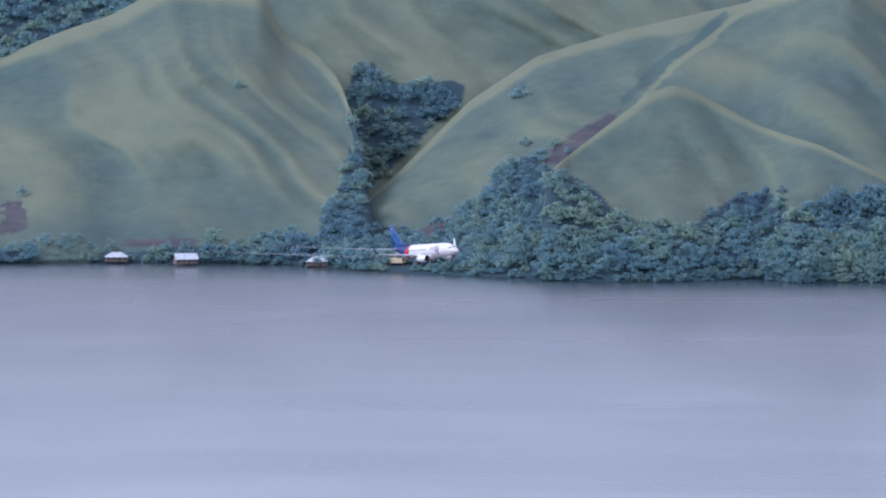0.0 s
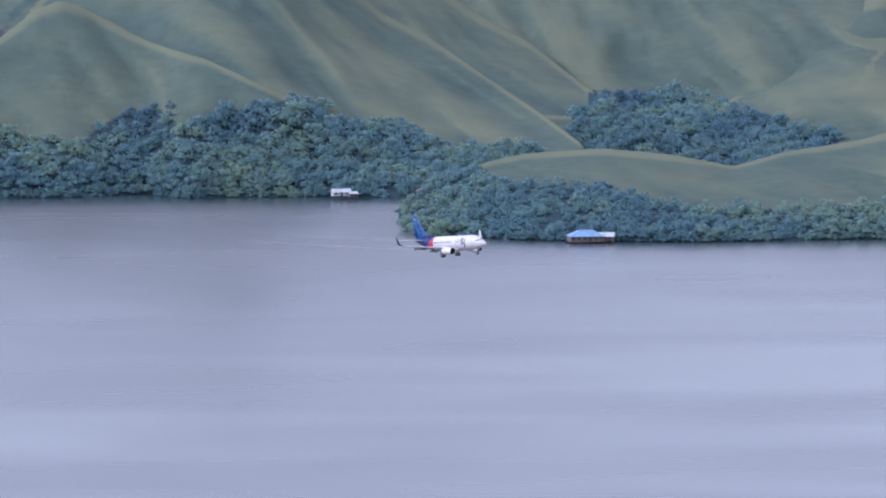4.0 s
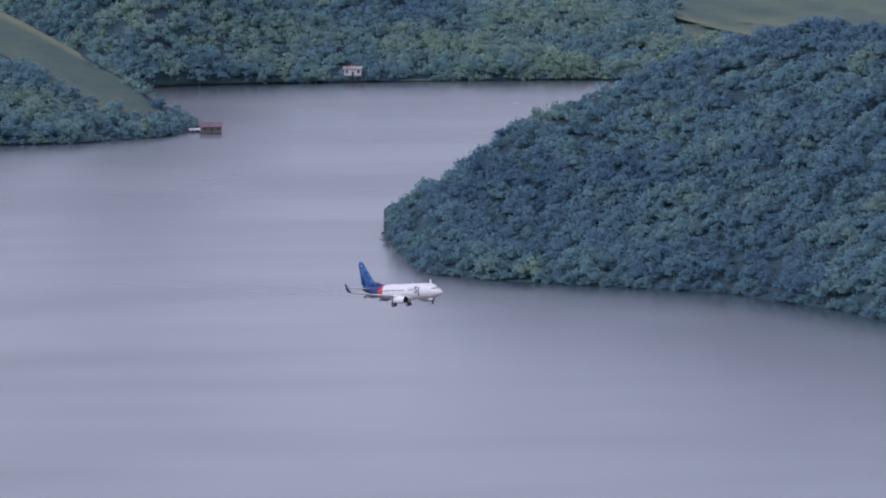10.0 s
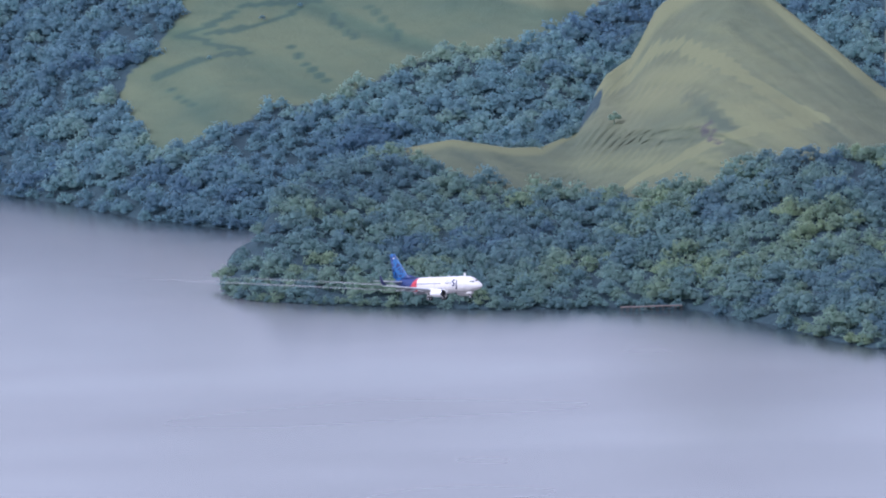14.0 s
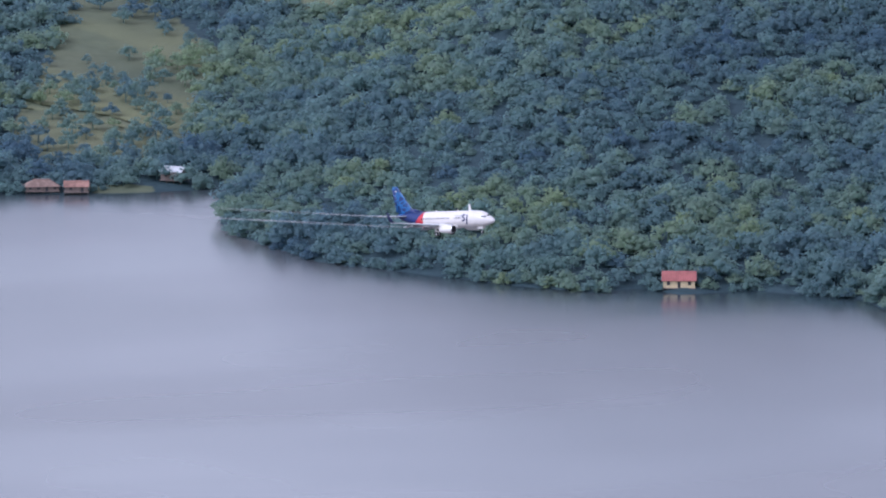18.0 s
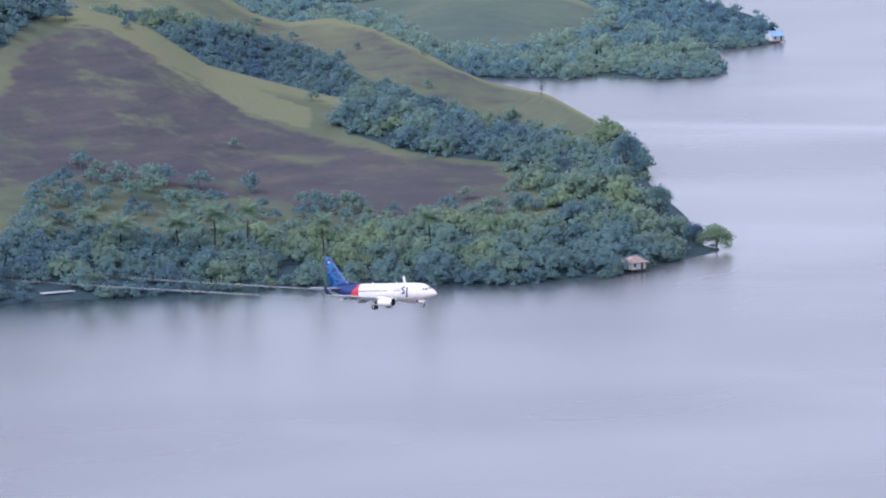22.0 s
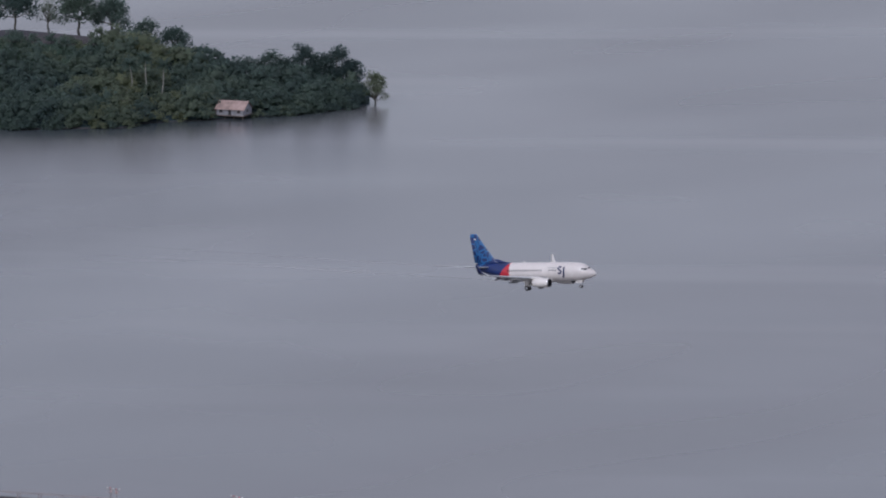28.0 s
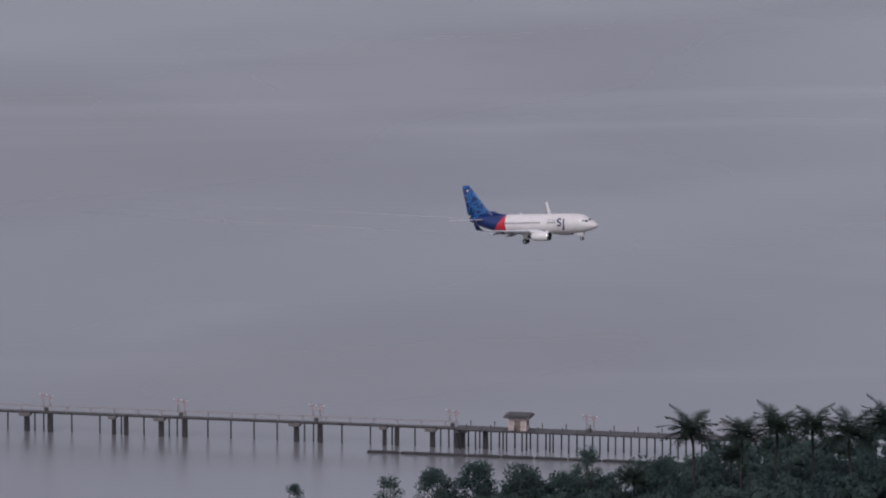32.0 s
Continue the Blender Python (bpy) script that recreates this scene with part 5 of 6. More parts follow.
def leaf_mass(name, rs, centres, sizes, clumps, leaves, tint, leaf):
    """Leaf clumps and loose leaves round the limb ends, as one crown mesh."""
    V, T, base = [], [], 0
    quad, qt = np.array([(-1, -0.55, 0), (1, -0.45, 0.2), (0.9, 0.55, 0), (-0.9, 0.45, -0.2)]), np.array([(0, 1, 2), (0, 2, 3)])
    for count, kit, tris, lo, hi, out in ((clumps, OCTA_V, OCTA_F, 0.14, 0.28, 0.45), (leaves * 2, quad, qt, 0.06, 0.14, 1.12)):
        who = rs.randint(0, len(centres), count)
        d = rs.normal(size=(count, 3))
        d /= np.linalg.norm(d, axis=1, keepdims=True)
        p = np.array(centres)[who] + d * (np.array(sizes)[who] * rs.uniform(0.45, 1.05, count) * out)[:, None] * (1, 1, 0.8)
        sc = rs.uniform(0.6, 1.3, (count, 1, 3)) * (rs.uniform(lo, hi, count) * np.array(sizes)[who])[:, None, None]
        v = np.einsum("kij,knj->kni", turned(rs, count), kit[None] * sc) + p[:, None]
        V.append(v.reshape(-1, 3))
        T.append((tris[None] + (base + np.arange(count) * len(kit))[:, None, None]).reshape(-1, 3))
        base += count * len(kit)
    me = mesh_of(name, np.concatenate(V).tolist(), np.concatenate(T).tolist(), [leaf])
    me.attributes.new("tint", "FLOAT", "POINT").data.foreach_set("value", np.full(base, tint))
    return new(name, me)


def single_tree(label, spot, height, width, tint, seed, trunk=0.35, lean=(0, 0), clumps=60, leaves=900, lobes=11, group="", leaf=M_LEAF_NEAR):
    rs = np.random.RandomState(seed)
    tree = new("tree")
    tree.matrix_basis = Matrix.Translation(spot)
    top = Vector((lean[0] * 0.4, lean[1] * 0.4, height * trunk))
    r = 0.022 * height + 0.05
    t = part("trunk", tube(bmesh.new(), limb_path(rs, (0, 0, -0.6), top, 5, 0.03), [r * 1.5, r * 1.1, r, r * 0.9, r * 0.8], 8), M_BARK, tree, "grey-brown trunk")
    centres, sizes = [], []
    for k in range(lobes):
        a = k * 2.4 + rs.uniform(-0.4, 0.4)
        out = width * 0.36 * math.sqrt((k + 0.5) / lobes)
        end = Vector((lean[0] + math.cos(a) * out, lean[1] + math.sin(a) * out, height * (0.88 - (0.36 + max(0, 0.4 - trunk) * 1.1) * (k / lobes) ** 1.4 + rs.uniform(-0.06, 0.06)) - 0.1 * height))
        part("limb", tube(bmesh.new(), limb_path(rs, top, end), [r * 0.6, r * 0.45, r * 0.3, r * 0.12], 6), M_BARK, t)
        centres.append(tuple(end))
        sizes.append(width * rs.uniform(0.15, 0.24))
    leaf_mass("crown", rs, centres, sizes, clumps, leaves, tint, leaf).parent = tree
    return tagged(tree, label, "tree", group)


def frond_mesh(length, seed, leaf, tint=(0.2, 0.9)):
    """An arching palm frond with two rows of leaflets."""
    rs = np.random.RandomState(seed)
    V, F = [], []
    mid = [Vector((length * u, 0, length * (0.6 * u - 0.7 * u * u))) for u in np.linspace(0, 1, 22)]
    for i, (a, b) in enumerate(zip(mid, mid[1:])):
        k = len(V)
        V += [a + Vector((0, 0.05, 0)), a - Vector((0, 0.05, 0)), b - Vector((0, 0.04, 0)), b + Vector((0, 0.04, 0))]
        F.append((k, k + 1, k + 2, k + 3))
        if i == 0:
            continue
        w = length * 0.27 * math.sin(math.pi * min(1, (i + 2) / 23)) * rs.uniform(0.85, 1.15)
        for s in (1, -1):
            k = len(V)
            tip = a + Vector((length * 0.14, s * w, -w * rs.uniform(0.1, 0.6)))
            V += [a, a.lerp(b, 0.9), tip + Vector((0.1, 0, 0)), tip]
            F.append((k, k + 1, k + 2, k + 3))
    me = mesh_of("frond", [tuple(v) for v in V], F, [leaf])
    me.attributes.new("tint", "FLOAT", "POINT").data.foreach_set("value", np.full(len(V), rs.uniform(*tint)))
    return me


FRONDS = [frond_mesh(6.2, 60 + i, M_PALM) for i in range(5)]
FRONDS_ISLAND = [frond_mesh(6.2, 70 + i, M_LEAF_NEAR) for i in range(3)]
FRONDS_SHORE = [frond_mesh(6.2, 80 + i, M_LEAF_HALF_HAZED, (0.8, 1.0)) for i in range(3)]
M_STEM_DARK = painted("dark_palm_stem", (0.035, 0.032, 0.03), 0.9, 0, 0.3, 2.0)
M_STEM = painted("pale_palm_stem", (0.42, 0.41, 0.37), 0.9, 0, 0.3, 2.0)


def palm(label, spot, height, size, seed, group="palms on the near bank", fronds=FRONDS, stem=M_STEM_DARK):
    rs = np.random.RandomState(seed)
    tree = new("palm_tree")
    tree.matrix_basis = Matrix.Translation(spot)
    lean = rs.normal(0, 0.04 * height, 2)
    r = 0.3 * size
    part("trunk", tube(bmesh.new(), limb_path(rs, (0, 0, -0.6), (lean[0], lean[1], height), 6, 0.012), [r * 1.3, r, r * 0.9, r * 0.85, r * 0.85, r * 0.9], 9), stem, tree, "grey ringed palm trunk")
    for k in range(28):
        ob = new("frond", fronds[rs.randint(len(fronds))])
        ob.parent = tree
        s = size * rs.uniform(0.8, 1.1)
        ob.matrix_basis = Matrix.Translation((lean[0], lean[1], height)) @ pose(0, 0, 0, 0, 0, k * 137.5) @ pose(0, 0, 0, rs.uniform(-15, 15), 28 - 84 * (k / 27) ** 1.15 + rs.uniform(-6, 6)) @ Matrix.Scale(s, 4)
    return tagged(tree, label, "palm tree", group)


# ---- houses ----
M_WALL_CREAM = painted("cream_wall", (0.62, 0.5, 0.3), 0.85, 0, 0.25, 0.8)
M_WALL_WHITE = painted("whitewash", (0.62, 0.62, 0.6), 0.85, 0, 0.25, 0.8)
M_WALL_WOOD = painted("weathered_boards", (0.2, 0.16, 0.14), 0.9, 0, 0.4, 1.2)
M_WALL_GREY = painted("grey_boards", (0.3, 0.3, 0.33), 0.85, 0, 0.35, 0.9)
M_TIN = painted("bare_tin", (0.62, 0.64, 0.66), 0.45, 0.3, 0.3, 0.5)
M_TIN_BLUE = painted("blue_tin", (0.26, 0.42, 0.62), 0.45, 0.1, 0.25, 0.4)
M_TIN_RED = painted("red_tin", (0.34, 0.11, 0.1), 0.55, 0.05, 0.35, 0.5)
M_RUST = painted("rusty_tin", (0.34, 0.19, 0.15), 0.75, 0.1, 0.5, 0.4)
M_ROOF_DULL = painted("dull_purple_tin", (0.2, 0.14, 0.16), 0.7, 0.1, 0.4, 0.5)
M_RUST_PALE = painted("pale_rusty_tin", (0.42, 0.31, 0.28), 0.75, 0.1, 0.45, 0.4)
M_THATCH = painted("brown_thatch", (0.25, 0.17, 0.14), 0.95, 0, 0.4, 0.8)
M_HOLE = painted("dark_opening", (0.03, 0.03, 0.035), 0.6)


def corrugated(length, run, rise, waves, thick=0.05):
    """One corrugated roof slope from the eaves (y = -run, z = 0) up to the ridge."""
    bm, rows = bmesh.new(), []
    n = waves * 2
    for zz in (0, -thick):
        for y, z in ((-run, 0.0), (0.0, rise)):
            rows.append([bm.verts.new((-length / 2 + length * k / n, y, z + zz + 0.05 * (k % 2))) for k in range(n + 1)])
    for a, b in ((0, 1), (3, 2), (2, 0), (1, 3)):
        for k in range(n):
            bm.faces.new((rows[a][k], rows[a][k + 1], rows[b][k + 1], rows[b][k]))
    return bm


def house(label, spot, turn, length, width, wall, rise, m_wall, m_roof, floor=1.2, hip=False, name="house", openings=True, porch=False, eaves=0.5):
    """A lakeside house on posts; its long side faces -y before turning."""
    home = new(name)
    home.matrix_basis = Matrix.Translation(spot) @ pose(0, 0, 0, 0, 0, turn)
    l, w = length / 2, width / 2
    part("floor_deck", block(-l - 0.4, -w - 0.6, floor - 0.18, l + 0.4, w + 0.3, floor), M_WALL_WOOD, home, "plank deck")
    k = max(2, int(length / 2.4) + 1)
    for i in range(k):
        for y in (-w - 0.3, w):
            x = -l + length * i / (k - 1)
            part("post", tube(bmesh.new(), [(x, y, -1.5), (x, y, floor - 0.15)], [0.11, 0.1], 6), M_WALL_WOOD, home)
    for x0, y0, x1, y1 in ((-l, -w, l, -w + 0.12), (-l, w - 0.12, l, w), (-l, -w + 0.12, -l + 0.12, w - 0.12), (l - 0.12, -w + 0.12, l, w - 0.12)):
        part("wall", block(x0, y0, floor, x1, y1, floor + wall), m_wall, home)
    if not hip:
        for x in (-l, l - 0.12):
            body = bmesh.new()
            vs = [body.verts.new(p) for p in ((x, -w, floor + wall), (x + 0.12, -w, floor + wall), (x + 0.12, w, floor + wall), (x, w, floor + wall), (x, 0, floor + wall + rise * 0.92), (x + 0.12, 0, floor + wall + rise * 0.92))]
            for f in ((0, 3, 4), (1, 5, 2), (0, 4, 5, 1), (3, 2, 5, 4)):
                body.faces.new([vs[i] for i in f])
            part("gable", body, m_wall, home)
    if openings:
        n = max(2, int(length / 2.6))
        for i in range(n):
            x = -l + length * (i + 0.5) / n
            if i == n // 2:
                part("door", block(x - 0.45, -w - 0.04, floor, x + 0.45, -w + 0.02, floor + min(2.0, wall - 0.1)), M_HOLE, home, "dark doorway")
            else:
                win = part("window", block(x - 0.5, -w - 0.03, floor + wall * 0.38, x + 0.5, -w + 0.02, floor + wall * 0.8), M_HOLE, home)
                part("sill", block(x - 0.6, -w - 0.1, floor + wall * 0.34, x + 0.6, -w, floor + wall * 0.38), M_WALL_WOOD, win)
        win = part("window", block(l - 0.02, -0.5, floor + wall * 0.38, l + 0.03, 0.5, floor + wall * 0.8), M_HOLE, home)
    top = floor + wall
    if hip:
        bm = bmesh.new()
        e = [bm.verts.new(p) for p in ((-l - eaves, -w - eaves, top - 0.1), (l + eaves, -w - eaves, top - 0.1), (l + eaves, w + eaves, top - 0.1), (-l - eaves, w + eaves, top - 0.1))]
        g = [bm.verts.new(p) for p in ((-l * 0.45, -w * 0.2, top + rise), (l * 0.45, -w * 0.2, top + rise), (l * 0.45, w * 0.2, top + rise), (-l * 0.45, w * 0.2, top + rise))]
        for i in range(4):
            bm.faces.new((e[i], e[(i + 1) % 4], g[(i + 1) % 4], g[i]))
        bm.faces.new(g)
        bm.faces.new(e[::-1])
        part("roof", bm, m_roof, home)
        part("ridge_cap", block(-l * 0.5, -w * 0.24, top + rise - 0.03, l * 0.5, w * 0.24, top + rise + 0.12), m_roof, home)
    else:
        for s in (1, -1):
            ob = part("roof_slope", corrugated(length + 2 * eaves, w + eaves, rise * (w + eaves) / w, max(6, int(length * 1.6))), m_roof, home)
            ob.matrix_basis = pose(0, 0, top - rise * eaves / w + 0.04, 0, 0, 0 if s > 0 else 180)
    if porch:
        part("porch_roof", block(-l, -w - 2.0, top - 0.5, l, -w - 0.05, top - 0.42), m_roof, home)
        for x in (-l + 0.1, 0, l - 0.1):
            part("porch_post", tube(bmesh.new(), [(x, -w - 1.9, floor - 1.5), (x, -w - 1.9, top - 0.5)], [0.07, 0.07], 6), M_WALL_WOOD, home)
    return tagged(home, label, "house")


house("low house with a pale hipped tin roof on posts", place(-2.212, 4366), 5, 11, 7, 2.2, 2.2, M_WALL_WOOD, M_TIN, 1.0, True)
house("house with a pale gabled tin roof on posts", place(-1.745, 4350), 12, 11, 8, 2.4, 2.6, M_WALL_WOOD, M_TIN, 1.0, False)
house("low house with a pale hipped tin roof on posts", place(-0.848, 4336), -4, 11, 7, 2.2, 2.2, M_WALL_WOOD, M_TIN, 0.8, True)
house("cream gabled house with a bright tin roof at the woods' edge", place(-0.288, 4318, 2.5), 60, 9, 7, 3.2, 2.0, M_WALL_CREAM, M_TIN, 1.2)
house("long white tin-roofed shed at the foot of the woods", place(3.45, 4225, 1.0), 8, 9, 5, 2.0, 1.4, M_WALL_WHITE, M_TIN, 1.0)
house("small tin-roofed lean-to at the foot of the woods", place(3.53, 4222, 1.0), 10, 4, 4, 1.6, 0.9, M_WALL_WOOD, M_TIN, 0.8)
house("tiny hut with a red roof by the lake", place(3.997, 4228, 1.0), 0, 3.4, 3, 2.2, 1.2, M_WALL_WHITE, M_TIN_RED, 0.8)
house("wide house with a bright blue tin roof on posts", place(5.11, 3972), 6, 16, 9, 2.4, 2.6, M_WALL_WOOD, M_TIN_BLUE, 0.9, True)
house("annexe with a pale patched tin roof on posts in the lake", place(5.25, 3974), -8, 7, 6, 2.2, 1.6, M_WALL_WOOD, M_TIN, 0.9)
house("very small hut with a pale roof on the shore", place(5.913, 3982), 0, 2.4, 2.2, 1.7, 0.7, M_WALL_WOOD, M_TIN, 0.6)
house("house with a rusty red roof on posts", place(10.103, 4096), -6, 10, 7, 2.6, 2.0, M_WALL_WOOD, M_ROOF_DULL, 0.8)
house("small jetty hut beside the peninsula's tip", place(9.99, 4100), 0, 4.5, 3, 0.8, 0.5, M_WALL_WHITE, M_TIN, 0.6)
house("house with a red and white striped porch across the bay", place(11.064, 4412, 2.0), -11, 9, 5, 3.6, 1.0, M_WALL_WHITE, M_RUST_PALE, 2.0)
house("large brown thatched house on the shore", place(20.32, 2806), -14, 11, 7, 1.6, 2.0, M_WALL_WOOD, M_THATCH, 0.8, True)
house("house with a patchy rust-red tin roof on the shore", place(20.557, 2802), -20, 7.6, 5, 2.0, 1.6, M_WALL_WOOD, M_RUST, 0.8)
house("open shed with a pale tin roof above the shore", place(21.226, 2822, 1.5), -48, 7.5, 6, 3.0, 1.4, M_WALL_WOOD, M_TIN, 0.8)
house("cream house with a red tin roof on posts in the lake", place(24.661, 2556), -25, 9.6, 6, 2.5, 2.3, M_WALL_CREAM, M_TIN_RED, 1.1)
house("white house with a red tin roof on the stony shore", place(26.479, 2505), -40, 8.2, 6, 2.6, 2.1, M_WALL_WHITE, M_TIN_RED, 0.7)
house("small white pavilion with a stepped pinkish roof by the lake", place(31.52, 2566), 8, 5.6, 4.6, 2.2, 1.5, M_WALL_WHITE, M_RUST_PALE, 0.9, True, eaves=0.9)
house("house with a bright blue tin roof on a far cape", place(32.47, 3238), 4, 5.5, 5, 2.0, 1.6, M_WALL_WHITE, M_TIN_BLUE, 0.9)
house("hut with a rusty tin roof on posts beside the island", place(39.2, 2456), -62, 8.4, 6.5, 1.9, 2.0, M_WALL_GREY, M_RUST_PALE, 1.1, porch=False)
house("brown lean-to beside the island hut", place(39.06, 2459), -30, 4.2, 3.5, 2.0, 0.8, M_WALL_WOOD, M_RUST, 1.0)


def jetty(label, spot, turn, length, m_top):
    j = new("jetty")
    j.matrix_basis = Matrix.Translation(spot) @ pose(0, 0, 0, 0, 0, turn)
    part("roof" if m_top is M_TIN else "deck", block(-length / 2, -1.1, 1.5, length / 2, 1.1, 1.75), m_top, j)
    n = int(length / 2.2) + 1
    for i in range(n):
        for y in (-0.9, 0.9):
            x = -length / 2 + 0.2 + (length - 0.4) * i / (n - 1)
            part("post", tube(bmesh.new(), [(x, y, -1.5), (x, y, 1.55)], [0.08, 0.08], 6), M_WALL_WOOD, j)
    return tagged(j, label, "jetty")


jetty("long low jetty with a white roof along the shore", place(27.593, 2508), 2, 11, M_TIN)
jetty("low plank jetty along the wooded shore", place(18.32, 2908), 0, 22, M_WALL_WOOD)

# ---- the approach-light pier ----
M_CONCRETE = painted("pier_concrete", (0.085, 0.08, 0.08), 0.9, 0, 0.4, 0.7)
M_CAP = painted("pile_cap_concrete", (0.17, 0.155, 0.15), 0.9, 0, 0.4, 0.7)
M_PILE = painted("wet_pile", (0.04, 0.037, 0.038), 0.8, 0, 0.4, 0.5)
M_MARK = painted("faded_red_mark", (0.5, 0.33, 0.32), 0.7, 0, 0.3, 1.0)
M_KIOSK = painted("stained_plaster", (0.56, 0.46, 0.43), 0.9, 0, 0.4, 1.5)
M_STUMP = painted("rail_stump", (0.09, 0.085, 0.085), 0.8, 0, 0.3, 1.0)
M_RAIL = painted("faded_rail", (0.3, 0.25, 0.245), 0.7, 0, 0.3, 1.0)
PIER = Matrix.Translation((1230.9, 1233.8, 0)) @ pose(0, 0, 0, 0, 0, 90 - 150.48)   # x runs along the deck towards the shore
DECK = 4.3


def at_pier(ob):
    ob.matrix_basis = PIER
    return ob


def pier():
    p = at_pier(new("pier"))
    x0, x1 = -330.0, 205.0
    n = 107
    step = (x1 - x0) / n
    plank = mesh_of("deck_slab", *slab(step - 0.03, 1.5, 0.2), [M_CONCRETE])
    beam = mesh_of("deck_beam", *slab(step - 0.02, 0.22, 0.2), [M_PILE])
    post = mesh_of("rail_post", *slab(0.12, 0.12, 1.1), [M_RAIL])
    stump = mesh_of("rail_stump", *slab(0.2, 0.2, 1.1), [M_STUMP])
    rail = mesh_of("handrail", *slab(step - 0.02, 0.09, 0.09), [M_RAIL])
    for i in range(n):
        x = x0 + (i + 0.5) * step
        wide = x > 130
        piece(p, "deck_slab", plank, (x, 0, DECK - 0.16), (1, 3.0 if wide else 1, 1))
        for y in (-0.55, 0.55):
            piece(p, "deck_beam", beam, (x, y * (3 if wide else 1), DECK - 0.36))
        for y in (-0.7, 0.7):
            piece(p, "rail_post", stump if wide else post, (x, y * (3.1 if wide else 1), DECK + 0.55))
            if not wide:
                piece(p, "handrail", rail, (x, y, DECK + 1.08))
    pile = bmesh.new()
    tube(pile, [(0, 0, -3), (0, 0, DECK - 0.4)], [0.17, 0.16], 8)
    pile_me = bpy.data.meshes.new("support_post")
    pile.to_mesh(pile_me)
    pile_me.materials.append(M_PILE)
    stout = mesh_of("column", *slab(0.95, 1.1, DECK + 2.2), [M_PILE])
    cap = mesh_of("column_cap", *slab(2.3, 2.4, 0.65), [M_CAP])
    for m in range(-13, 6):
        s = 38.8 + 28.7 * m
        if s + 6 > x1 or s > 130:
            break
        for d in (0.0, 5.0):
            piece(p, "column", stout, (s + d, 0, DECK / 2 - 1.55))
        piece(p, "column_cap", cap, (s - 0.3, 0, DECK - 0.7))
        extra = (1.7, 3.4, 9.9, 14.8, 19.7, 24.6) if m % 2 else (1.7, 3.6, 9.6, 15.6, 20.2, 25.0)
        for d in extra:
            piece(p, "support_post", pile_me, (s + d, 0, 0))
        if m % 2 == 0:
            piece(p, "column", stout, (s + 18.6, 0, DECK / 2 - 1.55), (0.7, 1, 1))
            piece(p, "column", stout, (s + 21.2, 0, DECK / 2 - 1.55), (0.8, 1, 1))
            piece(p, "column_cap", cap, (s + 18.4, 0, DECK - 0.68), (0.7, 1, 0.9))
    for k in range(23):
        for y in (-1.7, 1.7):
            piece(p, "support_post", pile_me, (131 + k * 3.25 + (y > 0) * 1.1, y, 0))
    piece(p, "column", stout, (131.2, 0, DECK / 2 - 1.55))
    piece(p, "column_cap", cap, (131.0, 0, DECK - 0.7))
    piece(p, "column", stout, (136.0, 0, DECK / 2 - 1.55))
    return tagged(p, "long concrete approach-light pier on piles over the lake", "pier")


def slab(x, y, z):
    """Vertices and faces of a slab with chamfered top edges."""
    c = min(x, y, z) * 0.12
    a, b, h = x / 2, y / 2, z / 2
    v = [(-a, -b, -h), (a, -b, -h), (a, b, -h), (-a, b, -h), (-a, -b, h - c), (a, -b, h - c), (a, b, h - c), (-a, b, h - c), (c - a, c - b, h), (a - c, c - b, h), (a - c, b - c, h), (c - a, b - c, h)]
    f = [(3, 2, 1, 0), (8, 9, 10, 11)] + [(i, (i + 1) % 4, (i + 1) % 4 + 4, i + 4) for i in range(4)] + [(i + 4, (i + 1) % 4 + 4, (i + 1) % 4 + 8, i + 8) for i in range(4)]
    return v, f


def piece(parent, name, me, at, scale=(1, 1, 1)):
    ob = new(name, me)
    ob.parent, ob.location, ob.scale = parent, at, scale
    return ob


pier()


def light_mast():
    """An approach-light bar: two masts, a cross frame and a row of lamps."""
    t = new("approach_light")
    for y in (-0.9, 0.9):
        part("mast", tube(bmesh.new(), [(0, y, 0), (0, y, 3.6)], [0.06, 0.05], 6), M_RAIL, t)
    part("crossbar", block(-0.05, -1.9, 3.0, 0.05, 1.9, 3.14), M_RAIL, t)
    part("crossbar", block(-0.05, -1.9, 2.3, 0.05, 1.9, 2.4), M_RAIL, t)
    for k in range(5):
        y = -1.8 + 0.9 * k
        part("lamp", tube(bmesh.new(), [(-0.1, y, 3.35), (0.12, y, 3.37)], [0.07, 0.12], 8), M_RED if k % 2 else M_WHITE, t)
    for y in (-0.9, 0.9):
        part("brace", tube(bmesh.new(), [(0.9, y, 0.0), (0, y, 2.2)], [0.05, 0.04], 6), M_RAIL, t)
    part("cross_brace", tube(bmesh.new(), [(0, -0.9, 0.3), (0, 0.9, 2.25)], [0.04, 0.04], 6), M_RAIL, t)
    part("junction_box", block(-0.25, -0.35, 0.0, 0.2, 0.35, 0.8), M_STUMP, t, "dark junction box")
    part("marker_board", block(-0.04, -1.3, 2.45, 0.04, -0.7, 2.85), M_MARK, t, "small red and white marker board")
    part("marker_board", block(-0.04, 0.5, 2.45, 0.04, 1.0, 2.85), M_MARK, t)
    return tagged(t, "thin frame of red and white approach lights on the pier", "approach light", "approach lights along the pier")


mast = light_mast()
mast.matrix_basis = PIER @ pose(38.8 + 4.2, 0, DECK, 0, 0, 62)
for m in [*range(-12, 0), 1, 2, 3, 4, 5]:
    copy_thing(mast, PIER @ pose(38.8 + 28.7 * m + 4.2, 0, DECK, 0, 0, 60 + (m * 37) % 11))


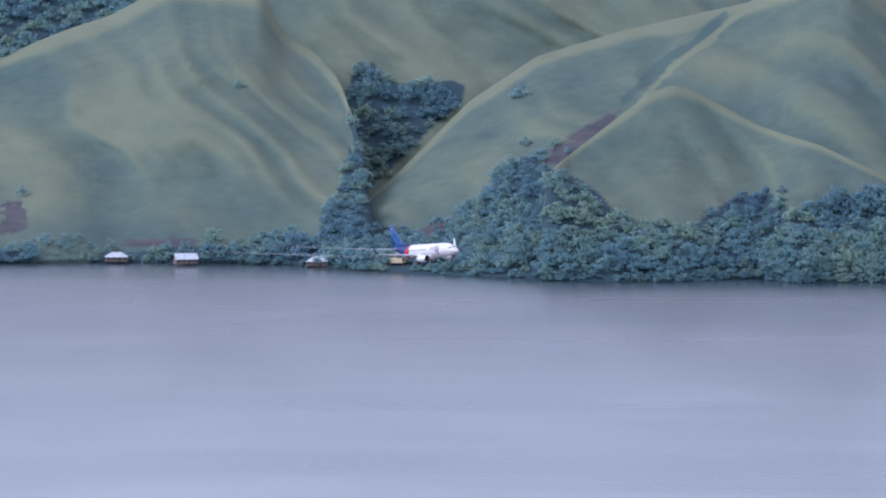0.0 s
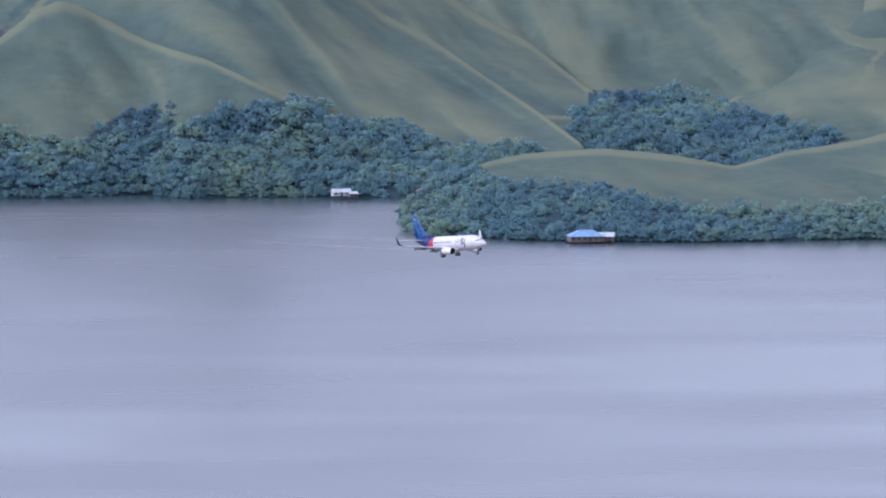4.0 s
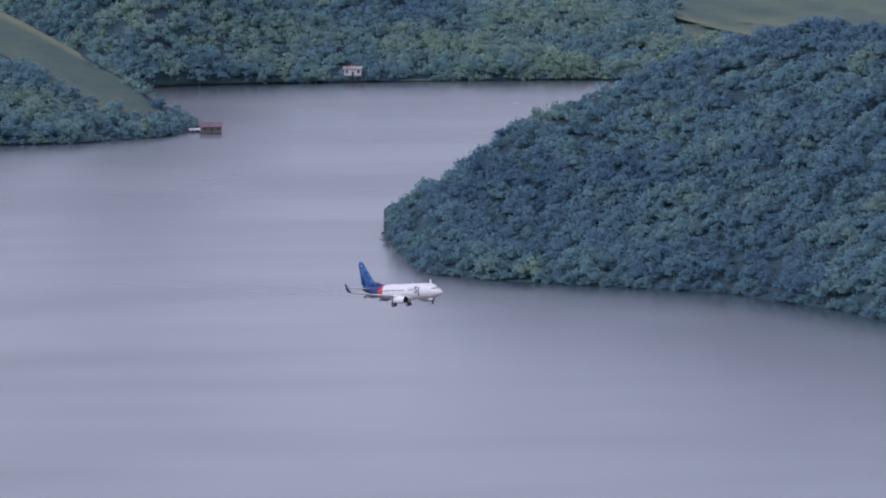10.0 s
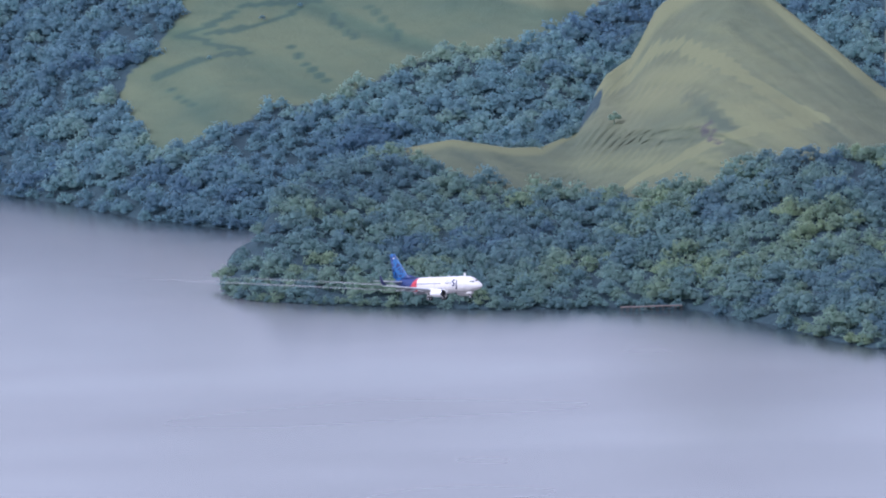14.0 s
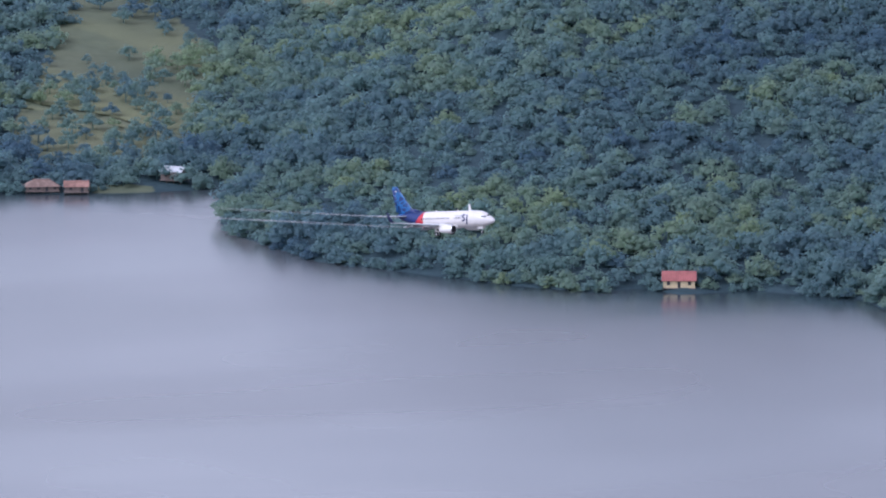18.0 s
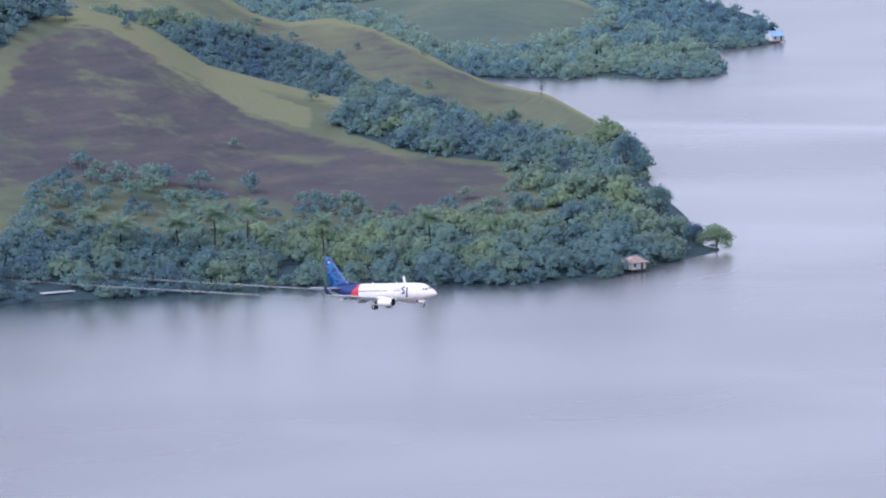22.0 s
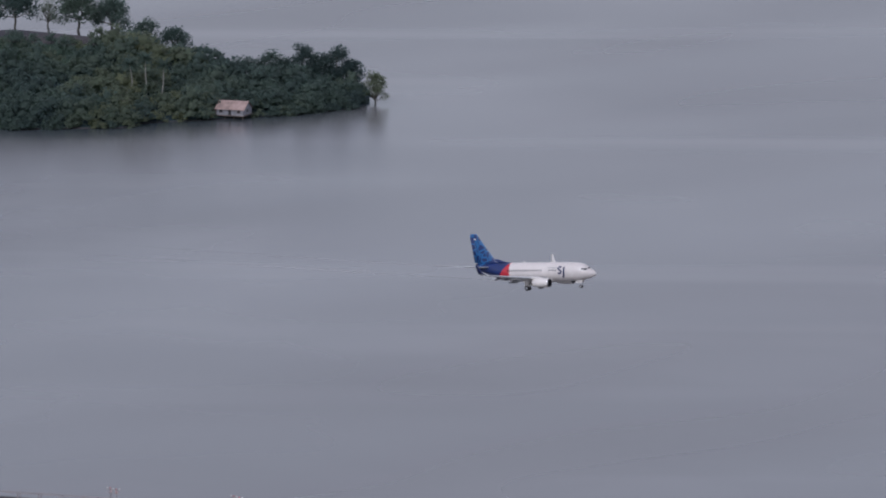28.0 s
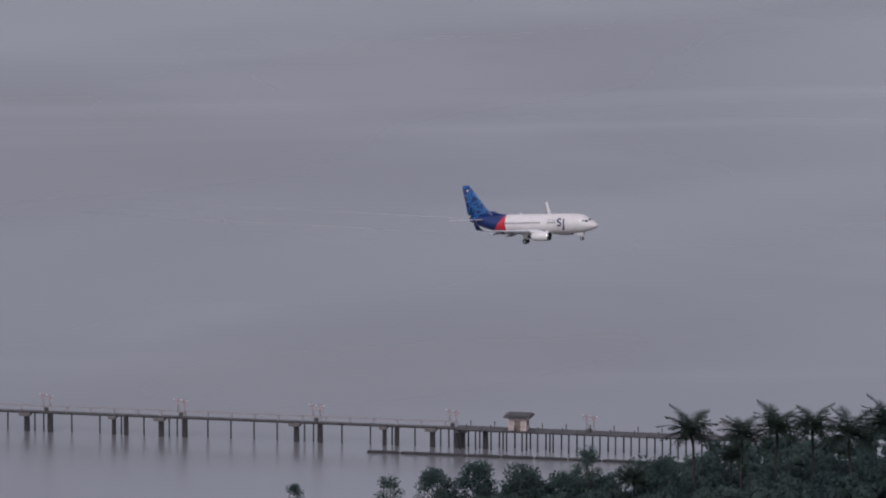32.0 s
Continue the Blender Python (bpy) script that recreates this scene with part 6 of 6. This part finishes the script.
def kiosk():
    k = new("pier_kiosk")
    k.matrix_basis = PIER @ pose(143, 0, DECK)
    for x0, y0, x1, y1 in ((-1.9, -1.6, 1.9, -1.45), (-1.9, 1.45, 1.9, 1.6), (-1.9, -1.45, -1.75, 1.45), (1.75, -1.45, 1.9, 1.45)):
        part("wall", block(x0, y0, 0, x1, y1, 2.7), M_KIOSK, k, "stained pinkish-grey plaster wall")
    part("roof", block(-2.8, -2.4, 2.7, 2.8, 2.4, 3.05), M_CONCRETE, k, "flat overhanging concrete roof")
    part("parapet", block(-2.5, -2.1, 3.05, 2.5, 2.1, 3.25), M_CONCRETE, k)
    part("door", block(-0.6, -1.66, 0.0, 0.6, -1.58, 2.1), M_WALL_WOOD, k, "brown door")
    part("window", block(1.88, -0.6, 1.0, 1.95, 0.6, 1.9), M_HOLE, k)
    return tagged(k, "small plastered guard kiosk with a flat roof on the pier", "kiosk")


kiosk()
pipe = at_pier(new("floating_boom", None))
for k in range(14):
    a = 113 + k * 7.0
    part("boom_section", tube(bmesh.new(), [(a, -8.7, 0.1), (a + 0.3, -8.7, 0.12), (a + 6.5, -8.7, 0.12), (a + 6.8, -8.7, 0.1)], [0.25, 0.42, 0.42, 0.25], 8), M_PILE, pipe)
tagged(pipe, "dark low boom lying on the water beside the pier", "boom")

# ---- the near bank ----
BANK = [(46.8, 1560), (47.6, 1590), (48.1, 1622), (48.8, 1640), (49.6, 1652), (50.3, 1668), (50.9, 1688), (52.0, 1705), (54.5, 1725)]


def near_bank():
    b, q = np.meshgrid(np.linspace(46.9, 54.4, 60), np.linspace(-0.05, 1, 24), indexing="ij")
    rs = eased(b, BANK, 1, 0.1)
    r = rs - q * 220 + fbm(b * 40, q * 5, 4, 5) * 3
    z = np.where(q < 0, q * 30, 1.6 * np.clip(q * 14, 0, 1) + fbm(b * 60, q * 20, 6, 8) * 0.5 * np.clip(q * 8, 0, 1))
    a = np.radians(b)
    v = np.stack([r * np.sin(a), r * np.cos(a), z], -1).reshape(-1, 3)
    idx = np.arange(b.size).reshape(b.shape)
    faces = np.stack([idx[:-1, :-1], idx[:-1, 1:], idx[1:, 1:], idx[1:, :-1]], -1).reshape(-1, 4)
    ob = new("near_bank", mesh_of("near_bank", v.tolist(), faces.tolist(), [M_GROUND], True))
    for key, val in (("shade", 1.0), ("bare", 0.0), ("dry_lit", 0.0)):
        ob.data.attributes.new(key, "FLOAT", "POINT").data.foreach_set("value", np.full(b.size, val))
    return tagged(ob, "low overgrown bank where the pier meets the land", "bank", kind="structure")


near_bank()
rs_bank = np.random.RandomState(77)


def bank_spot(b, inland):
    return place(b, float(np.interp(b, [p[0] for p in BANK], [p[1] for p in BANK])) - inland, 1.2)


rows = []
for k in range(560):
    b, inland = rs_bank.uniform(47.4, 54), rs_bank.uniform(2, 60)
    s = bank_spot(b, inland)
    h = rs_bank.uniform(5.0, 8.5) * np.interp(b, [47.4, 48.2, 49.0, 50.3, 50.8, 52], [0.55, 0.8, 0.85, 0.9, 1.0, 1.1])
    rows.append((s.x, s.y, s.z - 0.4, h, h * rs_bank.uniform(0.8, 1.2), rs_bank.uniform(0.0, 0.4)))
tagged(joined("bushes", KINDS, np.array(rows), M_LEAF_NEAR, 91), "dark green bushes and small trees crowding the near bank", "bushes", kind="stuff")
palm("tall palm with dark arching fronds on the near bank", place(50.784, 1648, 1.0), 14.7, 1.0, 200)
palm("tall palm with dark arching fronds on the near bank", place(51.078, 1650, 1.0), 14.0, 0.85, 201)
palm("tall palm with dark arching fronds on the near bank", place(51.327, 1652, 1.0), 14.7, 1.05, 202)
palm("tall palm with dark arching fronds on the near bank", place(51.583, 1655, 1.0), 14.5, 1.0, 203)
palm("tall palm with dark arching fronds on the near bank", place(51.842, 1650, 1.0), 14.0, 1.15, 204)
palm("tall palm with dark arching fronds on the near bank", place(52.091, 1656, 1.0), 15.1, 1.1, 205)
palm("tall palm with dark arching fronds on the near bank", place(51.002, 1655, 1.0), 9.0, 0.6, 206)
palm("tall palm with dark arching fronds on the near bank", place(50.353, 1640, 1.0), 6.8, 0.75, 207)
single_tree("dark green broad-leaved tree on the near bank", place(48.007, 1608, 1.0), 15.9, 5.0, 0.1, 308, trunk=0.15, clumps=80, leaves=1350, group="trees on the near bank")
single_tree("dark green broad-leaved tree on the near bank", place(48.653, 1630, 1.0), 10.7, 7.5, 0.35, 309, trunk=0.15, clumps=40, leaves=1050, group="trees on the near bank")
single_tree("dark green broad-leaved tree on the near bank", place(48.978, 1636, 1.0), 11.2, 9, 0.1, 310, trunk=0.15, clumps=90, leaves=1650, group="trees on the near bank")
single_tree("dark green broad-leaved tree on the near bank", place(49.264, 1640, 1.0), 11.6, 10, 0.1, 311, trunk=0.15, clumps=90, leaves=1650, group="trees on the near bank")
single_tree("dark green broad-leaved tree on the near bank", place(50.036, 1648, 1.0), 13.3, 7.0, 0.3, 312, trunk=0.15, clumps=60, leaves=1350, group="trees on the near bank")
single_tree("dark green broad-leaved tree on the near bank", place(49.589, 1642, 1.0), 9.8, 10, 0.15, 313, trunk=0.15, clumps=90, leaves=1500, group="trees on the near bank")
single_tree("dark green broad-leaved tree on the near bank", place(49.856, 1644, 1.0), 8.5, 9, 0.2, 314, trunk=0.15, clumps=90, leaves=1350, group="trees on the near bank")
single_tree("dark green broad-leaved tree on the near bank", place(50.544, 1640, 1.0), 12.5, 11, 0.1, 315, trunk=0.15, clumps=90, leaves=1500, group="trees on the near bank")
single_tree("dark spreading tree on the island's crest", place(37.715, 2540, 14.1), 14.3, 15.7, 0.2, 316, trunk=0.36, clumps=60, leaves=1350)
single_tree("thin yellowing tree on the island's crest", place(37.937, 2540, 13.6), 11.9, 7.9, 0.75, 317, trunk=0.36, clumps=10, leaves=630)
single_tree("tall sparse tree with yellowish leaves on the island's crest", place(38.147, 2540, 12.4), 16.5, 15.7, 0.6, 318, trunk=0.36, clumps=24, leaves=1650)
single_tree("sparse round tree on the island's crest", place(38.368, 2540, 11.8), 14.3, 14.1, 0.45, 319, trunk=0.36, clumps=30, leaves=1350)
single_tree("dark tree on the island's crest", place(37.440, 2540, 15.8), 5.1, 9.9, 0.1, 320, trunk=0.36, clumps=60, leaves=1050)
single_tree("light green tree on the island", place(38.605, 2540, 9.8), 9.4, 9.9, 0.5, 321, trunk=0.36, clumps=30, leaves=1050)
single_tree("dark green tree on the island", place(38.796, 2540, 7.2), 9.6, 11.6, 0.25, 322, trunk=0.36, clumps=50, leaves=1050)
single_tree("dense dark tree on the island's low end", place(39.675, 2505, 1.6), 16.3, 11.6, 0.05, 323, trunk=0.12, clumps=90, leaves=1350)
single_tree("dense dark tree on the island's low end", place(39.904, 2505, 0.7), 15.1, 13.2, 0.05, 324, trunk=0.12, clumps=90, leaves=1350)
single_tree("light feathery tree on the island's low end", place(39.445, 2505, 1.6), 12.9, 12.4, 0.3, 325, trunk=0.12, clumps=40, leaves=1050)
single_tree("dense dark tree on the island's low end", place(39.293, 2505, 1.6), 9.8, 11.6, 0.3, 326, trunk=0.12, clumps=60, leaves=1350)
single_tree("dense dark tree on the island's low end", place(39.789, 2505, -0.2), 14.1, 13.2, 0.1, 327, trunk=0.12, clumps=90, leaves=1350)
single_tree("dense dark tree on the island's low end", place(39.560, 2505, -0.1), 12.4, 13.2, 0.2, 328, trunk=0.12, clumps=80, leaves=1350)
single_tree("dense dark tree on the island's low end", place(39.999, 2505, -0.2), 12.4, 9.9, 0.0, 329, trunk=0.12, clumps=80, leaves=1350)
single_tree("lone leaning tree at the island's tip", place(40.163, 2484, -0.2), 11.3, 8.6, 0.85, 330, trunk=0.12, clumps=45, leaves=1200)
single_tree("dark tree leaning out over the water at the island's end", place(36.61, 2490, 0.0), 11.0, 9.0, 0.05, 340, trunk=0.12, clumps=90, leaves=900)
single_tree("bright green tree with an open flat crown at the cape's tip", place(32.086, 2617, -0.5), 8.9, 12.2, 0.95, 331, trunk=0.3, clumps=40, leaves=1650, leaf=M_LEAF_HALF_HAZED)
single_tree("dense round dark tree at the cape's tip", place(31.933, 2622, -0.8), 10.3, 7.7, 0.0, 332, trunk=0.3, clumps=90, leaves=1050, leaf=M_LEAF_HALF_HAZED)
single_tree("light green tree near the cape's tip", place(31.807, 2630, -0.4), 9.0, 7.0, 0.6, 333, trunk=0.3, clumps=60, leaves=900, leaf=M_LEAF_HALF_HAZED)
single_tree("light green tree on the cape's flank", place(31.689, 2680, 2.2), 11.3, 10.7, 0.5, 334, trunk=0.3, clumps=60, leaves=1350, leaf=M_LEAF_HALF_HAZED)
single_tree("dark tree on the rear ridge", place(31.463, 2800, -0.5), 17.4, 13.1, 0.2, 335, trunk=0.3, clumps=80, leaves=1200, leaf=M_LEAF_HALF_HAZED)
single_tree("small tree on the rear ridge's crest", place(30.890, 2900, 17.4), 4.7, 3.5, 0.6, 336, trunk=0.3, clumps=10, leaves=300, leaf=M_LEAF_HALF_HAZED)
single_tree("small light green tree among the dark shore woods", place(7.2, 3992, 0.0), 8.5, 7.5, 1.0, 341, trunk=0.2, clumps=40, leaves=500, leaf=M_LEAF_HAZED)
palm("slender pale-stemmed coconut palm on the island", place(38.517, 2463, 2.9), 12.0, 0.55, 437, "coconut palms on the island", FRONDS_ISLAND, M_STEM)
palm("slender pale-stemmed coconut palm on the island", place(38.605, 2463, 2.4), 13.9, 0.55, 438, "coconut palms on the island", FRONDS_ISLAND, M_STEM)
palm("slender pale-stemmed coconut palm on the island", place(38.712, 2463, 2.9), 11.2, 0.55, 439, "coconut palms on the island", FRONDS_ISLAND, M_STEM)
for bearing, foot, tall, size, seed in ((28.414, 3.6, 11.5, 1.0, 440), (28.892, 8.0, 11.0, 0.95, 441), (30.133, 6.5, 10.5, 1.0, 442), (28.663, 6.0, 12.0, 1.0, 443),
                                         (26.6, 7.0, 11.0, 0.9, 444), (28.03, 4.0, 10.5, 0.95, 445), (27.5, 3.2, 10.0, 0.9, 446), (29.4, 5.0, 10.5, 0.9, 447), (27.8, 6.5, 11.0, 0.85, 448)):
    palm("coconut palm standing among the shore trees", place(bearing, 2560, foot), tall, size, seed, "palms along the wooded shore", FRONDS_SHORE)

# ---- what moves ----
FLIGHT = [  # seconds, x, y, z, heading, nose up, bank
    (0, -4.52, 2445.84, 152.36, 140.66, 5.70, 2.00),
    (0.5, 17.63, 2430.87, 150.81, 141.01, 5.67, 1.88),
    (1, 39.98, 2415.75, 149.17, 141.38, 5.63, 1.75),
    (1.5, 61.09, 2400.52, 147.64, 141.73, 5.60, 1.62),
    (2, 83.99, 2385.10, 145.92, 142.12, 5.57, 1.50),
    (2.5, 105.16, 2369.59, 144.80, 142.48, 5.53, 1.38),
    (4.5, 192.76, 2305.98, 138.36, 144.05, 5.40, 0.88),
    (5, 214.23, 2289.73, 136.87, 144.45, 5.37, 0.75),
    (5.5, 235.96, 2273.30, 135.48, 144.87, 5.33, 0.62),
    (6, 257.62, 2256.72, 133.72, 145.29, 5.30, 0.50),
    (6.5, 279.29, 2240.61, 131.90, 145.53, 5.36, 0.21),
    (7, 300.54, 2224.39, 130.08, 145.77, 5.41, -0.09),
    (7.5, 321.84, 2208.00, 127.99, 146.02, 5.47, -0.38),
    (8, 343.41, 2191.39, 126.19, 146.29, 5.53, -0.67),
    (8.5, 364.71, 2174.65, 124.55, 146.55, 5.59, -0.96),
    (9, 385.98, 2157.75, 122.61, 146.83, 5.64, -1.26),
    (9.5, 407.20, 2140.67, 120.68, 147.11, 5.70, -1.55),
    (10, 428.66, 2123.37, 118.72, 147.40, 5.76, -1.84),
    (10.5, 450.04, 2105.90, 116.87, 147.70, 5.81, -2.14),
    (11, 471.42, 2088.23, 114.91, 148.01, 5.87, -2.43),
    (11.5, 492.76, 2070.38, 113.13, 148.33, 5.93, -2.72),
    (12, 514.23, 2052.29, 111.24, 148.66, 5.99, -3.01),
    (12.5, 535.77, 2033.98, 109.70, 149.00, 6.04, -3.31),
    (13, 557.30, 2015.46, 107.82, 149.35, 6.10, -3.60),
    (13.5, 578.68, 1997.02, 106.06, 149.59, 6.07, -3.37),
    (14, 600.44, 1978.23, 104.32, 149.85, 6.05, -3.13),
    (14.5, 623.21, 1958.89, 102.74, 150.15, 6.02, -2.90),
    (15, 644.96, 1939.61, 101.42, 150.43, 6.00, -2.67),
    (15.5, 666.68, 1920.10, 100.02, 150.72, 5.97, -2.43),
    (17.5, 753.61, 1839.42, 94.70, 151.99, 5.88, -1.50),
    (18, 775.25, 1818.60, 93.45, 152.34, 5.85, -1.27),
    (18.5, 796.83, 1797.51, 92.41, 152.69, 5.83, -1.03),
    (19, 818.23, 1776.21, 91.04, 153.05, 5.80, -0.80),
    (19.5, 838.55, 1752.51, 90.06, 153.46, 5.73, -1.00),
    (20, 858.81, 1728.56, 89.29, 153.88, 5.67, -1.20),
    (20.5, 878.78, 1704.47, 88.28, 154.30, 5.60, -1.40),
    (21, 896.64, 1681.23, 87.62, 154.67, 5.53, -1.60),
    (21.5, 916.26, 1656.78, 86.84, 155.11, 5.47, -1.80),
    (22, 935.83, 1632.05, 85.67, 155.56, 5.40, -2.00),
    (22.5, 955.01, 1607.24, 84.48, 156.02, 5.33, -2.20),
    (23, 974.20, 1582.11, 83.18, 156.49, 5.27, -2.40),
    (23.5, 993.09, 1556.84, 81.87, 156.97, 5.20, -2.60),
    (24, 1011.98, 1531.23, 80.21, 157.47, 5.13, -2.80),
    (24.5, 1030.60, 1505.46, 78.50, 157.97, 5.07, -3.00),
    (25, 1050.04, 1478.74, 76.46, 158.52, 5.00, -3.20),
    (25.5, 1068.38, 1452.55, 74.64, 159.14, 5.04, -2.86),
    (27.5, 1139.83, 1345.33, 66.26, 161.71, 5.21, -1.49),
    (28, 1157.13, 1317.94, 64.24, 162.38, 5.26, -1.14),
    (28.5, 1173.99, 1290.50, 62.61, 163.05, 5.30, -0.80),
    (29, 1190.64, 1262.80, 60.69, 163.73, 5.34, -0.46),
    (29.5, 1207.08, 1234.85, 58.97, 164.42, 5.39, -0.11),
    (30, 1223.44, 1206.49, 57.30, 165.13, 5.43, 0.23),
    (30.5, 1239.33, 1178.11, 55.71, 165.84, 5.47, 0.57),
    (31, 1255.11, 1149.33, 54.21, 166.57, 5.51, 0.91),
    (31.5, 1270.55, 1120.39, 52.61, 167.30, 5.56, 1.26),
    (32, 1285.64, 1091.29, 51.18, 168.04, 5.60, 1.60),
]


def motions():
    walk(JET, [(t, pose(x, y, z, bank + np.interp(t, [18, 22, 25, 28, 31, 32], [0, -0.6, -1.3, -2.2, -3.0, -3.2]), -up, 90 - heading)) for t, x, y, z, heading, up, bank in FLIGHT])


motions()
